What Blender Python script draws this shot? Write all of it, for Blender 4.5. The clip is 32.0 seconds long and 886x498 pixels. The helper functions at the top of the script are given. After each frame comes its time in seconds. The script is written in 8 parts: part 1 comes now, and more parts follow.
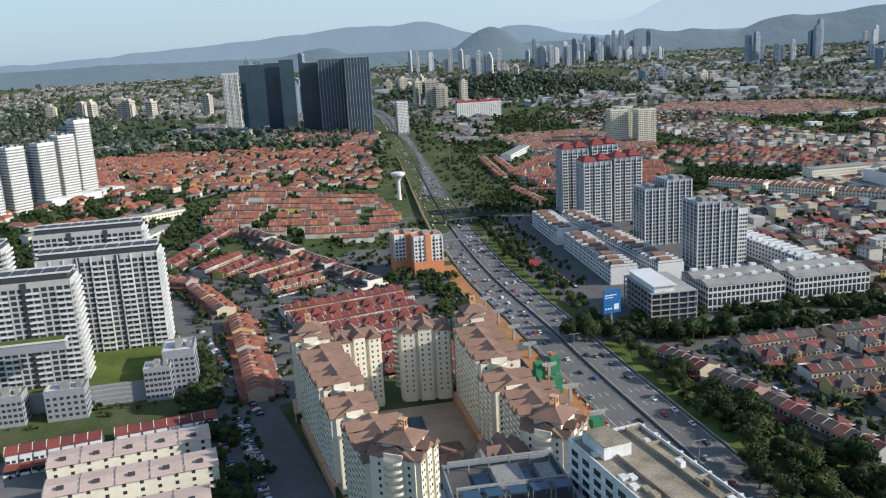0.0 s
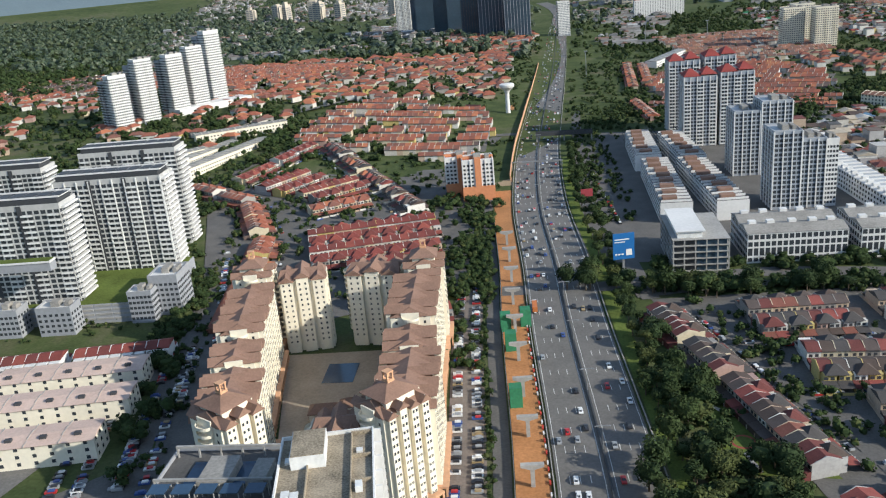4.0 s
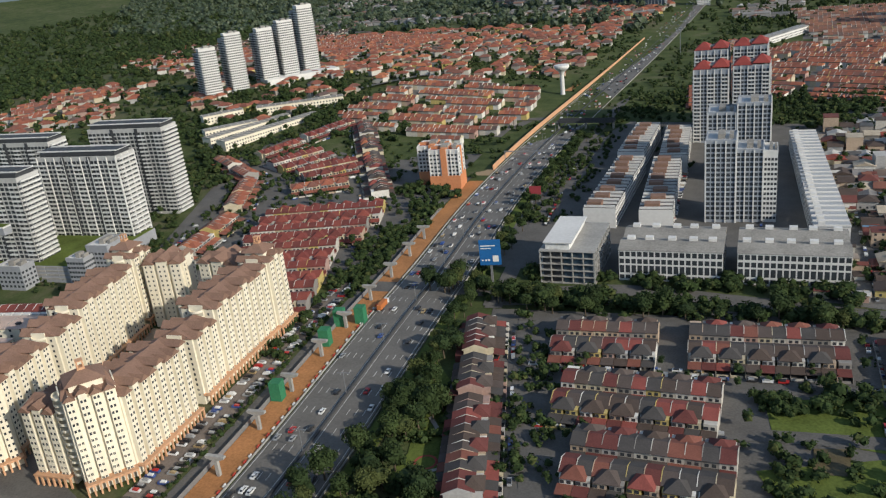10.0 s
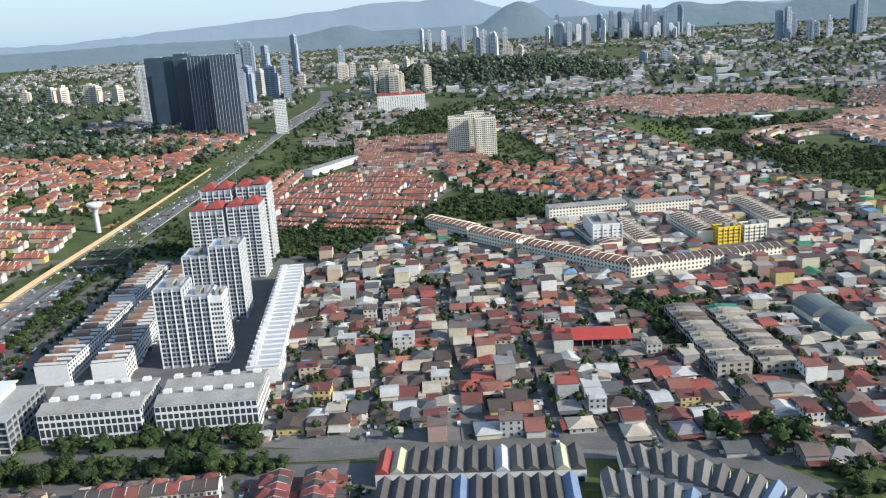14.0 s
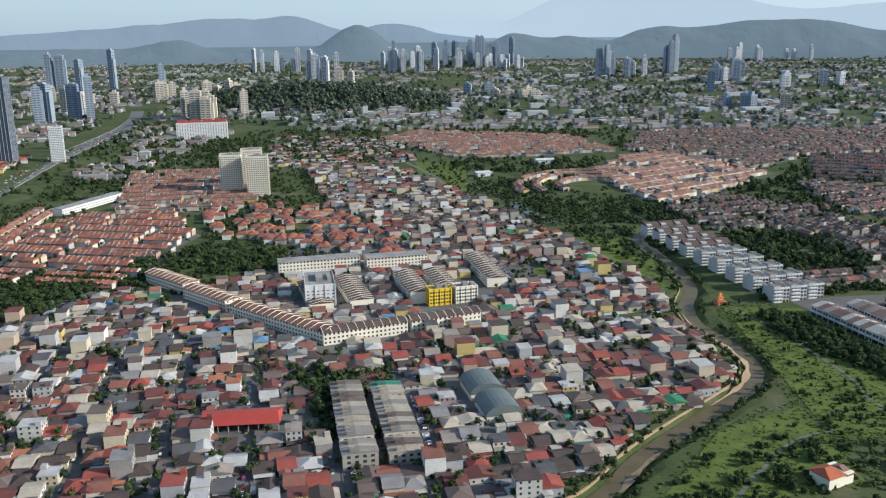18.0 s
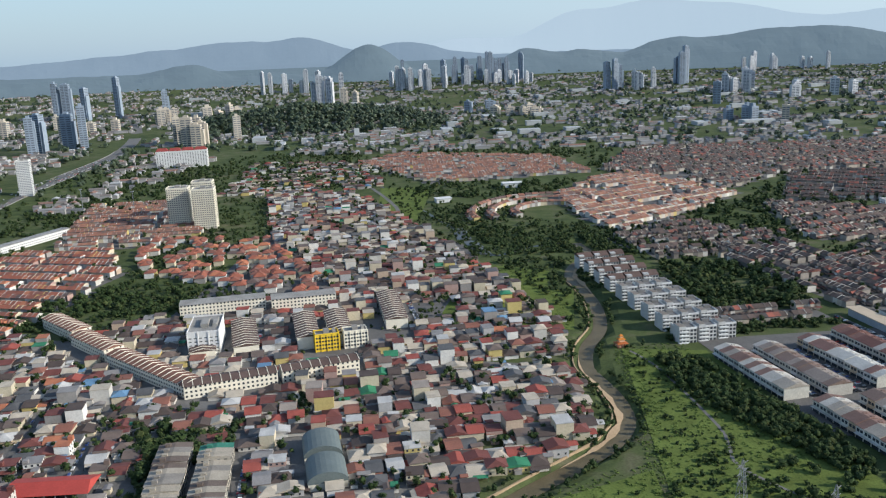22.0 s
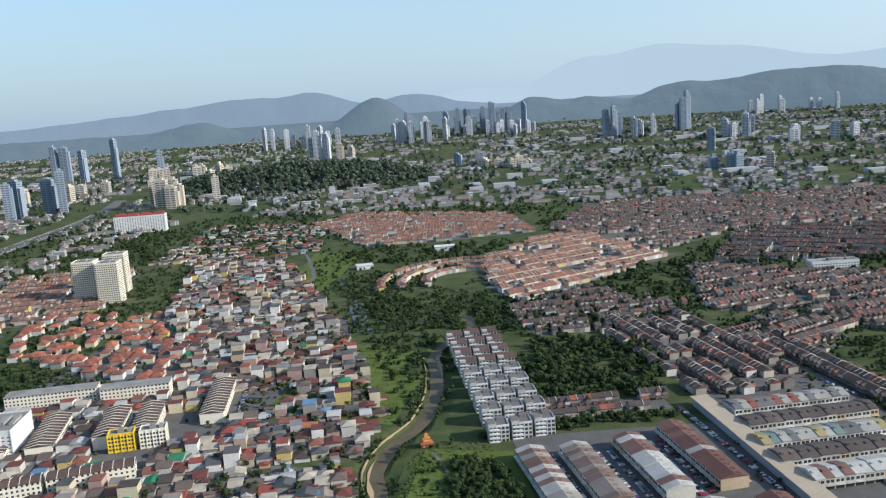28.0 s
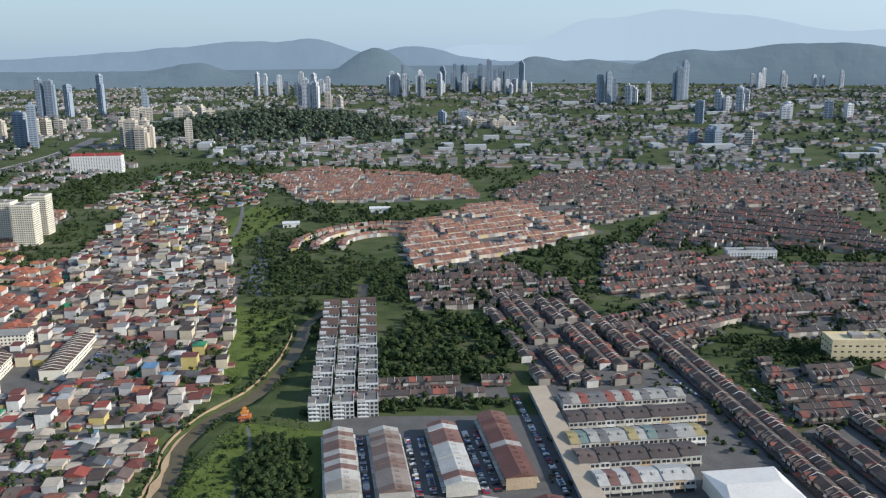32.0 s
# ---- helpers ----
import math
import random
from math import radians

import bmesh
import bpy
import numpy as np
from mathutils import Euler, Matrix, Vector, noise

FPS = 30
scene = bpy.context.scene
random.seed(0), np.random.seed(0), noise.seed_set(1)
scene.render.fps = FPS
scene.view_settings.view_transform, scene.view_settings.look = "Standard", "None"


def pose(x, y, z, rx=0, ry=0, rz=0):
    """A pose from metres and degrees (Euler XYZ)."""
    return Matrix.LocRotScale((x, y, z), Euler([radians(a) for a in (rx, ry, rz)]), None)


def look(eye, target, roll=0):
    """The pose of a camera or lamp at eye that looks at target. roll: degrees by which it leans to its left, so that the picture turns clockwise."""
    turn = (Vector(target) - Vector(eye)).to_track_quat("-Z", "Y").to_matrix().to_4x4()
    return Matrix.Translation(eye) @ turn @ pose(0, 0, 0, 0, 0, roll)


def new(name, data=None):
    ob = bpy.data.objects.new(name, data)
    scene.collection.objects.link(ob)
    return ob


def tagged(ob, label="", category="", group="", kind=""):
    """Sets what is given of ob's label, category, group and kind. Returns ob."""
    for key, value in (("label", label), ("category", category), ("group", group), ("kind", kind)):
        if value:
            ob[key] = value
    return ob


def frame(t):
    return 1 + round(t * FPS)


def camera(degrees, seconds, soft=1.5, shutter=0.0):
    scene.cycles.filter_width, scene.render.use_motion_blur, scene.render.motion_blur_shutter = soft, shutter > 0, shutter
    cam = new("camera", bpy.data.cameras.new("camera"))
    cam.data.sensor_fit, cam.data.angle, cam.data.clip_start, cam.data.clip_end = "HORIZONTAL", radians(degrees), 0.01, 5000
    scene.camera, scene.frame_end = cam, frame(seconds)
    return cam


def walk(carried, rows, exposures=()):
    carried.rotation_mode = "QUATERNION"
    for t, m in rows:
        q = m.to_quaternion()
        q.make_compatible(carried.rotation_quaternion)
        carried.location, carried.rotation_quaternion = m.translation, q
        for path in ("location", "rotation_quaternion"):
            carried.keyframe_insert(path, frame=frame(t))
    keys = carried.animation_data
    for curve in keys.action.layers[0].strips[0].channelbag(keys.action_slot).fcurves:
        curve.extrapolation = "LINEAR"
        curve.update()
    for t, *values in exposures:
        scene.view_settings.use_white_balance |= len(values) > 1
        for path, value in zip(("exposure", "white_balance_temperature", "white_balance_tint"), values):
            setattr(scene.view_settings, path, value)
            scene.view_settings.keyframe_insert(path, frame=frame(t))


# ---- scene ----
cam = camera(55.25, 32.0, soft=1.2)
PATH = [
    (0, (-462.12, -20.67, 170.30), (-471.36, 76.16, 147.07), -3.03),
    (0.5, (-447.23, -13.47, 170.69), (-455.73, 83.07, 146.06), -4.50),
    (1, (-432.13, -6.23, 171.13), (-443.19, 88.74, 141.85), -5.00),
    (1.5, (-417.10, 1.18, 171.64), (-433.75, 94.57, 140.02), -4.69),
    (2, (-402.23, 8.68, 172.17), (-422.37, 101.80, 141.80), -3.48),
    (2.5, (-387.52, 16.23, 172.67), (-409.88, 108.65, 141.70), -3.77),
    (4.5, (-332.34, 45.66, 173.38), (-367.99, 132.43, 138.75), -5.58),
    (5, (-318.26, 52.33, 173.81), (-352.66, 138.32, 136.09), -5.49),
    (5.5, (-304.23, 58.75, 174.27), (-339.05, 144.05, 135.40), -5.17),
    (6, (-290.14, 64.84, 174.79), (-328.07, 149.03, 136.39), -5.54),
    (6.5, (-276.09, 71.00, 175.49), (-321.14, 151.60, 137.10), -6.31),
    (7, (-261.93, 77.09, 176.39), (-311.39, 154.14, 136.17), -7.44),
    (7.5, (-247.82, 83.30, 177.40), (-299.19, 156.06, 131.92), -8.47),
    (8, (-233.57, 89.24, 178.42), (-286.77, 159.61, 131.33), -9.09),
    (8.5, (-219.32, 95.38, 179.56), (-274.40, 165.12, 133.70), -9.45),
    (9, (-205.02, 101.33, 180.79), (-261.26, 172.10, 138.01), -9.58),
    (9.5, (-190.46, 106.74, 182.16), (-246.55, 179.94, 143.49), -8.53),
    (10, (-175.66, 112.22, 183.58), (-231.47, 187.29, 148.22), -6.36),
    (10.5, (-160.73, 117.74, 184.97), (-214.99, 195.02, 152.05), -5.90),
    (11, (-145.80, 123.44, 186.26), (-194.11, 205.43, 155.53), -6.49),
    (11.5, (-130.98, 129.14, 187.43), (-168.47, 216.10, 155.29), -6.27),
    (12, (-116.19, 134.85, 188.54), (-143.91, 224.92, 155.08), -6.06),
    (12.5, (-101.39, 140.62, 189.73), (-123.46, 232.04, 155.75), -5.19),
    (13, (-86.60, 146.66, 191.24), (-107.91, 238.02, 156.60), -4.77),
    (13.5, (-71.57, 152.98, 193.22), (-93.10, 245.80, 162.86), -4.00),
    (15.5, (-8.90, 175.52, 214.09), (-26.61, 271.10, 190.61), -1.60),
    (16, (6.76, 180.89, 216.73), (-5.93, 276.73, 191.16), -1.50),
    (16.5, (22.07, 186.37, 218.95), (14.51, 282.39, 192.05), -0.83),
    (17, (36.95, 191.89, 220.90), (31.31, 288.06, 194.08), -0.53),
    (17.5, (51.59, 197.34, 222.69), (46.27, 293.57, 196.03), -0.43),
    (18, (66.11, 202.86, 224.36), (61.07, 299.58, 199.45), -0.57),
    (18.5, (80.69, 208.37, 225.93), (76.07, 305.81, 203.95), -1.39),
    (19, (95.48, 213.75, 227.42), (89.72, 311.68, 208.06), -2.46),
    (19.5, (110.54, 219.22, 228.87), (103.17, 317.38, 211.27), -2.66),
    (20, (125.82, 224.84, 230.28), (119.14, 323.15, 213.25), -3.07),
    (20.5, (141.24, 230.74, 231.69), (137.21, 329.21, 214.74), -3.74),
    (21, (156.67, 236.53, 233.10), (152.84, 334.84, 215.18), -2.77),
    (21.5, (172.15, 242.19, 234.56), (164.26, 339.74, 214.01), -2.13),
    (22, (187.68, 247.81, 236.09), (178.06, 344.59, 212.82), -2.24),
    (22.5, (203.12, 253.45, 237.69), (190.89, 348.43, 208.89), -1.27),
    (23, (218.55, 259.26, 239.34), (200.75, 351.98, 206.39), -1.22),
    (23.5, (234.00, 265.19, 240.99), (212.07, 356.65, 207.03), -0.90),
    (24, (249.55, 270.83, 242.62), (226.09, 361.13, 206.62), -1.42),
    (24.5, (265.15, 276.43, 244.20), (243.22, 366.87, 207.58), -2.62),
    (25, (280.77, 282.06, 245.62), (260.62, 375.32, 215.68), -2.89),
    (25.5, (296.32, 287.79, 246.90), (277.89, 383.90, 226.33), -3.54),
    (27.5, (355.97, 312.51, 249.89), (340.43, 409.74, 232.40), -3.74),
    (28, (371.79, 317.96, 250.94), (356.88, 415.21, 233.07), -3.90),
    (28.5, (387.75, 323.13, 252.04), (372.94, 420.42, 234.30), -3.85),
    (29, (403.69, 328.13, 253.19), (389.09, 425.58, 236.11), -3.88),
    (29.5, (419.58, 333.01, 254.32), (406.88, 430.98, 238.82), -3.19),
    (30, (435.61, 338.00, 255.41), (426.05, 436.34, 239.99), -2.17),
    (30.5, (451.69, 343.28, 256.52), (445.76, 441.51, 238.76), -2.18),
    (31, (467.83, 348.76, 257.60), (465.48, 446.69, 237.48), -2.19),
    (31.5, (484.07, 354.30, 258.61), (476.75, 451.54, 236.45), -1.41),
    (32, (500.53, 359.72, 259.50), (483.73, 455.54, 236.32), -0.50),
]
walk(cam, [(t, look(eye, target, roll)) for t, eye, target, roll in PATH],
     [(0, 0.44, 6450, 8), (2, 0.62, 6550, 8), (5, 0.36, 6550, 7), (7, 0.02, 6700, 7), (9, 0.03, 7000, 8), (10.5, 0.0, 6800, 8), (11.0, 0.05, 6700, 7), (12, 0.64, 6400, 7), (13.5, 0.84, 6400, 7),
      (16, 0.5, 6400, 7), (19, 0.46, 6400, 8), (22, 0.42, 6400, 8), (23, 0.72, 6450, 8), (24, 0.8, 6450, 9), (25.5, 0.84, 6400, 9), (28, 0.44, 6300, 8), (30, 0.46, 6300, 8), (32, 0.38, 6300, 9)])

# ---- world, sun ----
SUN = Vector((0.97, -0.12, 0.46)).normalized()
world = bpy.data.worlds.new("sky")
scene.world = world
world.use_nodes = True
wn = world.node_tree.nodes
sky = wn.new("ShaderNodeTexSky")
sky.sky_type = "NISHITA"
sky.sun_disc = False
sky.sun_elevation = math.asin(SUN.z)
sky.sun_rotation = math.atan2(SUN.x, SUN.y)
sky.altitude, sky.air_density, sky.dust_density, sky.ozone_density = 100, 1.0, 0.6, 2.0
wl = world.node_tree.links.new
# humid haze: the sky pales evenly towards the horizon
coord, split, fall, pale = wn.new("ShaderNodeTexCoord"), wn.new("ShaderNodeSeparateXYZ"), wn.new("ShaderNodeMapRange"), wn.new("ShaderNodeMix")
wl(coord.outputs["Generated"], split.inputs[0])
wl(split.outputs["Z"], fall.inputs[0])
fall.interpolation_type = "SMOOTHSTEP"
fall.inputs[1].default_value, fall.inputs[2].default_value, fall.inputs[3].default_value, fall.inputs[4].default_value = -0.05, 0.34, 0.9, 0.1
pale.data_type = "RGBA"
wl(fall.outputs[0], pale.inputs[0])
wl(sky.outputs[0], pale.inputs[6])
# the haze is brighter on the sun's side
aside, tone = wn.new("ShaderNodeMapRange"), wn.new("ShaderNodeMix")
wl(split.outputs["X"], aside.inputs[0])
aside.inputs[1].default_value, aside.inputs[2].default_value = -0.7, 0.7
tone.data_type = "RGBA"
wl(aside.outputs[0], tone.inputs[0])
tone.inputs[6].default_value, tone.inputs[7].default_value = (1.7, 2.45, 3.3, 1), (3.0, 3.9, 4.85, 1)
wl(tone.outputs[2], pale.inputs[7])
wl(pale.outputs[2], wn["Background"].inputs["Color"])
wn["Background"].inputs["Strength"].default_value = 0.145
sun = new("sun", bpy.data.lights.new("sun", "SUN"))
sun.data.energy, sun.data.angle, sun.data.color = 3.9, radians(0.6), (1.0, 0.945, 0.86)
sun.matrix_world = look(SUN * 500, (0, 0, 0))

# ---- materials ----
MATS = {}


def shade(name, color, rough=0.8, var=0.25, scale=1.0, bump=0.0, metal=0.0, random_by="", ramp=(), spec=0.3, glow=None):
    """A surface with grain and stains at two sizes; ramp: the paints that the pieces of a kind take by chance."""
    if name in MATS:
        return MATS[name]
    m = bpy.data.materials.new(name)
    m.use_nodes = True
    nt = m.node_tree
    n, link = nt.nodes, nt.links.new
    b = n["Principled BSDF"]
    b.inputs["Roughness"].default_value, b.inputs["Metallic"].default_value = rough, metal
    b.inputs["Specular IOR Level"].default_value = spec
    geo = n.new("ShaderNodeNewGeometry")
    if ramp:
        cr = n.new("ShaderNodeValToRGB")
        cr.color_ramp.interpolation = "CONSTANT"
        e = cr.color_ramp.elements
        total, at = sum(w for w, _ in ramp), 0.0
        for k, (w, c) in enumerate(ramp):
            el = e[k] if k < 2 else e.new(min(at / total, 0.999))
            el.position, el.color = at / total, (*c, 1)
            at += w
        if random_by == "object":
            src = n.new("ShaderNodeObjectInfo").outputs["Random"]
        else:
            src = geo.outputs["Random Per Island"]
        link(src, cr.inputs[0])
        base = cr.outputs[0]
    else:
        rgb = n.new("ShaderNodeRGB")
        rgb.outputs[0].default_value = (*color, 1)
        base = rgb.outputs[0]
    big, small = n.new("ShaderNodeTexNoise"), n.new("ShaderNodeTexNoise")
    for tex, s in ((big, 0.07 * scale), (small, 0.9 * scale)):
        link(geo.outputs["Position"], tex.inputs["Vector"])
        tex.inputs["Scale"].default_value, tex.inputs["Detail"].default_value = s, 4
    add = n.new("ShaderNodeMath")
    add.operation = "ADD"
    link(big.outputs[0], add.inputs[0])
    link(small.outputs[0], add.inputs[1])
    mr = n.new("ShaderNodeMapRange")
    mr.inputs[1].default_value, mr.inputs[2].default_value = 0.6, 1.4
    mr.inputs[3].default_value, mr.inputs[4].default_value = 1 - var, 1 + var * 0.6
    link(add.outputs[0], mr.inputs[0])
    mul = n.new("ShaderNodeVectorMath")
    mul.operation = "SCALE"
    link(base, mul.inputs[0])
    link(mr.outputs[0], mul.inputs["Scale"])
    link(mul.outputs[0], b.inputs["Base Color"])
    if bump:
        bp = n.new("ShaderNodeBump")
        bp.inputs["Strength"].default_value, bp.inputs["Distance"].default_value = bump, 0.4
        link(small.outputs[0], bp.inputs["Height"])
        link(bp.outputs[0], b.inputs["Normal"])
    # glow: emission that puts haze into the colour of the distant hills
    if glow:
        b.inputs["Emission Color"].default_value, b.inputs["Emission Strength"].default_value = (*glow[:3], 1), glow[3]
    MATS[name] = m
    return m


def ground_material():
    """Grass, scrub and bare soil in patches."""
    m = bpy.data.materials.new("ground")
    m.use_nodes = True
    nt = m.node_tree
    n, link = nt.nodes, nt.links.new
    b = n["Principled BSDF"]
    b.inputs["Roughness"].default_value, b.inputs["Specular IOR Level"].default_value = 0.95, 0.1
    geo = n.new("ShaderNodeNewGeometry")
    fac = []
    for s, d in ((0.006, 5), (0.05, 5), (0.6, 3)):
        t = n.new("ShaderNodeTexNoise")
        t.inputs["Scale"].default_value, t.inputs["Detail"].default_value = s, d
        link(geo.outputs["Position"], t.inputs["Vector"])
        fac.append(t.outputs[0])
    cr = n.new("ShaderNodeValToRGB")
    cr.color_ramp.elements[0].position, cr.color_ramp.elements[0].color = 0.35, (0.040, 0.058, 0.022, 1)
    cr.color_ramp.elements[1].position, cr.color_ramp.elements[1].color = 0.68, (0.13, 0.115, 0.075, 1)
    mid = cr.color_ramp.elements.new(0.52)
    mid.color = (0.075, 0.095, 0.036, 1)
    mixf = n.new("ShaderNodeMath")
    mixf.operation = "ADD"
    link(fac[0], mixf.inputs[0])
    link(fac[1], mixf.inputs[1])
    half = n.new("ShaderNodeMath")
    half.operation = "MULTIPLY"
    half.inputs[1].default_value = 0.5
    link(mixf.outputs[0], half.inputs[0])
    link(half.outputs[0], cr.inputs[0])
    mr = n.new("ShaderNodeMapRange")
    mr.inputs[3].default_value, mr.inputs[4].default_value = 0.55, 1.45
    link(fac[2], mr.inputs[0])
    mul = n.new("ShaderNodeVectorMath")
    mul.operation = "SCALE"
    link(cr.outputs[0], mul.inputs[0])
    link(mr.outputs[0], mul.inputs["Scale"])
    link(mul.outputs[0], b.inputs["Base Color"])
    return m


BROWN, SLATE, MAROON = (0.085, 0.062, 0.052), (0.10, 0.098, 0.098), (0.15, 0.045, 0.038)
RED, ORANGE, TERRA = (0.36, 0.070, 0.050), (0.46, 0.14, 0.060), (0.30, 0.095, 0.055)
TERRACE_RAMP = [(6, BROWN), (5, (0.072, 0.066, 0.064)), (3, (0.10, 0.078, 0.07)), (4.6, (0.14, 0.045, 0.04)), (2.0, (0.25, 0.07, 0.058)), (0.4, (0.36, 0.13, 0.07)), (1.6, (0.21, 0.08, 0.058))]
VILLAGE_RAMP = [(6, BROWN), (2.4, SLATE), (4, (0.155, 0.115, 0.095)), (4.4, (0.16, 0.055, 0.045)), (1.7, (0.30, 0.075, 0.055)), (0.5, (0.40, 0.15, 0.08)), (2.2, (0.24, 0.10, 0.07)), (0.4, (0.04, 0.20, 0.10)),
                (0.4, (0.13, 0.24, 0.36)), (3.2, (0.46, 0.445, 0.42)), (1.8, (0.24, 0.225, 0.215)), (3.8, (0.45, 0.385, 0.30)), (1.2, (0.30, 0.25, 0.21))]
WALL_RAMP = [(2.4, (0.52, 0.49, 0.44)), (2, (0.54, 0.47, 0.34)), (1.5, (0.40, 0.39, 0.38)), (1.2, (0.46, 0.35, 0.26)), (0.6, (0.52, 0.41, 0.16)), (0.6, (0.40, 0.27, 0.23)), (1.6, (0.28, 0.26, 0.24)), (1.4, (0.66, 0.64, 0.59))]
ORANGE_RAMP = [(4, (0.31, 0.105, 0.065)), (3, (0.24, 0.09, 0.062)), (1.2, (0.40, 0.15, 0.08)), (2, (0.20, 0.09, 0.068)), (0.6, (0.12, 0.085, 0.075))]
DULL_RAMP = [(4, (0.25, 0.115, 0.078)), (3, (0.19, 0.10, 0.075)), (2, (0.31, 0.15, 0.10)), (2, (0.15, 0.10, 0.085)), (0.7, (0.34, 0.30, 0.26))]
CARS = [(3, (0.72, 0.72, 0.71)), (2.5, (0.30, 0.31, 0.32)), (5, (0.028, 0.028, 0.032)), (1, (0.42, 0.03, 0.03)), (1, (0.04, 0.08, 0.25)), (0.7, (0.35, 0.26, 0.14))]
M_GROUND = ground_material()
M_ASPHALT = shade("asphalt", (0.155, 0.147, 0.137), 0.9, 0.3, 1.0, 0.05)
M_STREET = shade("street_asphalt", (0.128, 0.121, 0.113), 0.92, 0.35, 1.2, 0.05)
M_PAVING = shade("concrete_paving", (0.155, 0.148, 0.138), 0.9, 0.4, 1.0, 0.05)
M_CONCRETE = shade("concrete", (0.34, 0.33, 0.31), 0.85, 0.3, 0.8, 0.05)
M_MARK = shade("road_paint", (0.70, 0.70, 0.67), 0.7, 0.15)
M_SOIL = shade("orange_soil", (0.42, 0.19, 0.075), 0.95, 0.4, 1.0, 0.2)
M_SAND = shade("river_sand", (0.36, 0.26, 0.16), 0.95, 0.3, 1.0, 0.1)
M_GRASS = shade("grass", (0.115, 0.15, 0.038), 0.95, 0.5, 1.0, 0.2, spec=0.1)
M_WATER = shade("muddy_water", (0.13, 0.105, 0.06), 0.45, 0.4, 1.2, 0.02, spec=0.12)
M_WHITE = shade("white_paint", (0.66, 0.65, 0.63), 0.75, 0.14, 0.6)
M_CREAM = shade("cream_paint", (0.76, 0.70, 0.57), 0.75, 0.14, 0.6)
M_GREYP = shade("grey_paint", (0.30, 0.31, 0.33), 0.7, 0.18, 0.6)
M_GREYWHITE = shade("weathered_white_paint", (0.68, 0.68, 0.66), 0.8, 0.3, 0.8)
M_CONDO = shade("warm_grey_paint", (0.46, 0.455, 0.44), 0.8, 0.2, 0.6)
M_BLUEGREY = shade("blue_grey_paint", (0.31, 0.335, 0.37), 0.7, 0.16, 0.6)
M_DARK = shade("dark_paint", (0.055, 0.058, 0.063), 0.6, 0.2)
M_GLASS = shade("window_glass", (0.045, 0.052, 0.06), 0.12, 0.25, 3.0, spec=0.6)
M_BLUEGLASS = shade("curtain_glass", (0.045, 0.075, 0.105), 0.15, 0.3, 0.5, spec=0.7)
M_FLATROOF = shade("roof_screed", (0.30, 0.285, 0.26), 0.95, 0.45, 1.2, 0.05)
M_TILE = shade("brown_roof_tile", (0.25, 0.15, 0.11), 0.85, 0.3, 1.5, 0.1)
M_REDTILE = shade("red_roof_tile", (0.28, 0.055, 0.045), 0.8, 0.3, 1.5, 0.1)
M_ORTILE = shade("orange_roof_tile", (0.42, 0.12, 0.055), 0.8, 0.3, 1.5, 0.1)
M_PINKROOF = shade("pale_pink_roof", (0.58, 0.43, 0.36), 0.8, 0.2, 1.0)
M_ORANGE = shade("orange_paint", (0.62, 0.25, 0.12), 0.75, 0.15, 0.6)
M_SALMON = shade("salmon_paint", (0.60, 0.34, 0.20), 0.75, 0.2, 0.6)
M_YELLOW = shade("yellow_paint", (0.74, 0.50, 0.04), 0.7, 0.12, 0.6)
M_METALROOF = shade("metal_roof", (0.46, 0.47, 0.48), 0.45, 0.2, 1.0, metal=0.2)
M_DARKROOF = shade("dark_metal_roof", (0.105, 0.10, 0.098), 0.6, 0.3, 1.2)
M_BLUEPOOL = shade("pool_water", (0.035, 0.07, 0.12), 0.15, 0.2, spec=0.5)
M_BARK = shade("bark", (0.11, 0.085, 0.06), 0.95, 0.3, 2.0)
M_LEAF = shade("leaves", (0, 0, 0), 0.8, 0.45, 2.0, spec=0.15, random_by="object",
               ramp=[(3, (0.026, 0.044, 0.016)), (3, (0.033, 0.053, 0.018)), (2, (0.044, 0.066, 0.022)), (1, (0.070, 0.085, 0.028))])
M_LEAFS = shade("wood_leaves", (0, 0, 0), 0.85, 0.5, 1.5, spec=0.12, random_by="island",
                ramp=[(3, (0.026, 0.044, 0.016)), (3, (0.034, 0.055, 0.019)), (2, (0.044, 0.066, 0.023)), (1, (0.066, 0.080, 0.028))])
M_TROOF = shade("terrace_roof", (0, 0, 0), 0.85, 0.3, 2.0, 0.1, random_by="object", ramp=TERRACE_RAMP)
M_VROOF = shade("village_roof", (0, 0, 0), 0.75, 0.35, 2.0, 0.1, random_by="object", ramp=VILLAGE_RAMP)
M_VROOFS = shade("village_roofs", (0, 0, 0), 0.75, 0.35, 2.0, 0.1, random_by="island", ramp=VILLAGE_RAMP)
M_OROOFS = shade("orange_roofs", (0, 0, 0), 0.85, 0.3, 2.0, 0.1, random_by="island", ramp=ORANGE_RAMP)
M_OROOF = shade("orange_roof", (0, 0, 0), 0.85, 0.3, 2.0, 0.1, random_by="object", ramp=ORANGE_RAMP)
M_RROOF = shade("red_terrace_roof", (0, 0, 0), 0.85, 0.3, 2.0, 0.1, random_by="object", ramp=[(3, (0.19, 0.05, 0.042)), (2, (0.15, 0.045, 0.038)), (1.4, (0.24, 0.065, 0.05))])
M_VWALL = shade("village_wall", (0, 0, 0), 0.85, 0.25, 1.0, random_by="object", ramp=WALL_RAMP)
M_VWALLS = shade("village_walls", (0, 0, 0), 0.85, 0.25, 1.0, random_by="island", ramp=WALL_RAMP)
M_DULLS = shade("dull_roofs", (0, 0, 0), 0.85, 0.3, 2.0, 0.1, random_by="island", ramp=DULL_RAMP)
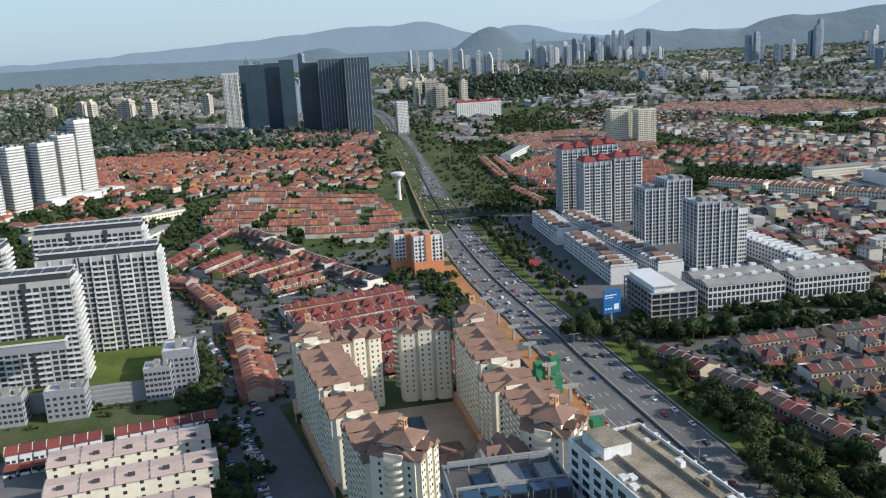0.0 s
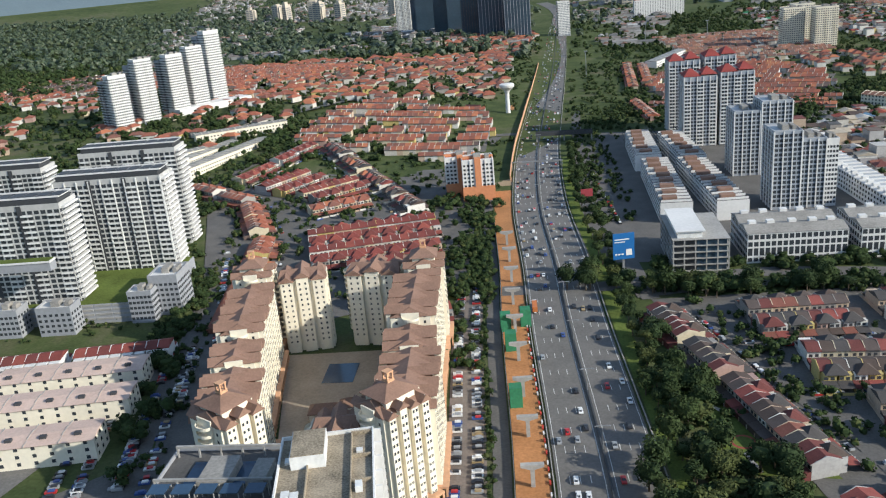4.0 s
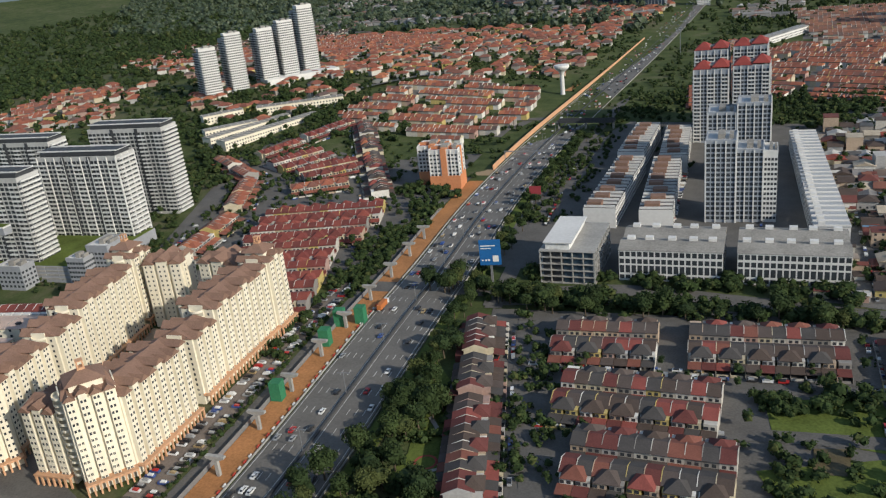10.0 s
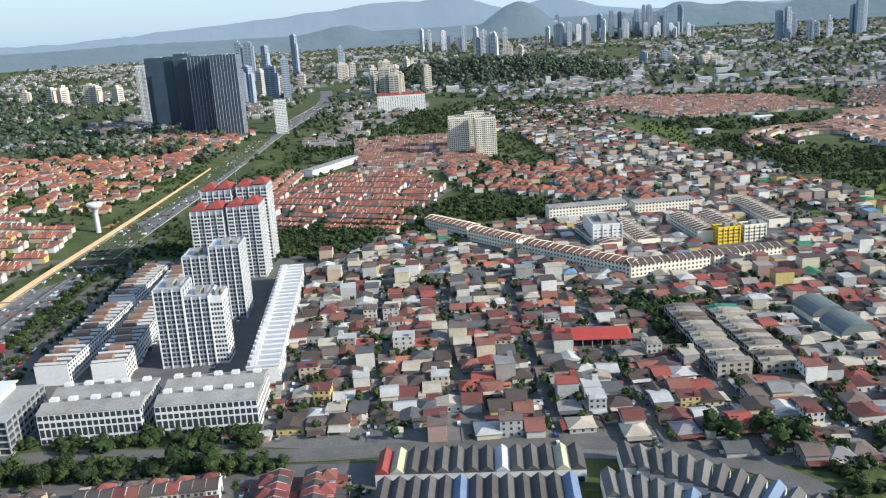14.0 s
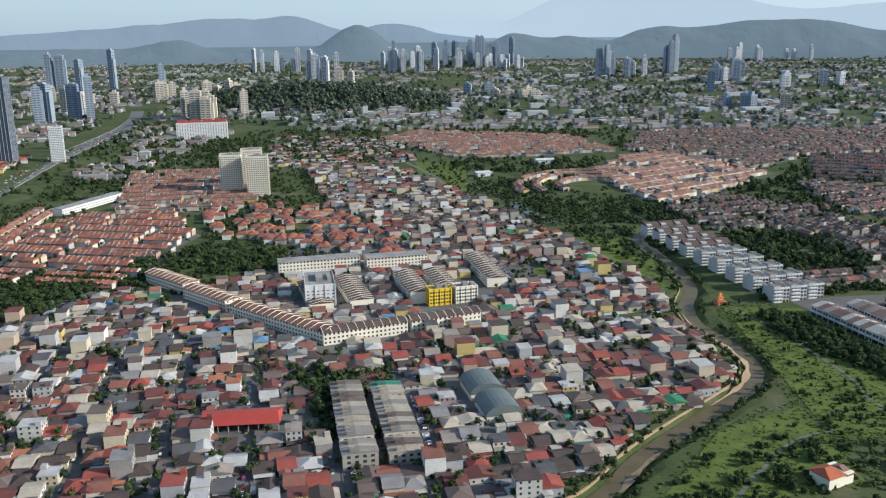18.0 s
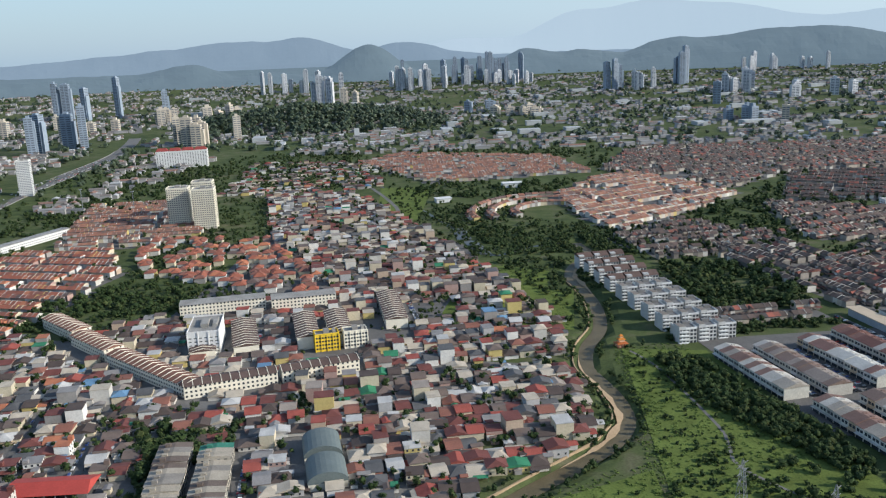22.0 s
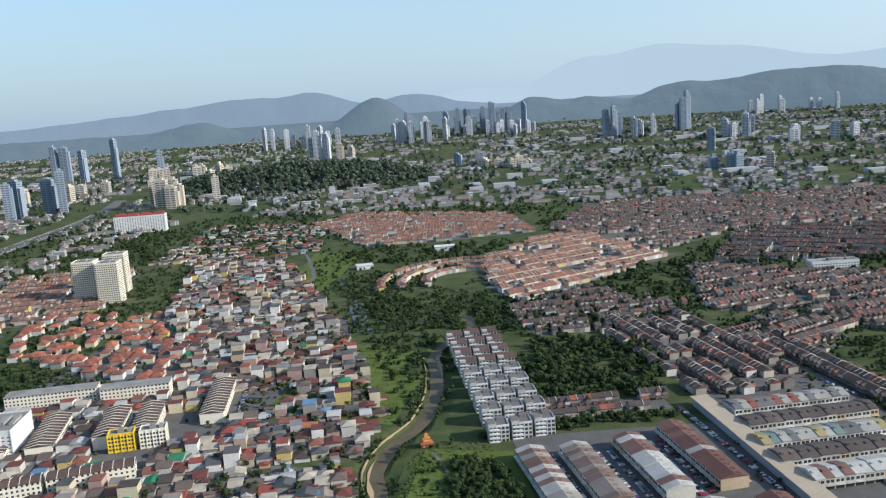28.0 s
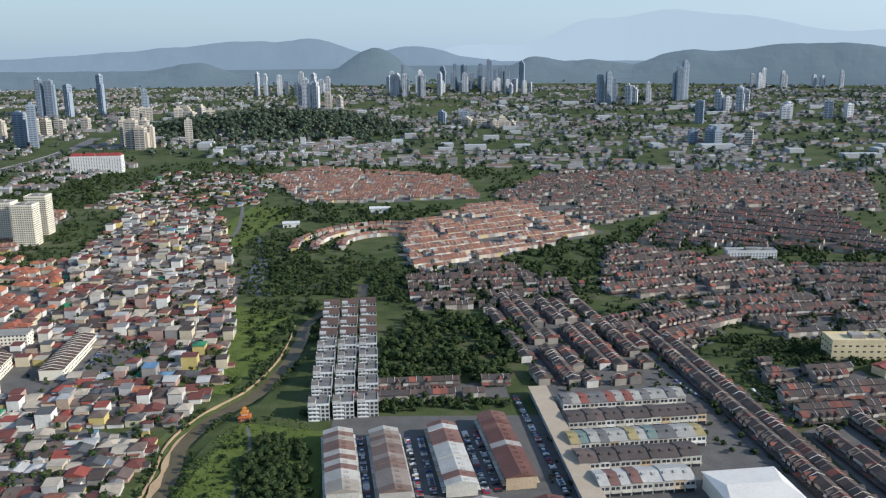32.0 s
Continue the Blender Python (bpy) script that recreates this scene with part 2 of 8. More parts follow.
# Far copies in paler, greyer tones: haze put into the base colour.
M_FROOFS = shade("far_roofs", (0, 0, 0), 0.85, 0.3, 1.0, random_by="island", ramp=[(4, (0.19, 0.165, 0.15)), (3, (0.25, 0.24, 0.235)), (2.4, (0.24, 0.14, 0.11)), (1.6, (0.42, 0.42, 0.42)), (1, (0.14, 0.14, 0.14))])
M_FWALLS = shade("far_walls", (0.34, 0.33, 0.32), 0.85, 0.25, 0.5)
M_FLEAFS = shade("far_leaves", (0, 0, 0), 0.6, 0.4, 0.6, spec=0.5, random_by="island", ramp=[(3, (0.040, 0.062, 0.032)), (3, (0.050, 0.074, 0.036)), (2, (0.062, 0.084, 0.042))])
M_CARPAINT = shade("car_paint", (0, 0, 0), 0.3, 0.05, random_by="object", ramp=CARS, spec=0.5)
M_CARS = shade("car_paints", (0, 0, 0), 0.3, 0.05, random_by="island", ramp=CARS, spec=0.5)
M_TYRE = shade("tyre", (0.02, 0.02, 0.02), 0.9, 0.1)
M_STEEL = shade("galvanised_steel", (0.32, 0.33, 0.34), 0.5, 0.2, metal=0.5)
M_BLUESIGN = shade("blue_board", (0.015, 0.12, 0.33), 0.5, 0.08)
M_GREENNET = shade("green_netting", (0.035, 0.19, 0.095), 0.8, 0.3)


# ---- the land ----
def step(a, b, v):
    v = min(max((v - a) / (b - a), 0.0), 1.0)
    return v * v * (3 - 2 * v)


EYE0 = Vector((150.0, 150.0, 230.0))
NEAR, DEEP, REACH = 2900.0, 1750.0, 2600.0
RIVER = [(60, 500), (100, 560), (127, 588), (151, 626), (184, 664), (220, 703), (240, 728), (252, 762), (246, 805), (233, 850), (236, 895), (250, 940), (252, 1000), (244, 1060), (234, 1110), (242, 1155), (262, 1200), (250, 1260)]
CANAL = [(250, 1260), (190, 1230), (150, 1195), (110, 1300), (70, 1400), (0, 1560), (-60, 1700), (-130, 1900)]


def bend(points, gap=12.0):
    """A smooth line through points, in steps of about gap metres."""
    p = [Vector(q) for q in points]
    p = [2 * p[0] - p[1]] + p + [2 * p[-1] - p[-2]]
    out = []
    for a, b, c, d in zip(p, p[1:], p[2:], p[3:]):
        n = max(1, int((c - b).length / gap))
        for k in range(n):
            t = k / n
            out.append(0.5 * ((2 * b) + (c - a) * t + (2 * a - 5 * b + 4 * c - d) * t * t + (3 * b - a - 3 * c + d) * t ** 3))
    out.append(p[-2])
    return out


RIVER_LINE = bend(RIVER, 8.0)
RIVER_XY = np.array([(p.x, p.y) for p in RIVER_LINE])


def river_gap(x, y):
    if not (0 < x < 330 and 440 < y < 1320):
        return 999.0
    return float(np.sqrt(((RIVER_XY - (x, y)) ** 2).sum(1).min()))


def land(x, y):
    """The height of the ground."""
    d = math.hypot(x - EYE0.x, y - EYE0.y)
    z = 20.0 * step(540, 900, -x) * step(420, 900, y) * (1 - step(1500, 2400, d))
    if d > NEAR:
        q = min((d - NEAR) / DEEP, 0.985)
        z += EYE0.z * (1 - d / (NEAR - REACH * math.log(1 - q)))
    z -= 4.5 * (1 - step(4.0, 13.0, river_gap(x, y)))
    return z


def far(x, y, z=0.0):
    """Far country is drawn in towards the town, and shrinks as it comes nearer."""
    p = Vector((x, y, z)) - EYE0
    d = math.hypot(p.x, p.y)
    if d <= NEAR:
        return Vector((x, y, z)), 1.0
    k = (NEAR + DEEP * (1 - math.exp(-(d - NEAR) / REACH))) / d
    return EYE0 + p * k, k


# ---- making meshes ----
class Shape:
    """Collects faces, each with the number of its material."""

    def __init__(self):
        self.v, self.f, self.m = [], [], []

    def add(self, verts, faces, m=0):
        n = len(self.v)
        self.v.extend(verts)
        self.f.extend([tuple(i + n for i in f) for f in faces])
        self.m.extend([m] * len(faces))

    def box(self, x0, x1, y0, y1, z0, z1, m=0, mat=None, bottom=False):
        v = [(x0, y0, z0), (x1, y0, z0), (x1, y1, z0), (x0, y1, z0), (x0, y0, z1), (x1, y0, z1), (x1, y1, z1), (x0, y1, z1)]
        f = [(4, 5, 6, 7), (0, 1, 5, 4), (1, 2, 6, 5), (2, 3, 7, 6), (3, 0, 4, 7)] + ([(3, 2, 1, 0)] if bottom else [])
        if mat is not None:
            v = [tuple(mat @ Vector(p)) for p in v]
        self.add(v, f, m)

    def roof(self, x0, x1, y0, y1, z, rise, hip=0.0, m=0, mat=None, thick=0.18):
        """A ridge along x; hip: how far the ridge ends stand in from the gables."""
        yc = (y0 + y1) / 2
        v = [(x0, y0, z), (x1, y0, z), (x1, y1, z), (x0, y1, z), (x0 + hip, yc, z + rise), (x1 - hip, yc, z + rise)]
        v += [(x0, y0, z - thick), (x1, y0, z - thick), (x1, y1, z - thick), (x0, y1, z - thick)]
        f = [(0, 1, 5, 4), (2, 3, 4, 5), (1, 2, 5), (3, 0, 4), (6, 7, 1, 0), (7, 8, 2, 1), (8, 9, 3, 2), (9, 6, 0, 3)]
        if mat is not None:
            v = [tuple(mat @ Vector(p)) for p in v]
        self.add(v, f, m)

    def mesh(self, name, *mats):
        me = bpy.data.meshes.new(name)
        me.from_pydata([tuple(p) for p in self.v], [], self.f)
        for m in mats:
            me.materials.append(m)
        if any(self.m):
            me.polygons.foreach_set("material_index", self.m)
        me.update()
        return me


def part(name, data, parent, label="", m=None, kind=""):
    ob = new(name, data)
    ob.parent = parent
    if m is not None:
        ob.matrix_basis = m
    if label or kind:
        tagged(ob, label, kind=kind)
    return ob


def thing(name, label, category, m=None, group="", kind=""):
    ob = new(name)
    ob.empty_display_size = 1.0
    if m is not None:
        ob.matrix_basis = m
    return tagged(ob, label, category, group, kind)


def single(name, data, label, category, m=None, group="", kind=""):
    ob = new(name, data)
    if m is not None:
        ob.matrix_basis = m
    return tagged(ob, label, category, group, kind)


def at(x, y, deg=0.0, dz=0.0):
    return pose(x, y, land(x, y) + dz, 0, 0, deg)


def ribbon(line, width, dz=0.1, side=0.0, thick=0.0):
    """A strip along a line of points, laid on the land; side: how far it lies to the right."""
    s = Shape()
    left, right = [], []
    for k, p in enumerate(line):
        a, b = line[max(k - 1, 0)], line[min(k + 1, len(line) - 1)]
        d = (b - a).normalized()
        nrm = Vector((d.y, -d.x))
        for store, off in ((left, side - width / 2), (right, side + width / 2)):
            q = Vector((p.x, p.y)) + nrm * off
            store.append((q.x, q.y, land(p.x, p.y) + dz))
    n = len(left)
    s.add(left + right, [(k, n + k, n + k + 1, k + 1) for k in range(n - 1)])
    if thick:
        low = [(x, y, z - thick) for x, y, z in left + right]
        s.add(left + right + low, [(k, k + 1, 2 * n + k + 1, 2 * n + k) for k in range(n - 1)] + [(n + k + 1, n + k, 3 * n + k, 3 * n + k + 1) for k in range(n - 1)])
    return s


LAID = [0]


def sheet(corners, dz=0.12, cell=25.0):
    """A four-sided patch laid on the land."""
    LAID[0] += 1
    dz += 0.005 * LAID[0]
    a, b, c, d = [Vector(p) for p in corners]
    nu = max(1, int(max((b - a).length, (c - d).length) / cell))
    nv = max(1, int(max((d - a).length, (c - b).length) / cell))
    s, verts = Shape(), []
    for j in range(nv + 1):
        for i in range(nu + 1):
            p = a.lerp(b, i / nu).lerp(d.lerp(c, i / nu), j / nv)
            verts.append((p.x, p.y, land(p.x, p.y) + dz))
    w = nu + 1
    s.add(verts, [(j * w + i, j * w + i + 1, j * w + w + i + 1, j * w + w + i) for j in range(nv) for i in range(nu)])
    return s


def spaced(lo, hi, fine, grow=1.28, end=5200):
    mid = [lo + fine * k for k in range(int((hi - lo) / fine) + 1)]
    out, s, x = [], fine, mid[-1]
    while x < end:
        s *= grow
        s = min(s, 220)
        x += s
        out.append(x)
    back, s, x = [], fine, mid[0]
    while x > -end:
        s *= grow
        s = min(s, 220)
        x -= s
        back.append(x)
    return back[::-1] + mid + out


gx, gy = spaced(0, 330, 9), spaced(450, 1290, 9)
gs = Shape()
w = len(gx)
gs.add([(x, y, land(x, y)) for y in gy for x in gx], [(j * w + i, j * w + i + 1, j * w + w + i + 1, j * w + w + i) for j in range(len(gy) - 1) for i in range(w - 1)])
single("ground", gs.mesh("ground", M_GROUND), "green and brown tropical ground with grass, scrub and bare soil", "ground", kind="structure")

# highway
HIGHWAY = bend([(-170, -500), (-228, -300), (-311, 0), (-352, 150), (-375, 237), (-393, 300), (-425, 400), (-449, 480), (-487, 600), (-524, 750), (-558, 920), (-602, 1150), (-657, 1430), (-702, 1650), (-768, 2000), (-850, 2350), (-1000, 2770), (-1200, 3200)], 14)
single("road", ribbon(HIGHWAY, 36, 0.35, 0, 0.6).mesh("road", M_ASPHALT), "wide grey asphalt motorway with two carriageways", "road", kind="structure")
LANE = Shape()
acc = 0.0
for k in range(len(HIGHWAY) - 1):
    a, b = HIGHWAY[k], HIGHWAY[k + 1]
    if not 60 < a.y < 1300:
        continue
    d = (b - a).normalized()
    nrm, ang = Vector((d.y, -d.x)), math.atan2(d.y, d.x)
    for off in (-17.0, -1.7, 1.7, 17.0):
        q = a + nrm * off
        LANE.box(0, (b - a).length, -0.09, 0.09, 0, 0.02, 0, Matrix.Translation((q.x, q.y, land(q.x, q.y) + 0.352)) @ Matrix.Rotation(ang, 4, "Z"))
    for off in (-13.4, -9.9, -6.3, 6.3, 9.9, 13.4):
        q = a + nrm * off
        LANE.box(0, 4.5, -0.09, 0.09, 0, 0.02, 0, Matrix.Translation((q.x, q.y, land(q.x, q.y) + 0.352)) @ Matrix.Rotation(ang, 4, "Z"))
single("lane_marking", LANE.mesh("lane_marking", M_MARK), "white painted lane lines on the motorway", "road marking", kind="stuff")
ns = [p for p in HIGHWAY if 0 < p.y < 2400]
single("median_barrier", ribbon(ns, 0.7, 1.25, 0, 1.0).mesh("median_barrier", M_DARK), "dark concrete barrier along the motorway's middle", "barrier", kind="structure")
for side in (-19.0, 19.2):
    single("road_barrier", ribbon(ns, 0.35, 1.0, side, 0.9).mesh("road_barrier", M_CONCRETE), "pale concrete barrier at the motorway's edge", "barrier", kind="structure")
single("verge", ribbon([p for p in HIGHWAY if 230 < p.y < 900], 7.0, 0.2, 24).mesh("verge", M_GRASS), "grass verge beside the motorway", "grass", kind="structure")
single("works_strip", ribbon([p for p in HIGHWAY if 130 < p.y < 640], 12.0, 0.25, -26).mesh("works_strip", M_SOIL), "bare orange soil of a viaduct building site", "building site", kind="structure")
FRONT = [p for p in HIGHWAY if 205 < p.y < 470]
single("pavement", ribbon(FRONT, 14.5, 0.16, -49).mesh("pavement", shade("tan_paving", (0.20, 0.165, 0.14), 0.9, 0.35, 1.2)), "tan paved parking lane in front of the flats", "pavement", kind="structure")
single("service_road", ribbon([p for p in HIGHWAY if 205 < p.y < 660], 6.5, 0.2, -36.4).mesh("service_road", M_STREET), "narrow asphalt service road", "road", kind="structure")
single("street", ribbon(bend([(-404, 232), (-440, 226), (-470, 228), (-500, 212)]), 8.0, 0.24).mesh("street", M_PAVING), "concrete side street to the flats", "road", kind="structure")


def road(name, points, width, m=None, dz=0.18, label="grey asphalt street"):
    LAID[0] += 1
    return single(name, ribbon(bend(points), width, dz + 0.12 + 0.006 * LAID[0]).mesh(name, m or M_STREET), label, "road", kind="structure")


# cross road and streets
road("road", [(-470, 440), (-387, 463), (-341, 484), (-280, 492), (-214, 499), (-144, 514), (-63, 526), (-3, 512), (30, 484), (60, 440), (90, 380)], 13, label="wide cross road beside a concrete channel")
road("road", [(-400, 444), (-341, 468), (-280, 476), (-222, 482)], 7, label="grey lane along the trees")
for pts in ([(-352, 396), (-258, 426), (-205, 440)], [(-334, 352), (-246, 383), (-200, 398)], [(-312, 312), (-240, 337), (-180, 352)],
            [(-372, 440), (-337, 372), (-300, 312), (-284, 270), (-275, 230)], [(-224, 482), (-195, 390), (-170, 300)], [(-172, 482), (-148, 392), (-130, 300)]):
    road("street", pts, 8)
road("street", [(-520, 200), (-560, 250), (-610, 356), (-640, 420), (-672, 490), (-700, 560)], 9, label="asphalt street with parked cars")
road("street", [(-672, 490), (-640, 540), (-600, 560), (-560, 570)], 8)
road("street", [(-700, 560), (-770, 640), (-740, 760), (-640, 800), (-560, 830)], 11)
single("river", ribbon(RIVER_LINE, 12, 1.9).mesh("river", M_WATER), "shallow brown river in a winding bed", "river", kind="structure")
for k, (a, b, sd) in enumerate(((8, 22, 6.5), (28, 52, -7.0), (70, 84, 7.0))):
    s = Shape()
    line = RIVER_LINE[a:b]
    n = len(line) - 1
    vs = []
    for i, p in enumerate(line):
        d = (line[min(i + 1, n)] - line[max(i - 1, 0)]).normalized()
        half = 2.8 * math.sin(math.pi * (i + 0.02) / (n + 0.04)) * (0.75 + 0.4 * math.sin(i * 1.9)) + 0.05
        for o in (-half, half):
            q = p + Vector((d.y, -d.x)) * (sd * 0.72 + o)
            vs.append((q.x, q.y, land(q.x, q.y) + 2.1))
    s.add(vs, [(2 * i, 2 * i + 1, 2 * i + 3, 2 * i + 2) for i in range(n)])
    single("sand_bank", s.mesh("sand_bank", M_SAND), "pale sandy bank at the river's edge", "sand bank", kind="structure")
single("river_wall", ribbon(RIVER_LINE[4:78], 0.9, 4.4, -9.6, 2.4).mesh("river_wall", M_SAND), "tan retaining wall along the river", "wall", kind="structure")
single("canal", ribbon(bend(CANAL), 6, 0.12).mesh("canal", shade("dark_canal_water", (0.03, 0.034, 0.025), 0.35, 0.2)), "narrow dark drainage canal", "canal", kind="structure")
road("footpath", [(348, 648), (326, 667), (308, 690), (304, 702), (307, 735), (300, 775), (292, 812), (282, 850), (268, 880)], 2.2, M_PAVING, label="pale concrete footpath through the grass")
road("footpath", [(184, 565), (193, 587), (217, 619), (240, 646), (266, 658)], 2.0, M_PAVING, label="pale dirt path")
road("footpath", [(-80, 1700), (-40, 1600), (-5, 1500), (10, 1430), (40, 1370)], 6, M_PAVING, label="pale curving track")

# ---- trees ----
rnd = random.Random(7)


def leaf_mesh(seed, rx, rz, clumps, leaves, size):
    """A crown of many small leaf faces round several clumps."""
    r = random.Random(seed)
    s = Shape()
    for c in range(clumps):
        a, h = r.uniform(0, 6.283), r.uniform(-0.75, 0.85)
        rad = rx * 0.62 * math.sqrt(max(0.05, 1 - h * h)) * r.uniform(0.6, 1.1)
        cx, cy, cz = rad * math.cos(a), rad * math.sin(a), rz * h * 0.75
        cr = rx * r.uniform(0.32, 0.48)
        for _ in range(leaves):
            d = Vector((r.gauss(0, 1), r.gauss(0, 1), r.gauss(0.35, 0.9))).normalized()
            p = Vector((cx, cy, cz)) + Vector((d.x, d.y, d.z * rz / rx)) * cr * r.uniform(0.75, 1.08)
            nrm = (d + Vector((r.gauss(0, 0.5), r.gauss(0, 0.5), r.gauss(0.3, 0.5)))).normalized()
            u = nrm.orthogonal().normalized()
            u = Matrix.Rotation(r.uniform(0, 6.28), 3, nrm) @ u
            v = nrm.cross(u)
            z = size * r.uniform(0.6, 1.3)
            s.add([tuple(p + u * z), tuple(p + v * z * 0.8), tuple(p - u * z), tuple(p - v * z * 0.8)], [(0, 1, 2, 3)])
    # a dense inner body
    body = bmesh.new()
    bmesh.ops.create_icosphere(body, subdivisions=2, radius=1.0)
    vs = []
    for v in body.verts:
        k = 0.66 + 0.22 * noise.noise(v.co * 1.7 + Vector((seed, 0, 0)))
        vs.append((v.co.x * rx * k, v.co.y * rx * k, v.co.z * rz * k))
    s.add(vs, [tuple(v.index for v in f.verts) for f in body.faces])
    body.free()
    return s


def trunk_mesh(h):
    s = Shape()
    n = 7

    def limb(a, b, ra, rb):
        d = (b - a).normalized()
        u = d.orthogonal().normalized()
        v = d.cross(u)
        ring = [tuple(a + (u * math.cos(k * 6.283 / n) + v * math.sin(k * 6.283 / n)) * ra) for k in range(n)]
        ring += [tuple(b + (u * math.cos(k * 6.283 / n) + v * math.sin(k * 6.283 / n)) * rb) for k in range(n)]
        s.add(ring, [(k, (k + 1) % n, n + (k + 1) % n, n + k) for k in range(n)])

    top = Vector((0.1 * h * 0.2, 0, h))
    limb(Vector((0, 0, -0.4)), top, 0.35, 0.2)
    for a in (0.3, 2.2, 4.4):
        limb(top, top + Vector((math.cos(a) * h * 0.35, math.sin(a) * h * 0.35, h * 0.4)), 0.17, 0.06)
    return s


TRUNK = trunk_mesh(4.0).mesh("trunk", M_BARK)
CROWNS = [leaf_mesh(k, 4.2, 3.6 - 0.3 * (k % 3), 17, 62, 0.36).mesh("crown", M_LEAF) for k in range(6)]
TREES = []


def tree(x, y, size=1.0, group="trees", label="leafy green tropical tree with a rounded crown"):
    e = thing("tree", label, "tree", pose(x, y, land(x, y), 0, 0, rnd.uniform(0, 360)) @ Matrix.Diagonal((size, size, size, 1)), group)
    part("trunk", TRUNK, e)
    part("crown", CROWNS[rnd.randrange(6)], e, m=pose(0, 0, 6.4, 0, 0, rnd.uniform(0, 360)) @ Matrix.Diagonal((1, 1, rnd.uniform(0.85, 1.15), 1)))
    TREES.append((x, y))


def clump(seed, lumps, leaves, size):
    """One crown for the joined woods: dense lumps under loose leaf sprays."""
    r = random.Random(seed)
    v, f = [], []
    cores = []
    for c in range(lumps):
        b = bmesh.new()
        bmesh.ops.create_icosphere(b, subdivisions=1, radius=1.0)
        off = Vector((r.gauss(0, 0.42), r.gauss(0, 0.42), r.gauss(0.05, 0.25)))
        sc = r.uniform(0.42, 0.62) if lumps > 1 else r.uniform(0.6, 0.8)
        cores.append((off, sc))
        n0 = len(v)
        for p in b.verts:
            q = off + p.co * sc * (0.9 + 0.4 * noise.noise(p.co * 2.3 + off * 5))
            v.append((q.x, q.y, q.z))
        f += [tuple(n0 + p.index for p in g.verts) for g in b.faces]
        b.free()
    for k in range(leaves):
        off, sc = cores[k % lumps]
        d = Vector((r.gauss(0, 1), r.gauss(0, 1), r.gauss(0.45, 0.8))).normalized()
        p = off + d * sc * r.uniform(0.85, 1.2)
        nrm = (d + Vector((r.gauss(0, .6), r.gauss(0, .6), r.gauss(.3, .6)))).normalized()
        u = Matrix.Rotation(r.uniform(0, 6.28), 3, nrm) @ nrm.orthogonal().normalized()
        w_ = nrm.cross(u)
        z = size * r.uniform(0.6, 1.4)
        n0 = len(v)
        v += [tuple(p + u * z), tuple(p + w_ * z * 0.8), tuple(p - u * z), tuple(p - w_ * z * 0.8)]
        f.append((n0, n0 + 1, n0 + 2, n0 + 3))
    return np.array(v), f


BLOBS = [clump(40 + k, 5, 150, 0.115) for k in range(6)]
FEW = [clump(60 + k, 2, 34, 0.19) for k in range(6)]


KEEP = []
ROAD_XY = np.array([(p.x, p.y) for p in HIGHWAY])


def keep(x, y, deg, x0, x1, y0, y1):
    """Ground on which a building stands and no tree grows."""
    KEEP.append((x, y, math.cos(radians(deg)), math.sin(radians(deg)), x0, x1, y0, y1))


def kept(x, y, r):
    for a, b, c, s, x0, x1, y0, y1 in KEEP:
        u, v = (x - a) * c + (y - b) * s, (y - b) * c - (x - a) * s
        if x0 - r < u < x1 + r and y0 - r < v < y1 + r:
            return True
    return False


# clearings in the park beside the motorway
keep(-375, 377, 15, -6, 6, -13, 13)
keep(-345, 318, 15, -7, 7, -12, 12)


class Wood:
    """Many trees that nobody could count, in one mesh."""

    def __init__(self, shapes=None):
        self.v, self.f, self.n = [], [], 0
        self.shapes = shapes or BLOBS

    def add(self, x, y, size, z=None, tall=1.0):
        if size > 0.9 and (kept(x, y, size * 0.3) or (y < 2900 and float(((ROAD_XY - (x, y)) ** 2).sum(1).min()) < 24.5 ** 2)):
            return
        v, f = self.shapes[rnd.randrange(len(self.shapes))]
        a = rnd.uniform(0, 6.28)
        c, s = math.cos(a), math.sin(a)
        q = np.empty_like(v)
        q[:, 0] = (v[:, 0] * c - v[:, 1] * s) * size + x
        q[:, 1] = (v[:, 0] * s + v[:, 1] * c) * size + y
        q[:, 2] = v[:, 2] * size * 0.85 * tall + (land(x, y) if z is None else z) + size * 0.55 * tall
        self.v.append(q)
        self.f += [tuple(i + self.n for i in g) for g in f]
        self.n += len(v)

    def done(self, name, label, m=None):
        me = bpy.data.meshes.new(name)
        me.from_pydata(np.concatenate(self.v).tolist(), [], self.f)
        me.materials.append(m or M_LEAFS)
        me.update()
        return single(name, me, label, "trees", kind="stuff")


def inside(p, poly):
    x, y = p
    hit = False
    for (x0, y0), (x1, y1) in zip(poly, poly[1:] + poly[:1]):
        if (y0 > y) != (y1 > y) and x < (x1 - x0) * (y - y0) / (y1 - y0) + x0:
            hit = not hit
    return hit


def scatter(poly, count, seed=0):
    r = random.Random(seed + int(poly[0][0]))
    xs, ys = [p[0] for p in poly], [p[1] for p in poly]
    out = []
    while len(out) < count:
        p = (r.uniform(min(xs), max(xs)), r.uniform(min(ys), max(ys)))
        if inside(p, poly):
            out.append(p)
    return out


# ---- houses ----
UNIT = 5.7


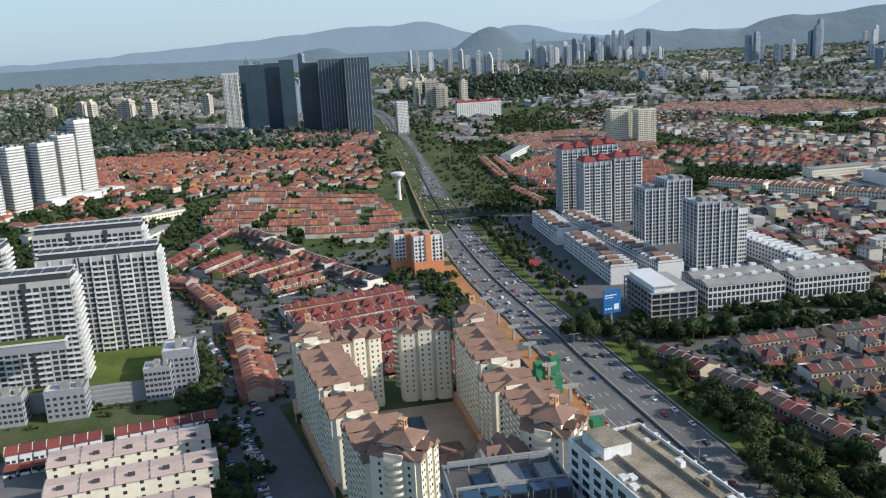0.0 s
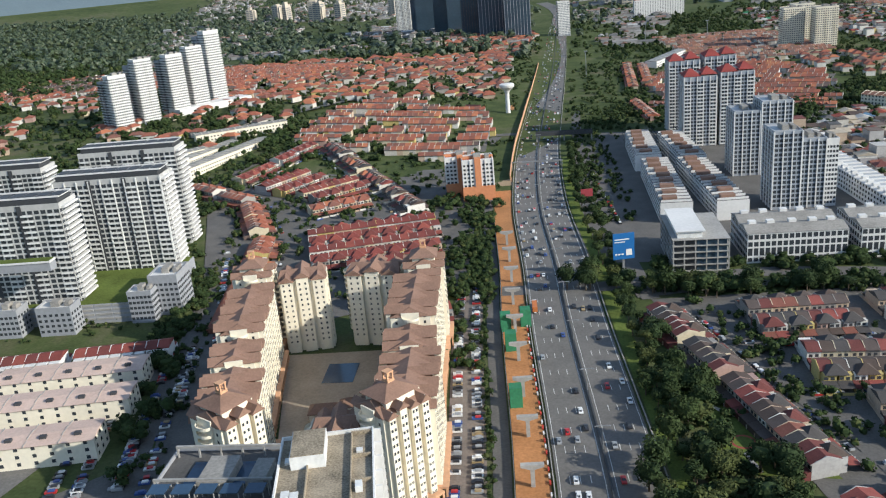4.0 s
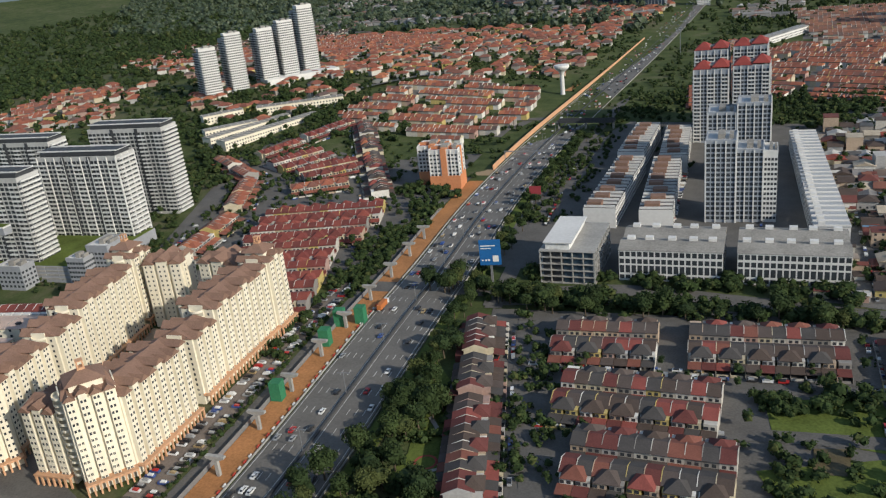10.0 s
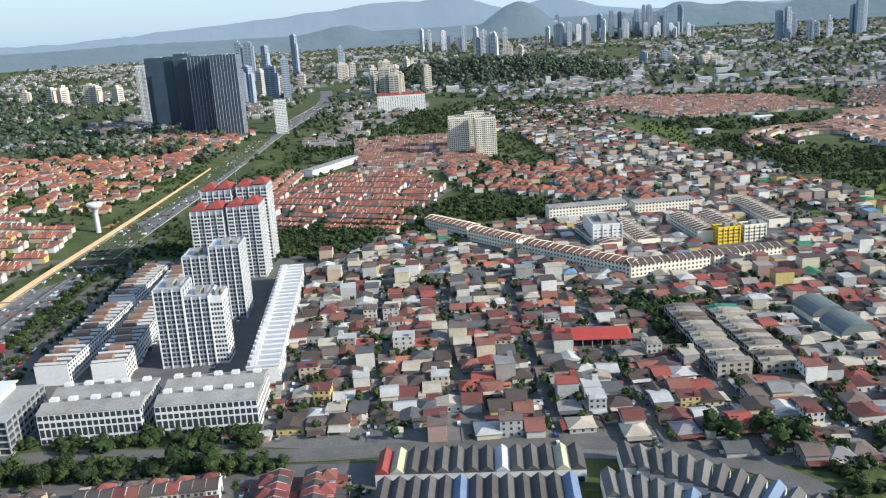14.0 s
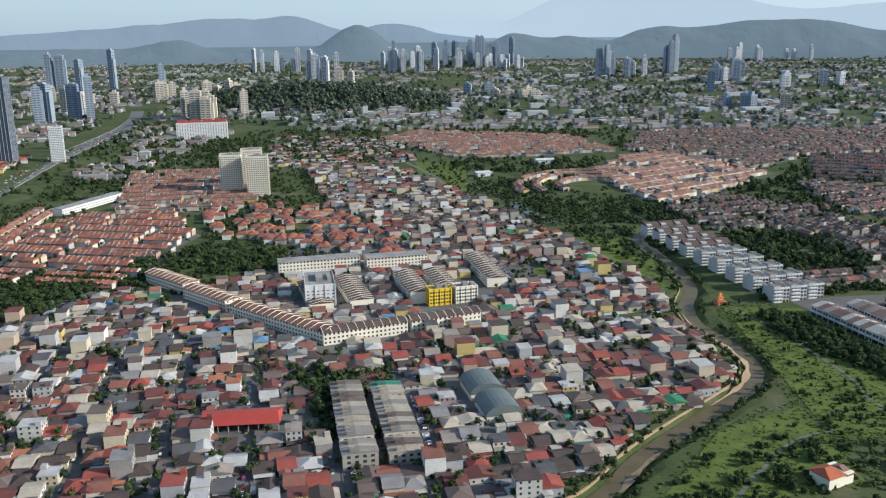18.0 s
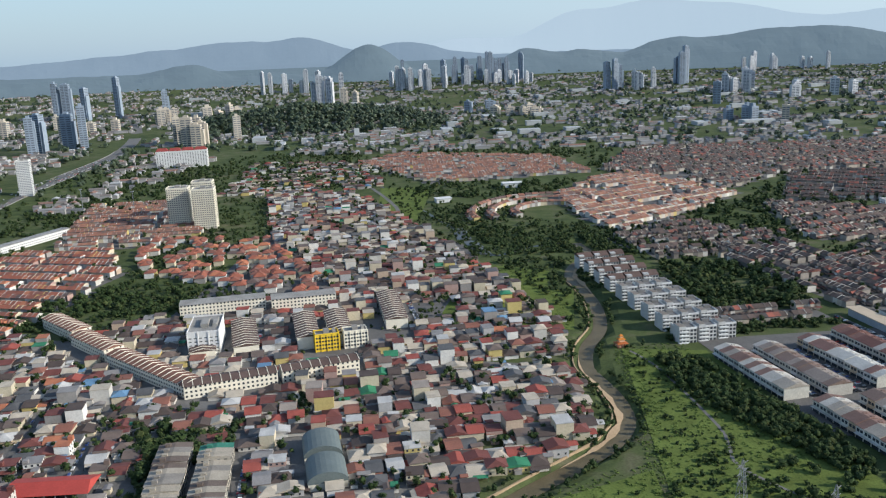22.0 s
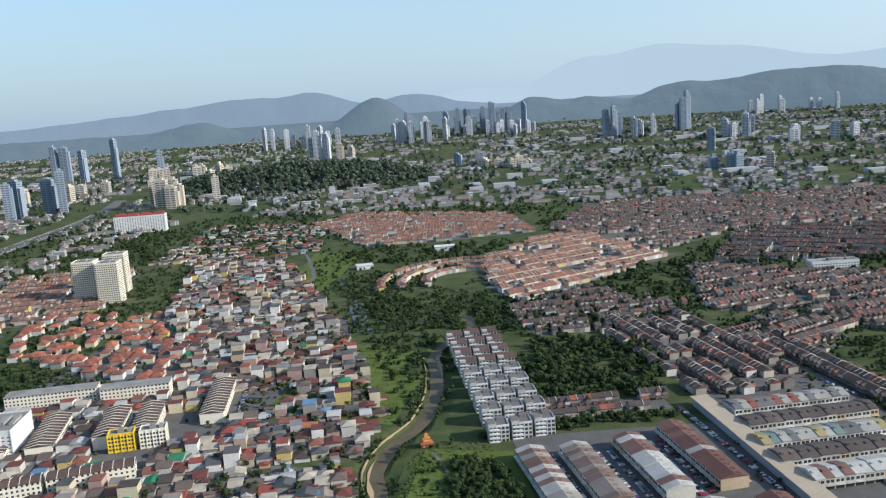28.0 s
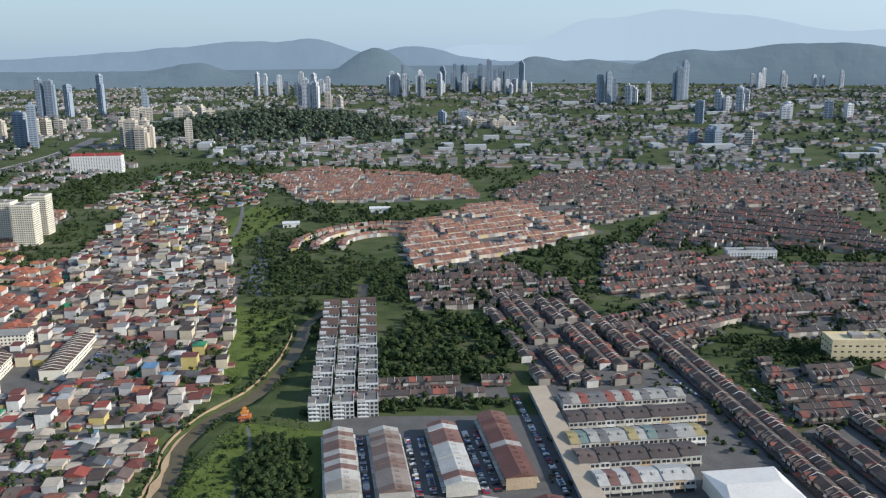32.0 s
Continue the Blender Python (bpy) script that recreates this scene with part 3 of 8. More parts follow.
def unit_meshes():
    """The parts of one two-storey terrace house: x along the row, the front towards -y."""
    wall = Shape()
    wall.box(0.05, UNIT - 0.05, 0, 10, -1.0, 6.4)
    wall.box(0.9, UNIT - 0.02, -3.4, 0, -1.0, 6.1)
    wall.box(UNIT - 0.12, UNIT + 0.12, -9.5, 14.5, -1.0, 2.0)
    for x0, x1, z0, z1 in ((1.0, 2.6, 3.7, 5.0), (3.4, 4.9, 3.7, 5.0), (0.8, 3.8, 0.6, 2.4), (4.2, 5.0, 0.2, 2.3)):
        wall.box(x0, x1, -3.46, -3.38, z0, z1, 1)
    for x0, x1, z0, z1 in ((1.0, 2.4, 3.7, 5.0), (3.4, 4.8, 3.7, 5.0)):
        wall.box(x0, x1, 9.97, 10.05, z0, z1, 1)
    roof = Shape()
    roof.roof(0, UNIT, -0.9, 10.7, 6.4, 1.9)
    gab = Shape()
    gab.roof(1.2, 2 * UNIT - 1.2, -4.2, 4.6, 6.15, 2.9, 4.2)
    porch = Shape()
    wall.box(0.2, UNIT - 0.9, -9.6, -9.4, -1.0, 1.4)
    v = [(0.1, -8.3, 2.6), (UNIT - 0.1, -8.3, 2.6), (UNIT - 0.1, -3.3, 3.5), (0.1, -3.3, 3.5)]
    porch.add(v + [(x, y, z - 0.15) for x, y, z in v], [(0, 1, 2, 3), (4, 5, 1, 0), (5, 6, 2, 1), (7, 4, 0, 3)])
    v = [(0.1, 10, 3.4), (UNIT - 0.1, 10, 3.4), (UNIT - 0.1, 14.2, 2.8), (0.1, 14.2, 2.8)]
    roof.add(v + [(x, y, -0.6) for x, y, z in v], [(0, 1, 2, 3), (5, 6, 2, 1), (6, 7, 3, 2), (7, 4, 0, 3)])
    v = [(-0.14, -0.95, 6.3), (-0.14, 4.9, 8.55), (-0.14, 10.75, 6.3), (0.14, -0.95, 6.3), (0.14, 4.9, 8.55), (0.14, 10.75, 6.3),
         (-0.14, -0.95, 6.0), (-0.14, 10.75, 6.0), (0.14, -0.95, 6.0), (0.14, 10.75, 6.0)]
    wall.add(v, [(0, 1, 4, 3), (1, 2, 5, 4), (0, 6, 7, 2, 1), (3, 4, 5, 9, 8)])
    return wall, roof, gab, porch


U_WALL, U_ROOF, U_GAB, U_PORCH = unit_meshes()
UNIT_MESH = {}


def terrace(x, y, deg, units, m_roof=None, flip=False, label="", group="terrace rows", gable=2, walls=None, detail=True):
    """A row of terrace houses: x, y is the left end of its front line."""
    m_roof = m_roof or M_TROOF
    walls = walls or M_VWALL
    key = (m_roof.name, walls.name)
    if key not in UNIT_MESH:
        UNIT_MESH[key] = (U_WALL.mesh("wall", walls, M_GLASS), U_ROOF.mesh("roof", m_roof), U_GAB.mesh("roof", m_roof), U_PORCH.mesh("porch_roof", m_roof))
    wall, roof, gab, porch = UNIT_MESH[key]
    keep(x, y, deg + (180 if flip else 0), 0, units * UNIT, -4, 12)
    e = thing("terrace_row", label or "row of two-storey terrace houses with mixed dark and red roofs", "terrace houses", at(x, y, deg + (180 if flip else 0)), group)
    for k in range(units):
        m = pose(k * UNIT, 0, 0)
        part("wall", wall, e, m=m)
        part("roof", roof, e, m=m)
        if gable and k % gable == 0 and k + 1 < units:
            part("front_roof", gab, e, m=m)
        if detail:
            part("porch_roof", porch, e, m=m)
    return e


class Town:
    """Houses too many to count, as real geometry in two joined meshes: walls and roofs."""

    def __init__(self):
        self.wall, self.roof = Shape(), Shape()

    def unit(self, m, width=UNIT, depth=10.0, h=6.0, rise=2.2, porch=True, hip=0.0):
        self.wall.box(0.05, width - 0.05, 0.3, depth - 0.3, -1.2, h, 0, m)
        if rnd.random() < 0.6:
            v = [tuple(m @ Vector((x, y, z))) for x in (-0.18, 0.18) for y, z in ((-0.6, h + 0.2), (depth / 2, h + rise + 0.5), (depth + 0.6, h + 0.2), (depth / 2, h - 0.3))]
            self.wall.add(v, [(0, 1, 5, 4), (1, 2, 6, 5), (3, 2, 1, 0), (4, 5, 6, 7)])
        self.roof.roof(0, width, -0.5, depth + 0.5, h, rise, hip, 0, m, 0.15)
        if porch and rnd.random() < 0.55:
            g = m @ Matrix.Translation((width / 2, 0, 0)) @ Matrix.Rotation(math.pi / 2, 4, "Z")
            self.roof.roof(-1.9, depth * 0.5, -width * 0.36, width * 0.36, h - 0.15, rise * 0.85, 0, 0, g, 0.15)
            self.wall.add([tuple(g @ Vector(p)) for p in ((-1.6, -width * 0.33, -1), (-1.6, width * 0.33, -1), (-1.6, width * 0.33, h - 0.15), (-1.6, 0, h + rise * 0.7), (-1.6, -width * 0.33, h - 0.15))], [(0, 4, 3, 2, 1)])
        if porch:
            self.roof.add([tuple(m @ Vector(p)) for p in ((0.2, -4.5, 2.6), (width - 0.2, -4.5, 2.6), (width - 0.2, -0.2, 3.3), (0.2, -0.2, 3.3))], [(0, 1, 2, 3)])

    def row(self, x, y, deg, units, width=UNIT, **kw):
        for k in range(units):
            c = Matrix.Rotation(radians(deg), 4, "Z") @ Vector((k * width, 0, 0))
            self.unit(Matrix.Translation((x + c.x, y + c.y, land(x + c.x, y + c.y))) @ Matrix.Rotation(radians(deg), 4, "Z"), width, **kw)

    def villa(self, x, y, deg, w, d, h, rise, style):
        m = Matrix.Translation((x, y, land(x, y))) @ Matrix.Rotation(radians(deg), 4, "Z")
        self.wall.box(-w / 2, w / 2, -d / 2, d / 2, -1.2, h, 0, m)
        o = 0.6
        if style == "hip":
            self.roof.roof(-w / 2 - o, w / 2 + o, -d / 2 - o, d / 2 + o, h, rise, d * 0.45, 0, m)
        elif style == "gable":
            self.roof.roof(-w / 2 - o, w / 2 + o, -d / 2 - o, d / 2 + o, h, rise, 0, 0, m)
        else:
            self.roof.box(-w / 2 - 0.2, w / 2 + 0.2, -d / 2 - 0.2, d / 2 + 0.2, h, h + 0.35, 0, m)

    def done(self, label, m_roof, m_wall=None):
        single("houses", self.wall.mesh("houses", m_wall or M_VWALLS), label + ", walls", "houses", kind="stuff")
        single("roofs", self.roof.mesh("roofs", m_roof), label + ", roofs", "roofs", kind="stuff")


LANES = Shape()


def lanes(poly, c, u, v, ext, cell=15.0):
    """The worn streets and yards between the rows of an estate."""
    n = int(ext / cell) + 1
    for i in range(-n, n):
        for j in range(-n, n):
            p = c + u * (i + 0.5) * cell + v * (j + 0.5) * cell
            if inside((p.x, p.y), poly):
                q = [c + u * (i + a) * cell + v * (j + b) * cell for a, b in ((0, 0), (1, 0), (1, 1), (0, 1))]
                LANES.add([(w.x, w.y, land(w.x, w.y) + 0.12) for w in q], [(0, 1, 2, 3)])


def estate(town, poly, deg, gap, block=150.0, width=UNIT, skip=0.04, seed=1, lane=8.0, **kw):
    """Fills a four-sided or other outline with double rows of terrace houses in the direction deg."""
    r = random.Random(seed)
    u = Vector((math.cos(radians(deg)), math.sin(radians(deg))))
    v = Vector((-u.y, u.x))
    c = sum((Vector(p) for p in poly), Vector((0, 0))) / len(poly)
    ext = max((Vector(p) - c).length for p in poly)
    lanes(poly, c, u, v, ext)
    j = -ext
    k, shift = 0, 0.0
    while j < ext:
        i = -ext
        if k % 2 == 0:
            shift = r.uniform(0, block)
        while i < ext:
            if ((i + shift) % (block + lane)) < block - width:
                p = c + u * i + v * j
                q = p + u * width
                if inside((p.x, p.y), poly) and inside((q.x, q.y), poly) and r.random() > skip and noise.noise(Vector((p.x, p.y, seed)) * 0.02) < 0.42:
                    flip = k % 2
                    base = p if not flip else q
                    a = deg if not flip else deg + 180
                    town.unit(Matrix.Translation((base.x, base.y, land(base.x, base.y))) @ Matrix.Rotation(radians(a), 4, "Z"), width, **kw)
            i += width
        k += 1
        j += (gap + 5.0) if k % 2 == 0 else 22.5
    return town


# ---- tall buildings ----
WINDOW_LEFT = [700]


def window_mesh(w, h, frame=None, glass=None):
    s = Shape()
    s.box(-w / 2 - 0.12, w / 2 + 0.12, -0.10, 0.02, -0.12, 0.0, 0)
    s.box(-w / 2 - 0.12, w / 2 + 0.12, -0.16, 0.02, h, h + 0.12, 0)
    s.box(-w / 2, w / 2, -0.05, 0.02, 0.0, h, 1)
    s.box(-0.04, 0.04, -0.08, 0.02, 0.0, h, 0)
    return s


def face(m, width, z0, floors, storey, cols, ww, wh, limit, parent, frame, glass=None, sill=1.0, seed=0, margin=0.0, joined=None):
    """Rows of windows on a wall: x along it, -y outwards. The first ones are parts, the rest one joined part."""
    glass = glass or M_GLASS
    mesh = None
    rest = Shape() if joined is None else joined
    base = window_mesh(ww, wh)
    for f in range(floors):
        for c in range(cols):
            x = margin + (c + 0.5) * (width - 2 * margin) / cols
            p = m @ Matrix.Translation((x, 0, z0 + f * storey + sill))
            if limit > 0 and WINDOW_LEFT[0] > 0:
                mesh = mesh or base.mesh("window", frame, glass)
                part("window", mesh, parent, m=p)
                limit -= 1
                WINDOW_LEFT[0] -= 1
            else:
                rest.box(-ww / 2, ww / 2, -0.06, 0.02, 0, wh, 1, p)
    if rest.v and joined is None:
        part("glazing", rest.mesh("glazing", frame, glass), parent, kind="stuff")


def side(w, d, k):
    """The four walls of a w x d block as places for face(): 0 front (-y), 1 right (+x), 2 back, 3 left."""
    return (Matrix.Translation((-w / 2, -d / 2, 0)), Matrix.Translation((w / 2, -d / 2, 0)) @ Matrix.Rotation(math.pi / 2, 4, "Z"),
            Matrix.Translation((w / 2, d / 2, 0)) @ Matrix.Rotation(math.pi, 4, "Z"), Matrix.Translation((-w / 2, d / 2, 0)) @ Matrix.Rotation(-math.pi / 2, 4, "Z"))[k]


def slab(name, label, x, y, deg, w, d, h, wall, storey=3.0, bays=6, balcony=True, roof=None, category="apartment building", limit=0, fins=None, crown=True, z=None, sides=(0, 1, 3), group="", glass=None, scale=1.0, finned=False, win=(1.7, 1.45)):
    """A plain tall block with bays, balconies, windows, parapet and plant rooms."""
    e = thing(name, label, category, (at(x, y, deg) if z is None else pose(x, y, z, 0, 0, deg)) @ Matrix.Diagonal((scale, scale, scale, 1)), group)
    ribs = Shape()
    keep(x, y, deg, -w / 2, w / 2, -d / 2, d / 2)
    ribs.box(-w / 2, w / 2, -d / 2, d / 2, -3, h)
    p = Shape()
    for x0, x1, y0, y1 in ((-w / 2 - .1, w / 2 + .1, -d / 2 - .1, -d / 2 + .3), (-w / 2 - .1, w / 2 + .1, d / 2 - .3, d / 2 + .1), (-w / 2 - .1, -w / 2 + .3, -d / 2 + .3, d / 2 - .3), (w / 2 - .3, w / 2 + .1, -d / 2 + .3, d / 2 - .3)):
        p.box(x0, x1, y0, y1, h - 0.6, h + 1.2)
    part("parapet", p.mesh("parapet", wall), e)
    r = Shape()
    r.box(-w / 2 + .3, w / 2 - .3, -d / 2 + .3, d / 2 - .3, h, h + 0.15)
    part("roof", r.mesh("roof", roof or M_FLATROOF), e)
    floors = max(1, int((h - 2) / storey))
    for k in sides:
        ww = w if k % 2 == 0 else d
        nb = max(2, round(bays * ww / w))
        m = side(w, d, k)
        face(m, ww, 1.0, floors, storey, nb * 2, min(win[0], ww / nb / 2 - 0.5), win[1], limit, e, wall, glass)
        if (limit > 0 or finned) and (k != 2 or w > 60):
            b = Shape()
            b.box(-0.35, 0.35, -0.6, 0.05, 0, h + (0.6 if crown else 0))
            fin = b.mesh("fin", fins or wall)
            for c in range(nb + 1):
                part("fin", fin, e, m=m @ Matrix.Translation((c * ww / nb, 0, 0)))
        if balcony:
            q = Shape()
            for f in range(floors):
                for c in range(0, nb, 2):
                    x0 = c * ww / nb + 0.5
                    q.box(x0, x0 + ww / nb - 1.0, -1.2, 0.05, 0.9 + f * storey, 1.05 + f * storey, 0, m, True)
                    q.box(x0, x0 + ww / nb - 1.0, -1.2, -1.08, 1.05 + f * storey, 1.95 + f * storey, 0, m)
            part("balcony", q.mesh("balcony", fins or wall), e, kind="stuff")
    part("wall", ribs.mesh("wall", wall, fins or wall), e)
    t = Shape()
    t.box(-w * 0.12, w * 0.12, -d * 0.22, d * 0.22, h, h + 3.2)
    t.box(w * 0.26, w * 0.40, -d * 0.2, d * 0.2, h, h + 2.6)
    part("plant_room", t.mesh("plant_room", M_FLATROOF), e)
    return e


def gable_top(s, x, y0, y1, half, z, rise, m):
    mat = m @ Matrix.Translation((x, 0, 0)) @ Matrix.Rotation(math.pi / 2, 4, "Z")
    s.roof(y0, y1, -half, half, z, rise, 0, 0, mat, 0.25)


def cream_wing(a, b, depth, h, floors, bays, sides=(1, 1), cupola=False, label="", limit=120, arcade=True):
    """A wing of the cream flats from a to b along its front; it stands to the left of that line."""
    a, b = Vector(a), Vector(b)
    L = (b - a).length
    deg = math.degrees(math.atan2(b.y - a.y, b.x - a.x))
    e = thing("apartment_block", label or "tall cream apartment block with brown tiled gables", "apartment building", at(a.x, a.y, deg), "cream apartment blocks")
    s = Shape()
    s.box(0, L, 0.9, depth - 0.9, -1, h)
    part("wall", s.mesh("wall", M_CREAM), e)
    bw = L / bays
    st = h / (floors + 0.8)
    fronts = (Matrix.Identity(4), Matrix.Translation((L, depth, 0)) @ Matrix.Rotation(math.pi, 4, "Z"))
    rf = Shape()
    rf.roof(-0.4, L + 0.4, 0.6, depth - 0.6, h, 3.4, 1.6)
    part("roof", rf.mesh("roof", M_TILE), e)
    for k, m in enumerate(fronts):
        if not sides[k]:
            continue
        bay = []
        for lift in (0.0, 1.6):
            pr, gb = Shape(), Shape()
            pr.box(-bw / 2 + 0.95, bw / 2 - 0.95, -0.9, 0.95, 4.0 if arcade else -1, h + lift)
            pr.add([(-bw / 2 + 0.95, -0.88, h + lift), (bw / 2 - 0.95, -0.88, h + lift), (0, -0.88, h + lift + 2.1)], [(0, 1, 2)])
            gable_top(gb, 0, -1.5, depth * 0.5, bw * 0.5 - 0.1, h + lift, min(2.6, bw * 0.42), Matrix.Identity(4))
            bay.append((pr.mesh("bay", M_CREAM), gb.mesh("gable_roof", M_TILE)))
        for c in range(bays):
            for name, data in zip(("bay", "gable_roof"), bay[c % 3 == 1]):
                part(name, data, e, m=m @ Matrix.Translation(((c + 0.5) * bw, 0, 0)))
        rest = Shape()
        for c in range(bays):
            face(m @ Matrix.Translation((c * bw + 0.95, -0.9, 0)), bw - 1.9, 4.2, floors - 1, st, 2, 0.8, 1.05, limit // bays, e, M_CREAM, margin=0.1, joined=rest)
        part("glazing", rest.mesh("glazing", M_CREAM, M_GLASS), e, kind="stuff")
        if arcade:
            ar = Shape()
            n = bays * 2
            for c in range(n + 1):
                ar.box(c * L / n - 0.35, c * L / n + 0.35, -2.6, -1.9, -1, 4.4, 0, m)
            ar.box(-0.4, L + 0.4, -2.8, 0.95, 4.4, 5.2, 0, m, True)
            part("arcade", ar.mesh("arcade", M_SALMON), e)
    for x0, x1 in ((-0.5, 0), (L, L + 0.5)):
        s = Shape()
        s.box(x0, x1, depth * 0.3, depth * 0.7, -1, h + 1.5)
        part("end_bay", s.mesh("end_bay", M_CREAM), e)
    for k, m in enumerate((Matrix.Translation((L, 0.9, 0)) @ Matrix.Rotation(math.pi / 2, 4, "Z"), Matrix.Translation((0, depth - 0.9, 0)) @ Matrix.Rotation(-math.pi / 2, 4, "Z"))):
        face(m, depth - 1.8, 3.2, floors, st, 4, 0.9, 1.2, 8, e, M_CREAM, margin=0.4)
    n = 10
    for f in range(1, floors):
        s = Shape()
        ring = [(-0.4 - 2.6 * math.sin(math.pi * t / n), depth * 0.5 - 3.4 * math.cos(math.pi * t / n)) for t in range(n + 1)]
        s.add([(x, y, 0) for x, y in ring] + [(x, y, 1.1) for x, y in ring], [(t, t + 1, n + 2 + t, n + 1 + t) for t in range(n)] + [tuple(range(n + 1))])
        if f == 1:
            data = s.mesh("balcony", M_CREAM)
        part("balcony", data, e, m=pose(0, 0, 3.4 + f * st))
    if cupola:
        c = Shape()
        cx, cy = L / 2, depth / 2
        c.box(cx - L * 0.32, cx + L * 0.32, cy - depth * 0.32, cy + depth * 0.32, h, h + 4.0)
        part("turret_wall", c.mesh("turret_wall", M_CREAM), e)
        c = Shape()
        c.roof(cx - L * 0.4, cx + L * 0.4, cy - depth * 0.4, cy + depth * 0.4, h + 4.0, 3.6, L * 0.38)
        part("turret_roof", c.mesh("turret_roof", M_TILE), e)
        c = Shape()
        c.box(-0.25, 0.25, -0.25, 0.25, h + 7.9, h + 10.2)
        post = c.mesh("cupola_post", M_SALMON)
        for dx in (-1, 1):
            for dy in (-1, 1):
                part("cupola_post", post, e, m=pose(cx + dx, cy + dy, 0))
        for name, z0, z1 in (("cupola_base", 7.0, 7.9), ("cupola_cap", 10.2, 10.6)):
            c = Shape()
            c.box(cx - 1.4, cx + 1.4, cy - 1.4, cy + 1.4, h + z0, h + z1)
            part(name, c.mesh(name, M_SALMON), e)
    return e


# cream flats round a court
TOWER = "corner tower of cream flats with a cupola"
cream_wing((-441, 261), (-453, 300), 19, 35, 13, 8, limit=60)
cream_wing((-449.5, 243.5), (-441.3, 260), 16, 40, 14, 4, cupola=True, limit=56, label=TOWER)
cream_wing((-475, 240), (-460, 245), 15, 32, 12, 3, limit=30)
cream_wing((-458.5, 309), (-464.5, 326), 18, 32, 12, 3, limit=30)
cream_wing((-464.8, 327), (-478, 371), 18, 37, 13, 8, limit=44)
cream_wing((-477, 372.5), (-482, 388), 16, 40, 14, 3, cupola=True, limit=24, label=TOWER)
cream_wing((-523, 367), (-498, 371.5), 15, 36, 13, 3, limit=44, arcade=False)
cream_wing((-551, 353), (-531, 363), 15, 36, 13, 3, limit=44, arcade=False)
cream_wing((-554, 350), (-559, 365), 16, 40, 14, 3, cupola=True, limit=24, label=TOWER)
cream_wing((-529.5, 302), (-549, 345), 17, 37, 13, 8, limit=44)
cream_wing((-521, 284), (-529, 301), 17, 33, 12, 3, limit=24)
cream_wing((-499, 245), (-513, 275), 19, 35, 13, 6, limit=36)
cream_wing((-498, 228), (-493, 243.5), 17, 40, 14, 3, cupola=True, limit=24, label=TOWER)
single("courtyard", sheet([(-516, 282), (-468, 290), (-496, 366), (-550, 350)], 0.3).mesh("courtyard", shade("tan_court_paving", (0.36, 0.29, 0.22), 0.9, 0.3, 1.0)), "pale paved courtyard between the flats", "courtyard", kind="structure")
s = Shape()
s.box(-7, 7, -9, 9, 0, 0.5)
single("swimming_pool", s.mesh("swimming_pool", M_BLUEPOOL), "dark blue swimming pool in the court", "pool", at(-516, 338, 15, 0.1))
s = Shape()
for cx, cy, w, d in ((-8, 0, 12, 9), (4, 3, 12, 8), (2, -7, 9, 8)):
    s.roof(cx - w / 2, cx + w / 2, cy - d / 2, cy + d / 2, 4.5, 2.6, 3)
e = thing("clubhouse", "low clubhouse with brown hipped roofs in the court", "clubhouse", at(-498, 304, 20))
part("roof", s.mesh("roof", M_TILE), e)
s = Shape()
for cx, cy, w, d in ((-8, 0, 12, 9), (4, 3, 12, 8), (2, -7, 9, 8)):
    s.box(cx - w / 2 + .6, cx + w / 2 - .6, cy - d / 2 + .6, cy + d / 2 - .6, -.5, 4.5)
part("wall", s.mesh("wall", M_CREAM), e)

# tall grey-white flats with a stained flat roof, and the dark block beside them
NB_X, NB_Y, NB_DEG, NB_W, NB_D, NB_H = -430.0, 171.4, 114.6, 53.0, 22.0, 65.0
M_STAINED = shade("stained_tan_roof", (0.33, 0.275, 0.20), 0.95, 0.75, 2.2)
e = thing("apartment_block", "grey-white tower of flats with balconies and stained concrete roof", "apartment building", at(NB_X, NB_Y, NB_DEG))
keep(NB_X, NB_Y, NB_DEG, -NB_W / 2, NB_W / 2, -NB_D / 2, NB_D / 2)
s = Shape()
s.box(-NB_W / 2, NB_W / 2, -NB_D / 2, NB_D / 2, -3, NB_H)
part("wall", s.mesh("wall", M_GREYWHITE), e)
s = Shape()
s.box(-NB_W / 2 + 0.3, NB_W / 2 - 0.3, -NB_D / 2 + 0.3, NB_D / 2 - 0.3, NB_H, NB_H + 0.15)
part("roof", s.mesh("roof", M_STAINED), e)
for x0, x1, y0, y1 in ((-NB_W / 2 - .1, NB_W / 2 + .1, -NB_D / 2 - .1, -NB_D / 2 + .3), (-NB_W / 2 - .1, NB_W / 2 + .1, NB_D / 2 - .3, NB_D / 2 + .1), (-NB_W / 2 - .1, -NB_W / 2 + .3, -NB_D / 2 + .3, NB_D / 2 - .3), (NB_W / 2 - .3, NB_W / 2 + .1, -NB_D / 2 + .3, NB_D / 2 - .3)):
    s = Shape()
    s.box(x0, x1, y0, y1, NB_H - 0.5, NB_H + 1.1)
    part("parapet", s.mesh("parapet", M_GREYWHITE), e)
NB_FLOORS, NB_BAYS = 21, 9
nb_bay = NB_W / NB_BAYS
s = Shape()
s.box(0.5, nb_bay * 0.62, -1.5, -1.36, 0.15, 1.25)
s.box(0.5, 0.64, -1.36, 0, 0.15, 1.25)
s.box(0.35, nb_bay - 0.2, -1.5, 0, 0, 0.15, 0, None, True)
data = s.mesh("balcony", M_WHITE)
void, rail = Shape(), Shape()
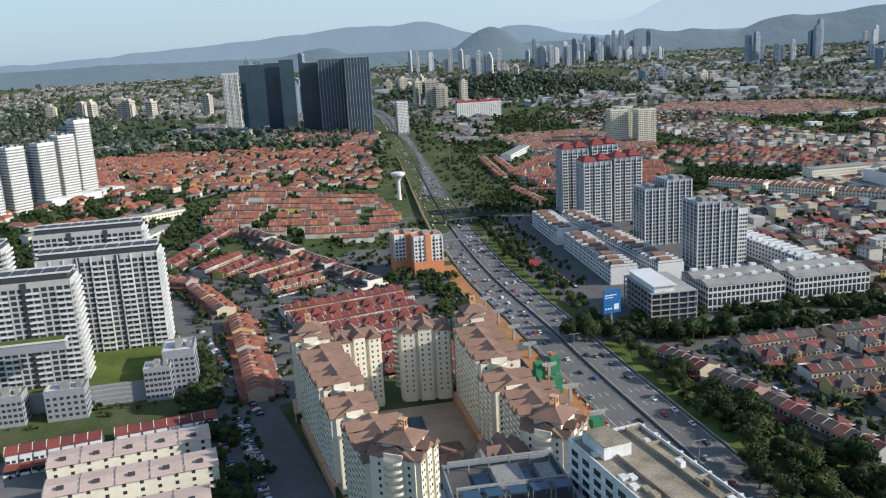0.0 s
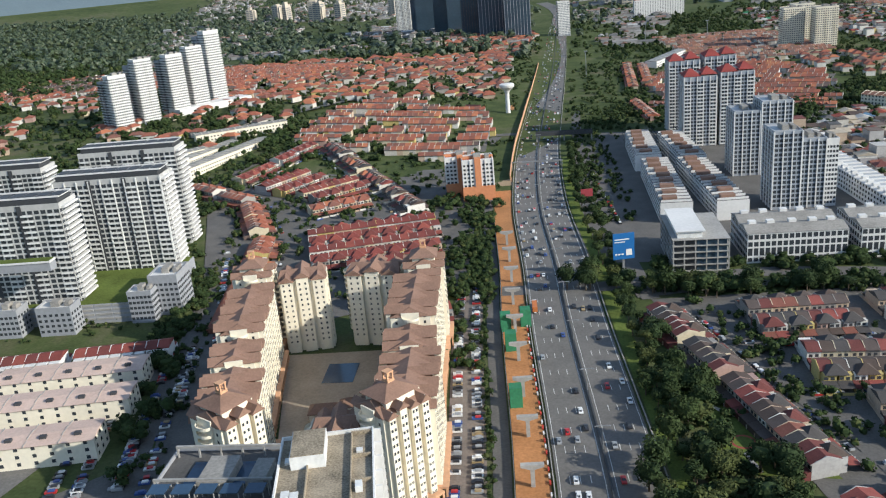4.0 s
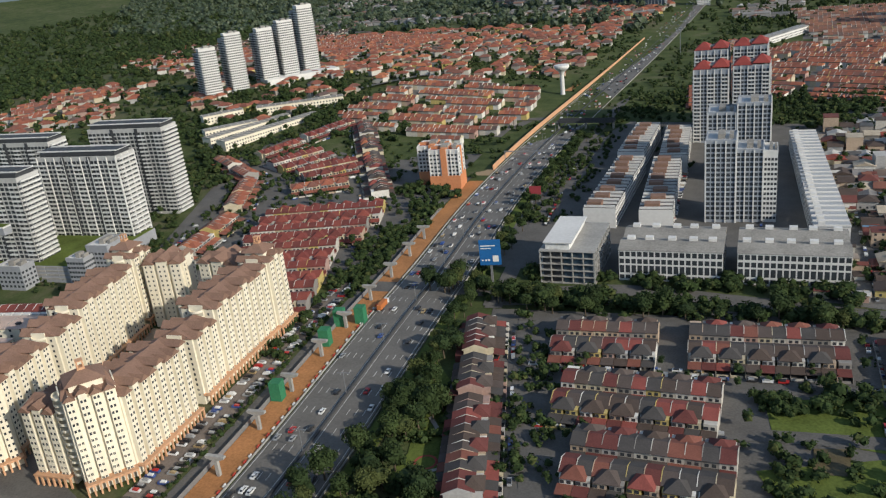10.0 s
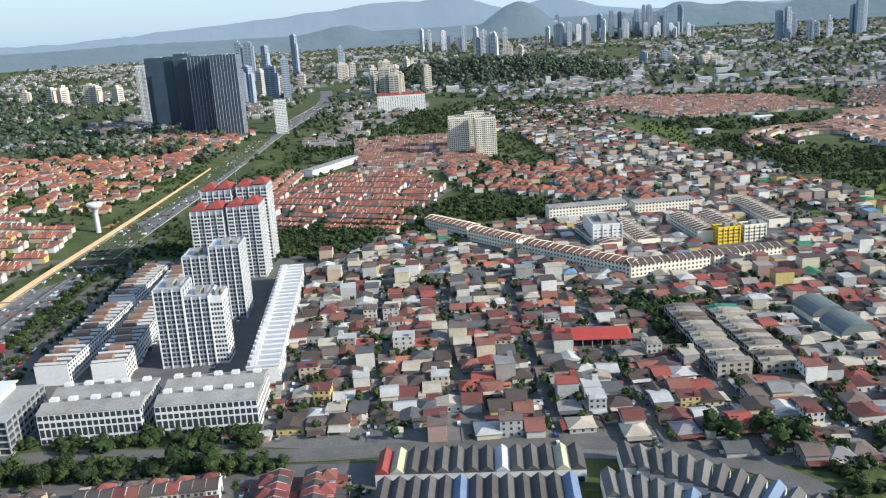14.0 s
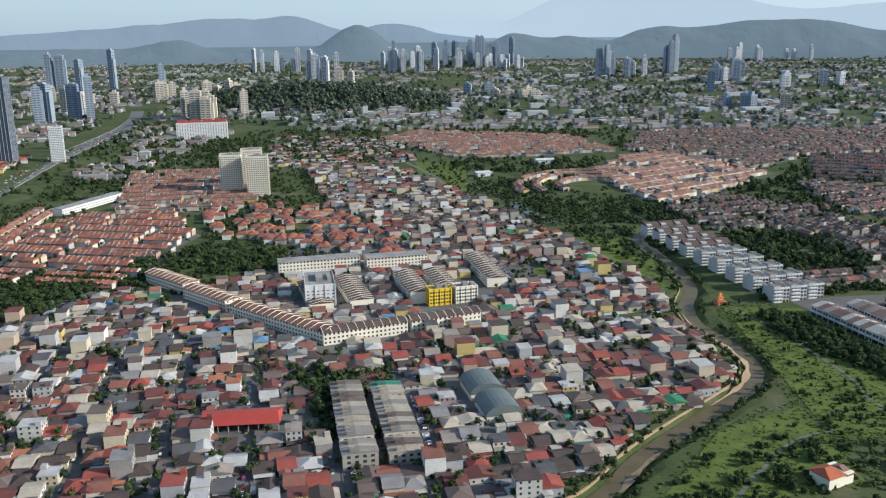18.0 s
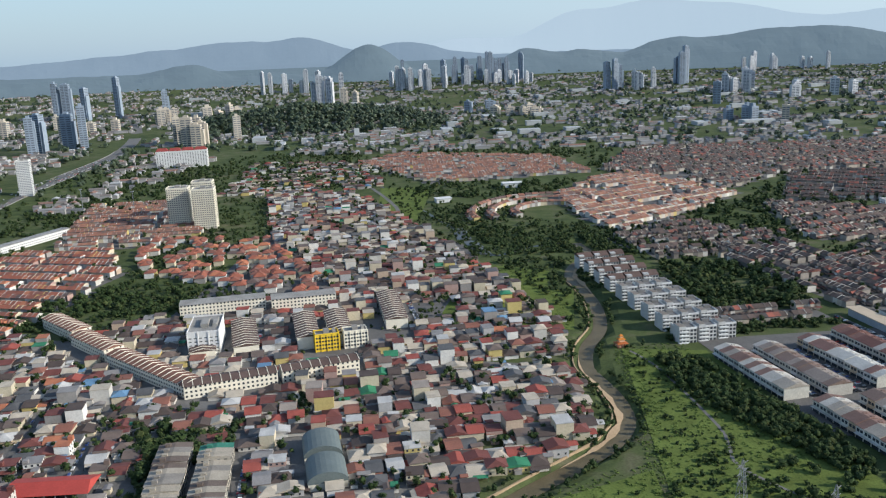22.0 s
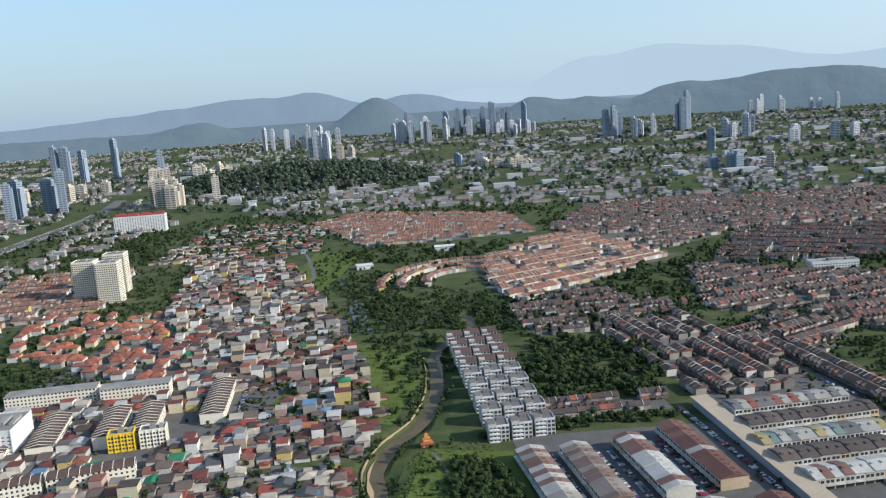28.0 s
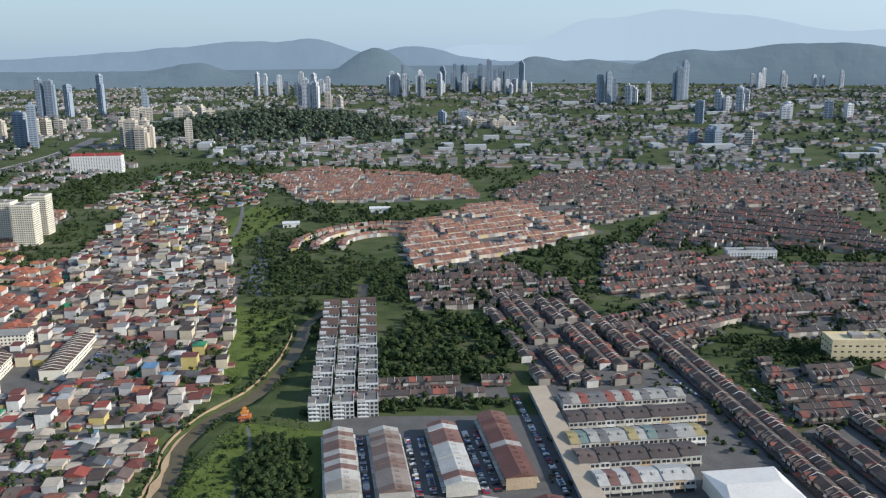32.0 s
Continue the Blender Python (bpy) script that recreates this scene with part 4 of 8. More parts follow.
for f in range(NB_FLOORS):
    for c in range(NB_BAYS):
        x0 = -NB_W / 2 + c * nb_bay
        part("balcony", data, e, m=pose(x0, -NB_D / 2, 1.6 + f * 3.0))
        void.box(x0 + 0.6, x0 + nb_bay - 0.5, -NB_D / 2 - 0.05, -NB_D / 2 + 0.02, 1.9 + f * 3.0, 4.2 + f * 3.0)
        void.box(x0 + 0.8, x0 + nb_bay - 1.6, NB_D / 2 - 0.02, NB_D / 2 + 0.05, 2.2 + f * 3.0, 3.9 + f * 3.0)
        if c < 3:
            y0 = -NB_D / 2 + c * NB_D / 3
            void.box(-NB_W / 2 - 0.05, -NB_W / 2 + 0.02, y0 + 1.4, y0 + 4.2, 2.2 + f * 3.0, 3.9 + f * 3.0)
            if c < 2:
                void.box(NB_W / 2 - 0.02, NB_W / 2 + 0.05, y0 + 3.4, y0 + 4.4, 2.4 + f * 3.0, 3.6 + f * 3.0)
    rail.box(-NB_W / 2, NB_W / 2, NB_D / 2, NB_D / 2 + 0.5, 1.5 + f * 3.0, 1.75 + f * 3.0, 0, None, True)
part("glazing", void.mesh("glazing", M_GLASS), e, kind="stuff")
part("ledge", rail.mesh("ledge", M_GREYWHITE), e, kind="stuff")
s = Shape()
s.box(-0.3, 0.3, -1.7, 0, -1, NB_H + 0.3)
data = s.mesh("fin", M_WHITE)
for c in range(NB_BAYS + 1):
    part("fin", data, e, m=pose(-NB_W / 2 + c * nb_bay, -NB_D / 2, 0))
s = Shape()
s.box(13, 24.5, 0, 8, NB_H + 0.15, NB_H + 3.4)
part("plant_room", s.mesh("plant_room", M_GREYWHITE), e)
s = Shape()
s.box(13.2, 24.3, 0.2, 7.8, NB_H + 3.4, NB_H + 3.6)
part("plant_roof", s.mesh("plant_roof", M_STAINED), e)
# low terrace at its foot
e = thing("podium", "low white parking podium beside the flats", "podium", at(-432, 205, NB_DEG))
s = Shape()
s.box(-9, 14, -16, 9, -1, 8)
part("wall", s.mesh("wall", M_GREYWHITE), e)
s = Shape()
s.box(-8.6, 13.6, -15.6, 8.6, 8, 8.2)
part("deck", s.mesh("deck", M_FLATROOF), e)
# Dark strips on the closed wall, painted as the shade inside parking openings.
for k in range(2):
    s = Shape()
    s.box(-9.04, 14.04, -16.05, -15.9, 2 + 3 * k, 3.6 + 3 * k)
    part("opening", s.mesh("opening", M_DARK), e)

DB = (-467.5, 186.0, 14.0)
slab("apartment_block", "dark grey apartment block with a roof pool deck", *DB, 32, 26, 55, M_GREYP, bays=6, roof=shade("dark_deck", (0.10, 0.095, 0.09), 0.9, 0.4, 1.5), sides=(0, 1, 2, 3), fins=M_GREYWHITE, balcony=True, crown=False)
e = thing("roof_deck", "roof deck with white pergola frames on the dark block", "roof fittings", at(*DB))
for k in range(5):
    s = Shape()
    s.box(-14 + k * 6, -9.5 + k * 6, -11, -7, 58.6, 58.8, 0, None, True)
    part("solar_panel", s.mesh("solar_panel", M_BLUEPOOL), e)
    s = Shape()
    for x in (-14.2, -9.5):
        for y in (-11, -7.2):
            s.box(x + k * 6, x + k * 6 + 0.2, y, y + 0.2, 55.15, 58.6)
    part("frame", s.mesh("frame", M_CONCRETE), e)
for y in (-5.0, 9.6):
    s = Shape()
    s.box(-15, 15, y, y + 0.6, 58.0, 58.6, 0, None, True)
    for k in range(6):
        s.box(-15 + k * 5.8, -14.6 + k * 5.8, y, y + 0.5, 55.15, 58.0)
    part("pergola", s.mesh("pergola", M_CONCRETE), e)
s = Shape()
s.box(-9, 7, -3, 7, 55.15, 55.5)
part("pool", s.mesh("pool", M_BLUEPOOL), e)

e = thing("roof_clutter", "stained roof slabs, hatches and low walls on the flats", "roof fittings", at(NB_X, NB_Y, NB_DEG))
for y in (-6.0, 4.0):
    s = Shape()
    s.box(-25.5, 25.5, y, y + 0.3, NB_H + 0.15, NB_H + 1.2)
    part("low_wall", s.mesh("low_wall", M_STAINED), e)
for k in range(6):
    s = Shape()
    s.box(-25 + k * 10, -24.7 + k * 10, -10.4, -6.0, NB_H + 0.15, NB_H + 1.2)
    part("low_wall", s.mesh("low_wall", M_STAINED), e)
for k in range(20):
    s = Shape()
    x0, y0 = rnd.uniform(-24, 21), rnd.choice((-9.6, -8.4, 5.6, 7.6))
    if k % 2:
        s.box(x0, x0 + 2.4, y0, y0 + 1.8, NB_H + 0.15, NB_H + 0.9)
    else:
        s.box(x0, x0 + rnd.uniform(1.5, 3.5), y0, y0 + rnd.uniform(1, 2), NB_H + 0.15, NB_H + 0.15 + rnd.uniform(0.5, 1.8))
    part("hatch", s.mesh("hatch", M_STAINED if k % 3 == 0 else M_GREYWHITE), e)
# grey slab condominiums with solar racks
for x, y, w, h in ((-700, 427, 64, 66), (-740, 494, 66, 66), (-722, 370, 66, 66), (-800, 442, 60, 66)):
    e = slab("condominium", "tall pale grey condominium slab with solar racks on its roof", x, y, 17, w, 19, h, M_CONDO, bays=9, fins=M_GREYWHITE, roof=M_DARK, group="condominium slabs", limit=30 if x > -705 else 0, win=(2.7, 2.0))
    q = Shape()
    q.box(0.6, w / 9 - 0.6, -5, 4, h + 4.4, h + 4.6, 0, None, True)
    data = q.mesh("solar_panel", M_DARK)
    for k in range(9):
        part("solar_panel", data, e, m=pose(-w / 2 + k * w / 9, 0, 0))
    q = Shape()
    q.box(-w / 2 + 1.5, w / 2 - 1.5, -7.5, 7.5, h + 0.2, h + 3.4)
    part("crown_wall", q.mesh("crown_wall", M_DARK), e)
    # Raised dark strips: the shade of the facade's recesses put in as colour.
    q = Shape()
    q.box(-1.3, 1.3, -10.0, -9.3, 0, h + 0.9)
    data = q.mesh("recess", M_DARK)
    for xx in (-w / 6, w / 6):
        part("recess", data, e, m=pose(xx, 0, 0))
    q = Shape()
    for f in range(int(h / 3)):
        q.box(w / 2, w / 2 + 2.3, -8.5 + 0.5 * (f % 2), 7.5, 1 + f * 3, 2.1 + f * 3, 0, None, True)
    part("end_balcony", q.mesh("end_balcony", M_WHITE), e, kind="stuff")
    q = Shape()
    for yy in (-7.4, 6.6):
        q.box(-w / 2, w / 2, yy - 0.4, yy + 0.4, h + 4.0, h + 4.8)
    for k in range(10):
        q.box(-w / 2 + k * w / 9 - 0.2, -w / 2 + k * w / 9 + 0.2, -7.4, 6.6, h + 4.0, h + 4.3)
    part("roof_frame", q.mesh("roof_frame", M_WHITE), e)
# garden podium between the slabs, with a sky terrace
e = thing("podium", "dark parking podium with a planted garden deck", "podium", at(-712, 393, 17))
s = Shape()
s.box(-58, 58, -34, 36, -3, 11)
part("wall", s.mesh("wall", M_GREYP), e)
s = Shape()
s.box(-57.5, 57.5, -33.5, 35.5, 11, 11.3)
part("garden", s.mesh("garden", M_GRASS), e)
s = Shape()
s.box(0, 9.4, -34.25, -34.0, 0, 1.1)
data = s.mesh("slat_band", M_CONCRETE)
for k in range(11):
    for z in (2.0, 4.6, 7.2, 9.6):
        part("slat_band", data, e, m=pose(-56 + k * 10.2, 0, z))
e = thing("sky_terrace", "planted terrace bridging out from a condominium slab", "terrace", pose(-704, 364, 36, 0, 0, 17))
s = Shape()
s.box(-16, 15, -16, -9.8, 0, 4.5, 0, None, True)
part("wall", s.mesh("wall", M_GREYP), e)
s = Shape()
s.box(-16.4, 15.4, -16.4, -9.8, 4.5, 5.3, 0, None, True)
part("rim", s.mesh("rim", M_WHITE), e)
s = Shape()
s.box(-15.5, 14.5, -15.6, -9.8, 5.3, 5.6)
part("planting", s.mesh("planting", M_GRASS), e)
# low blocks in front of them
for x, y, w, d, h in ((-646, 394, 16, 20, 22), (-690, 356, 19, 12, 15), (-716, 348, 15, 12, 15), (-652, 378, 13, 11, 17), (-746, 338, 20, 12, 14)):
    slab("clubhouse_block", "low white and grey frame building with a flat white roof", x, y, 17, w, d, h, M_GREYP, bays=3, fins=M_WHITE, roof=M_WHITE, balcony=False)

# white towers far left
for x, y, h in ((-1006, 798, 60), (-996, 832, 71), (-988, 878, 69), (-979, 906, 74), (-978, 944, 88)):
    slab("tower_block", "slim white residential tower with stacked balconies", x, y, 62, 20, 15, h, M_WHITE, bays=4, group="white towers", fins=M_WHITE)
    slab("tower_block", "slim grey and white residential tower, a step lower", x - 15, y + 4, 62, 17, 13, h - 7, M_GREYP, bays=4, group="white towers", fins=M_WHITE)
s = Shape()
s.box(-50, 50, -13, 13, -3, 7)
single("podium", s.mesh("podium", M_WHITE), "long white podium under the towers", "podium", at(-968, 912, 66))

# blue glass towers beside the motorway
for x, y, w, d, h, deg in ((-764, 1608, 46, 34, 146, 14), (-818, 1630, 50, 34, 143, 14), (-868, 1660, 40, 34, 138, 14)):
    e = slab("office_tower", "dark blue glass tower with pale vertical fins", x, y, deg, w, d, h, M_BLUEGLASS, bays=8, balcony=False, fins=M_BLUEGREY if w > 42 else M_DARK, glass=M_BLUEGLASS, finned=True)
for x, y, w, h in ((-952, 1800, 30, 150), (-992, 1832, 34, 146), (-1052, 1880, 56, 146)):
    slab("office_tower", "dark blue glass tower with pale vertical fins", x, y, 14, w, 30, h, M_BLUEGLASS, bays=8, balcony=False, fins=M_BLUEGREY, glass=M_BLUEGLASS)
slab("tower_block", "white residential tower with stacked balconies", -1124, 1936, 14, 34, 26, 132, M_GREYWHITE, bays=5, fins=M_WHITE)
slab("office_tower", "white tower with a glass front", -690, 1660, 20, 22, 20, 62, M_WHITE, bays=4, balcony=False, glass=M_BLUEGLASS)

# white offices, shops and grey towers across the motorway
for x, y in ((-327, 521), (-270, 536)):
    e = thing("office_block", "long white office block with a grid of dark windows", "office building", at(x, y, 14.5))
    keep(x, y, 14.5, -26, 26, -19, 19)
    s = Shape()
    s.box(-26, 26, -19, 19, -2, 17)
    part("wall", s.mesh("wall", M_WHITE), e)
    s = Shape()
    s.roof(-26.3, 26.3, -19.3, 0, 17, 2.2)
    s.roof(-26.3, 26.3, 0.02, 19.3, 17, 2.2)
    part("roof", s.mesh("roof", M_FLATROOF), e)
    s = Shape()
    s.box(0, 4, 0, 3.4, 17.2, 20.4)
    data = s.mesh("plant_room", M_WHITE)
    for k in range(5):
        for yy in (-8.5, 10.8):
            part("plant_room", data, e, m=pose(-23 + k * 10.4 + rnd.uniform(-1, 1), yy, 0))
    face(side(52, 38, 0), 52, 0.6, 1, 4, 17, 2.3, 2.2, 17, e, M_WHITE, sill=0.4)
    face(side(52, 38, 0), 52, 3.6, 1, 4, 17, 2.3, 4.2, 17, e, M_WHITE, sill=0.8)
    face(side(52, 38, 0), 52, 9.0, 2, 4, 17, 2.3, 2.6, 34, e, M_WHITE, sill=0.6)
    face(side(52, 38, 1), 38, 1.0, 4, 4, 11, 2.2, 2.2, 0, e, M_WHITE)
    face(side(52, 38, 3), 38, 1.0, 4, 4, 11, 2.2, 2.2, 0, e, M_WHITE)
HIGH = "grey and white high-rise with flat metal roofs"
slab("office_tower", HIGH, -329, 608, 14.8, 17, 24, 50, M_BLUEGREY, bays=3, balcony=False, win=(2.2, 1.9), fins=M_WHITE, roof=M_METALROOF, limit=44)
slab("office_tower", HIGH, -313.5, 612.3, 14.8, 15, 22, 44, M_BLUEGREY, bays=3, balcony=False, win=(2.2, 1.9), fins=M_WHITE, roof=M_METALROOF, limit=40)
slab("office_tower", "narrow white stair tower beside the high-rise", -302, 614, 14.8, 7.6, 18, 43, M_WHITE, bays=1, balcony=False, win=(2.4, 1.6), roof=M_METALROOF)
slab("office_tower", HIGH, -354, 690, 14.8, 18, 24, 47, M_BLUEGREY, bays=3, balcony=False, win=(2.2, 1.9), fins=M_WHITE, roof=M_METALROOF, limit=20)
slab("office_tower", HIGH, -334, 695, 14.8, 21, 24, 53, M_BLUEGREY, bays=4, balcony=False, win=(2.2, 1.9), fins=M_WHITE, roof=M_METALROOF, limit=20)
for x, y, h in ((-392, 785, 58), (-363, 792, 60), (-409, 838, 64), (-379, 846, 66)):
    e = slab("tower_block", "grey residential tower with red hipped roofs", x, y, 13, 26, 24, h, M_BLUEGREY, bays=5, fins=M_WHITE, group="red-roofed towers", finned=True, win=(2.0, 1.9))
    s = Shape()
    s.roof(-13.5, 0.5, -12.5, 12.5, h + 1.2, 5, 6)
    s.roof(0.5, 13.5, -12.5, 12.5, h + 2.4, 5, 6)
    part("hipped_roof", s.mesh("hipped_roof", M_REDTILE), e)
s = Shape()
s.box(-9, 9, -104, 104, -1, 13)
e = thing("shop_row", "long white shop row with roof tanks", "shops", at(-289, 672, 17))
keep(-289, 672, 17, -9, 9, -104, 104)
part("wall", s.mesh("wall", M_WHITE), e)
s = Shape()
s.box(-9.3, 9.3, -104.3, 104.3, 13, 13.5)
part("roof", s.mesh("roof", M_METALROOF), e)
s = Shape()
s.box(-7, -3.4, 0, 3, 13.5, 15.6)
data = s.mesh("roof_room", M_WHITE)
s = Shape()
s.box(-9.2, 9.2, 0, 0.3, 13.5, 14.4)
data_b = s.mesh("party_wall", M_WHITE)
for k in range(26):
    part("roof_room", data, e, m=pose(0, -102 + k * 8, 0))
    part("party_wall", data_b, e, m=pose(0, -104 + k * 8.3, 0))
face(side(18, 208, 1), 208, 1, 4, 3.1, 52, 1.8, 1.6, 60, e, M_WHITE)
face(side(18, 208, 3), 208, 1, 4, 3.1, 50, 1.8, 1.6, 0, e, M_WHITE)
for j, (x, y) in enumerate(((-402, 616), (-372, 622), (-434, 742), (-404, 738))):
    z1 = 66 if j < 2 else 34
    e = thing("shop_row", "row of four-storey shop lots with brown roof rooms", "shops", at(x, y, 13 + 4 * (j % 2)))
    keep(x, y, 13 + 4 * (j % 2), -10, 10, -52, z1)
    s = Shape()
    s.box(-10, 10, -52, z1, -1, 13)
    part("wall", s.mesh("wall", M_WHITE), e)
    s = Shape()
    s.box(-9.6, 9.6, 0, 0.4, 13, 14.6)
    data = s.mesh("parapet", M_WHITE)
    for k in range(17 if j < 2 else 13):
        part("parapet", data, e, m=pose(0, -51 + k * 7, 0))
    s = Shape()
    s.box(-7, 2, 0, 6, 13, 15.8)
    data = s.mesh("roof_room", M_TILE)
    for k in range(8 if j < 2 else 6):
        part("roof_room", data, e, m=pose(rnd.uniform(-1.5, 3), -49 + k * 14.5, 0))
    s = Shape()
    s.box(-9.8, 9.8, -51.8, z1 - 0.2, 13, 13.2)
    part("roof", s.mesh("roof", M_DARKROOF), e)
    face(side(20, 104, 3) @ Matrix.Translation((-14, 0, 0)), 118, 1, 4, 3.0, 34, 1.8, 1.5, 40, e, M_WHITE)
    face(side(20, 104, 1), 118, 1, 4, 3.0, 34, 1.8, 1.5, 0, e, M_WHITE)
# unfinished grey office on the corner
e = thing("office_block", "unfinished grey concrete office with open floors", "office building", at(-376, 504, 14))
keep(-376, 504, 14, -15, 15, -23, 23)
s = Shape()
s.box(-15, 15, -23, 23, 0, 0.35, 0, None, True)
data = s.mesh("floor_slab", M_CONCRETE)
for f in range(6):
    part("floor_slab", data, e, m=pose(0, 0, f * 3.6))
s = Shape()
s.box(-0.3, 0.3, -0.3, 0.3, -1, 18)
data = s.mesh("column", M_CONCRETE)
for x in range(6):
    for y in (-22.5, 22.5):
        part("column", data, e, m=pose(-14.5 + x * 5.8, y, 0))
for y in range(7):
    for x in (-14.5, 14.5):
        part("column", data, e, m=pose(x, -16.2 + y * 5.4, 0))
s = Shape()
s.box(-13.4, -2, -21, 21, -1, 17.9)
part("wall", s.mesh("wall", M_DARK), e)
s = Shape()
s.box(-2, 13.6, -21.6, 21, -1, 17.9)
part("glass_front", s.mesh("glass_front", M_BLUEGLASS), e)
s = Shape()
s.box(-12, 1, -20, 20, 18.35, 22.0)
part("roof_room", s.mesh("roof_room", M_GREYWHITE), e)
s = Shape()
s.box(-13, 2.4, -21, 21, 22.0, 22.5, 0, None, True)
part("roof_slab", s.mesh("roof_slab", M_WHITE), e)

# orange and white block, water tower, billboard
for x, y in ((-552, 622), (-536, 614)):
    e = slab("apartment_block", "white apartment block with an orange lower wall", x, y, 20, 22, 17, 30, M_WHITE, bays=4, balcony=False, roof=M_REDTILE, limit=16)
    s = Shape()
    s.box(-11.7, 11.7, -9.2, 9.2, -2, 11)
    s.box(-2.2, 2.2, -9.25, 9.25, 11, 31.5)
    s.box(-11.75, 11.75, -2, 2, 11, 31.5)
    part("lower_wall", s.mesh("lower_wall", M_ORANGE), e)
e = thing("water_tower", "white concrete water tower with a flared bowl", "water tower", at(-600, 930))
s = Shape()
prof = [(2.6, -1), (2.3, 10), (2.2, 22), (3.5, 25), (7.5, 28.5), (8.2, 30), (8.2, 31.5), (7.6, 32.2), (0.1, 33)]
n = 20
vs = [(r * math.cos(k * 6.2832 / n), r * math.sin(k * 6.2832 / n), z) for r, z in prof for k in range(n)]
s.add(vs, [(j * n + k, j * n + (k + 1) % n, j * n + n + (k + 1) % n, j * n + n + k) for j in range(len(prof) - 1) for k in range(n)])
part("bowl", s.mesh("bowl", M_WHITE), e)
e = thing("billboard", "tall blue advertising billboard on a steel post", "billboard", at(-409.5, 468.7, 25))
s = Shape()
s.box(-5.8, 5.8, -0.35, 0.35, 10.5, 25, 0, None, True)
part("board", s.mesh("board", M_BLUESIGN), e)
for x0, x1, z0, z1 in ((1.2, 4.4, 12.5, 16), (-4.8, -3.6, 13, 13.8), (-3.1, -1.9, 13, 13.8), (-1.4, -0.2, 13, 13.8), (-5.0, 3, 21.4, 22.0), (-5.0, 0.6, 20.0, 20.5)):
    s = Shape()
    s.box(x0, x1, -0.45, -0.36, z0, z1)
    part("lettering_bar", s.mesh("lettering_bar", M_WHITE), e)
s = Shape()
s.box(-0.6, 0.6, 0.36, 1.4, -1, 24)
s.box(-4, -3.6, 0.36, 0.9, 10, 24.5)
s.box(3.6, 4, 0.36, 0.9, 10, 24.5)
part("post", s.mesh("post", M_STEEL), e)

# cream towers, white hall, mall rows, yellow block
for x, y, deg in ((-300, 1395, 12), (-258, 1382, 12), (-285, 1450, 12)):
    slab("apartment_block", "cream apartment tower with stepped faces", x, y, deg, 30, 24, 56, M_CREAM, bays=5, fins=M_CREAM, group="cream towers")
e = slab("apartment_block", "broad white apartment block with red roofs", -556, 2040, 15, 108, 26, 36, M_WHITE, bays=10, balcony=False)
s = Shape()
for k in range(4):
    s.roof(-54 + k * 27, -28 + k * 27, -13, 13, 37.2, 6, 4)
part("hipped_roof", s.mesh("hipped_roof", M_REDTILE), e)
slab("hall", "large plain white hall with a pale roof", -77.5, 897, 14, 25, 44, 19, M_WHITE, bays=3, balcony=False, roof=M_FLATROOF, category="hall", limit=30, sides=(0,), win=(2.2, 0.8))


def shop_block(x, y, deg, L, d, h, roof, wall, label, stripes=True, group="shop rows", pitch=2.0, lots=0):
    """A row of shop lots with a shallow ridged roof and raised party walls."""
    e = thing("shop_row", label, "shops", at(x, y, deg), group)
    keep(x, y, deg, 0, L, 0, d)
    s = Shape()
    s.box(0, L, 0, d, -1, h)
    part("wall", s.mesh("wall", wall), e)
    s = Shape()
    s.roof(-0.3, L + 0.3, -0.8, d + 0.8, h, pitch)
    part("roof", s.mesh("roof", roof), e)
    lots = lots or max(3, int(L / 6.5))
    if stripes:
        s = Shape()
        v = [(-.2, -0.9, h + .1), (.2, -0.9, h + .1), (.2, d / 2, h + pitch + .5), (-.2, d / 2, h + pitch + .5), (.2, d + .9, h + .1), (-.2, d + .9, h + .1)]
        s.add(v + [(a, b, c - .5) for a, b, c in v], [(0, 1, 2, 3), (3, 2, 4, 5), (1, 7, 8, 2), (2, 8, 10, 4), (6, 0, 3, 9), (9, 3, 5, 11)])
        data = s.mesh("party_wall", M_CREAM if wall == M_CREAM else M_WHITE)
        for k in range(lots + 1):
            part("party_wall", data, e, m=pose(k * L / lots, 0, 0))
    floors = max(1, int(h / 3.2))
    face(Matrix.Identity(4), L, 0.6, floors, 3.2, lots * 2, 1.5, 1.5, 20, e, wall)
    face(Matrix.Translation((L, d, 0)) @ Matrix.Rotation(math.pi, 4, "Z"), L, 0.6, floors, 3.2, lots * 2, 1.5, 1.5, 0, e, wall)
    face(Matrix.Translation((L, 0, 0)) @ Matrix.Rotation(math.pi / 2, 4, "Z"), d, 0.6, floors, 3.2, 3, 1.4, 1.4, 9, e, wall)
    return e


M_RUST = shade("rusty_roof", (0.20, 0.095, 0.065), 0.8, 0.45, 1.5, 0.1)
M_BROWNROOF = shade("brown_sheet_roof", (0.115, 0.075, 0.062), 0.8, 0.4, 1.5, 0.1)
shop_block(-250, 945, -38, 62, 17, 10, M_RUST, M_CREAM, "cream shop row with a rusty striped roof")
shop_block(-198, 898, -38, 62, 17, 10, M_RUST, M_CREAM, "cream shop row with a rusty striped roof")
shop_block(-143, 852, -36, 110, 17, 10, M_RUST, M_CREAM, "cream shop row with a rusty striped roof")
shop_block(-53, 785, 25, 66, 15, 10, M_BROWNROOF, M_CREAM, "cream shop row with a dark brown roof")
shop_block(10, 814, 25, 58, 15, 10, M_BROWNROOF, M_CREAM, "cream shop row with a dark brown roof")
shop_block(-60, 868, 110, 72, 20, 7, M_BROWNROOF, M_CREAM, "market shed with a striped brown roof")
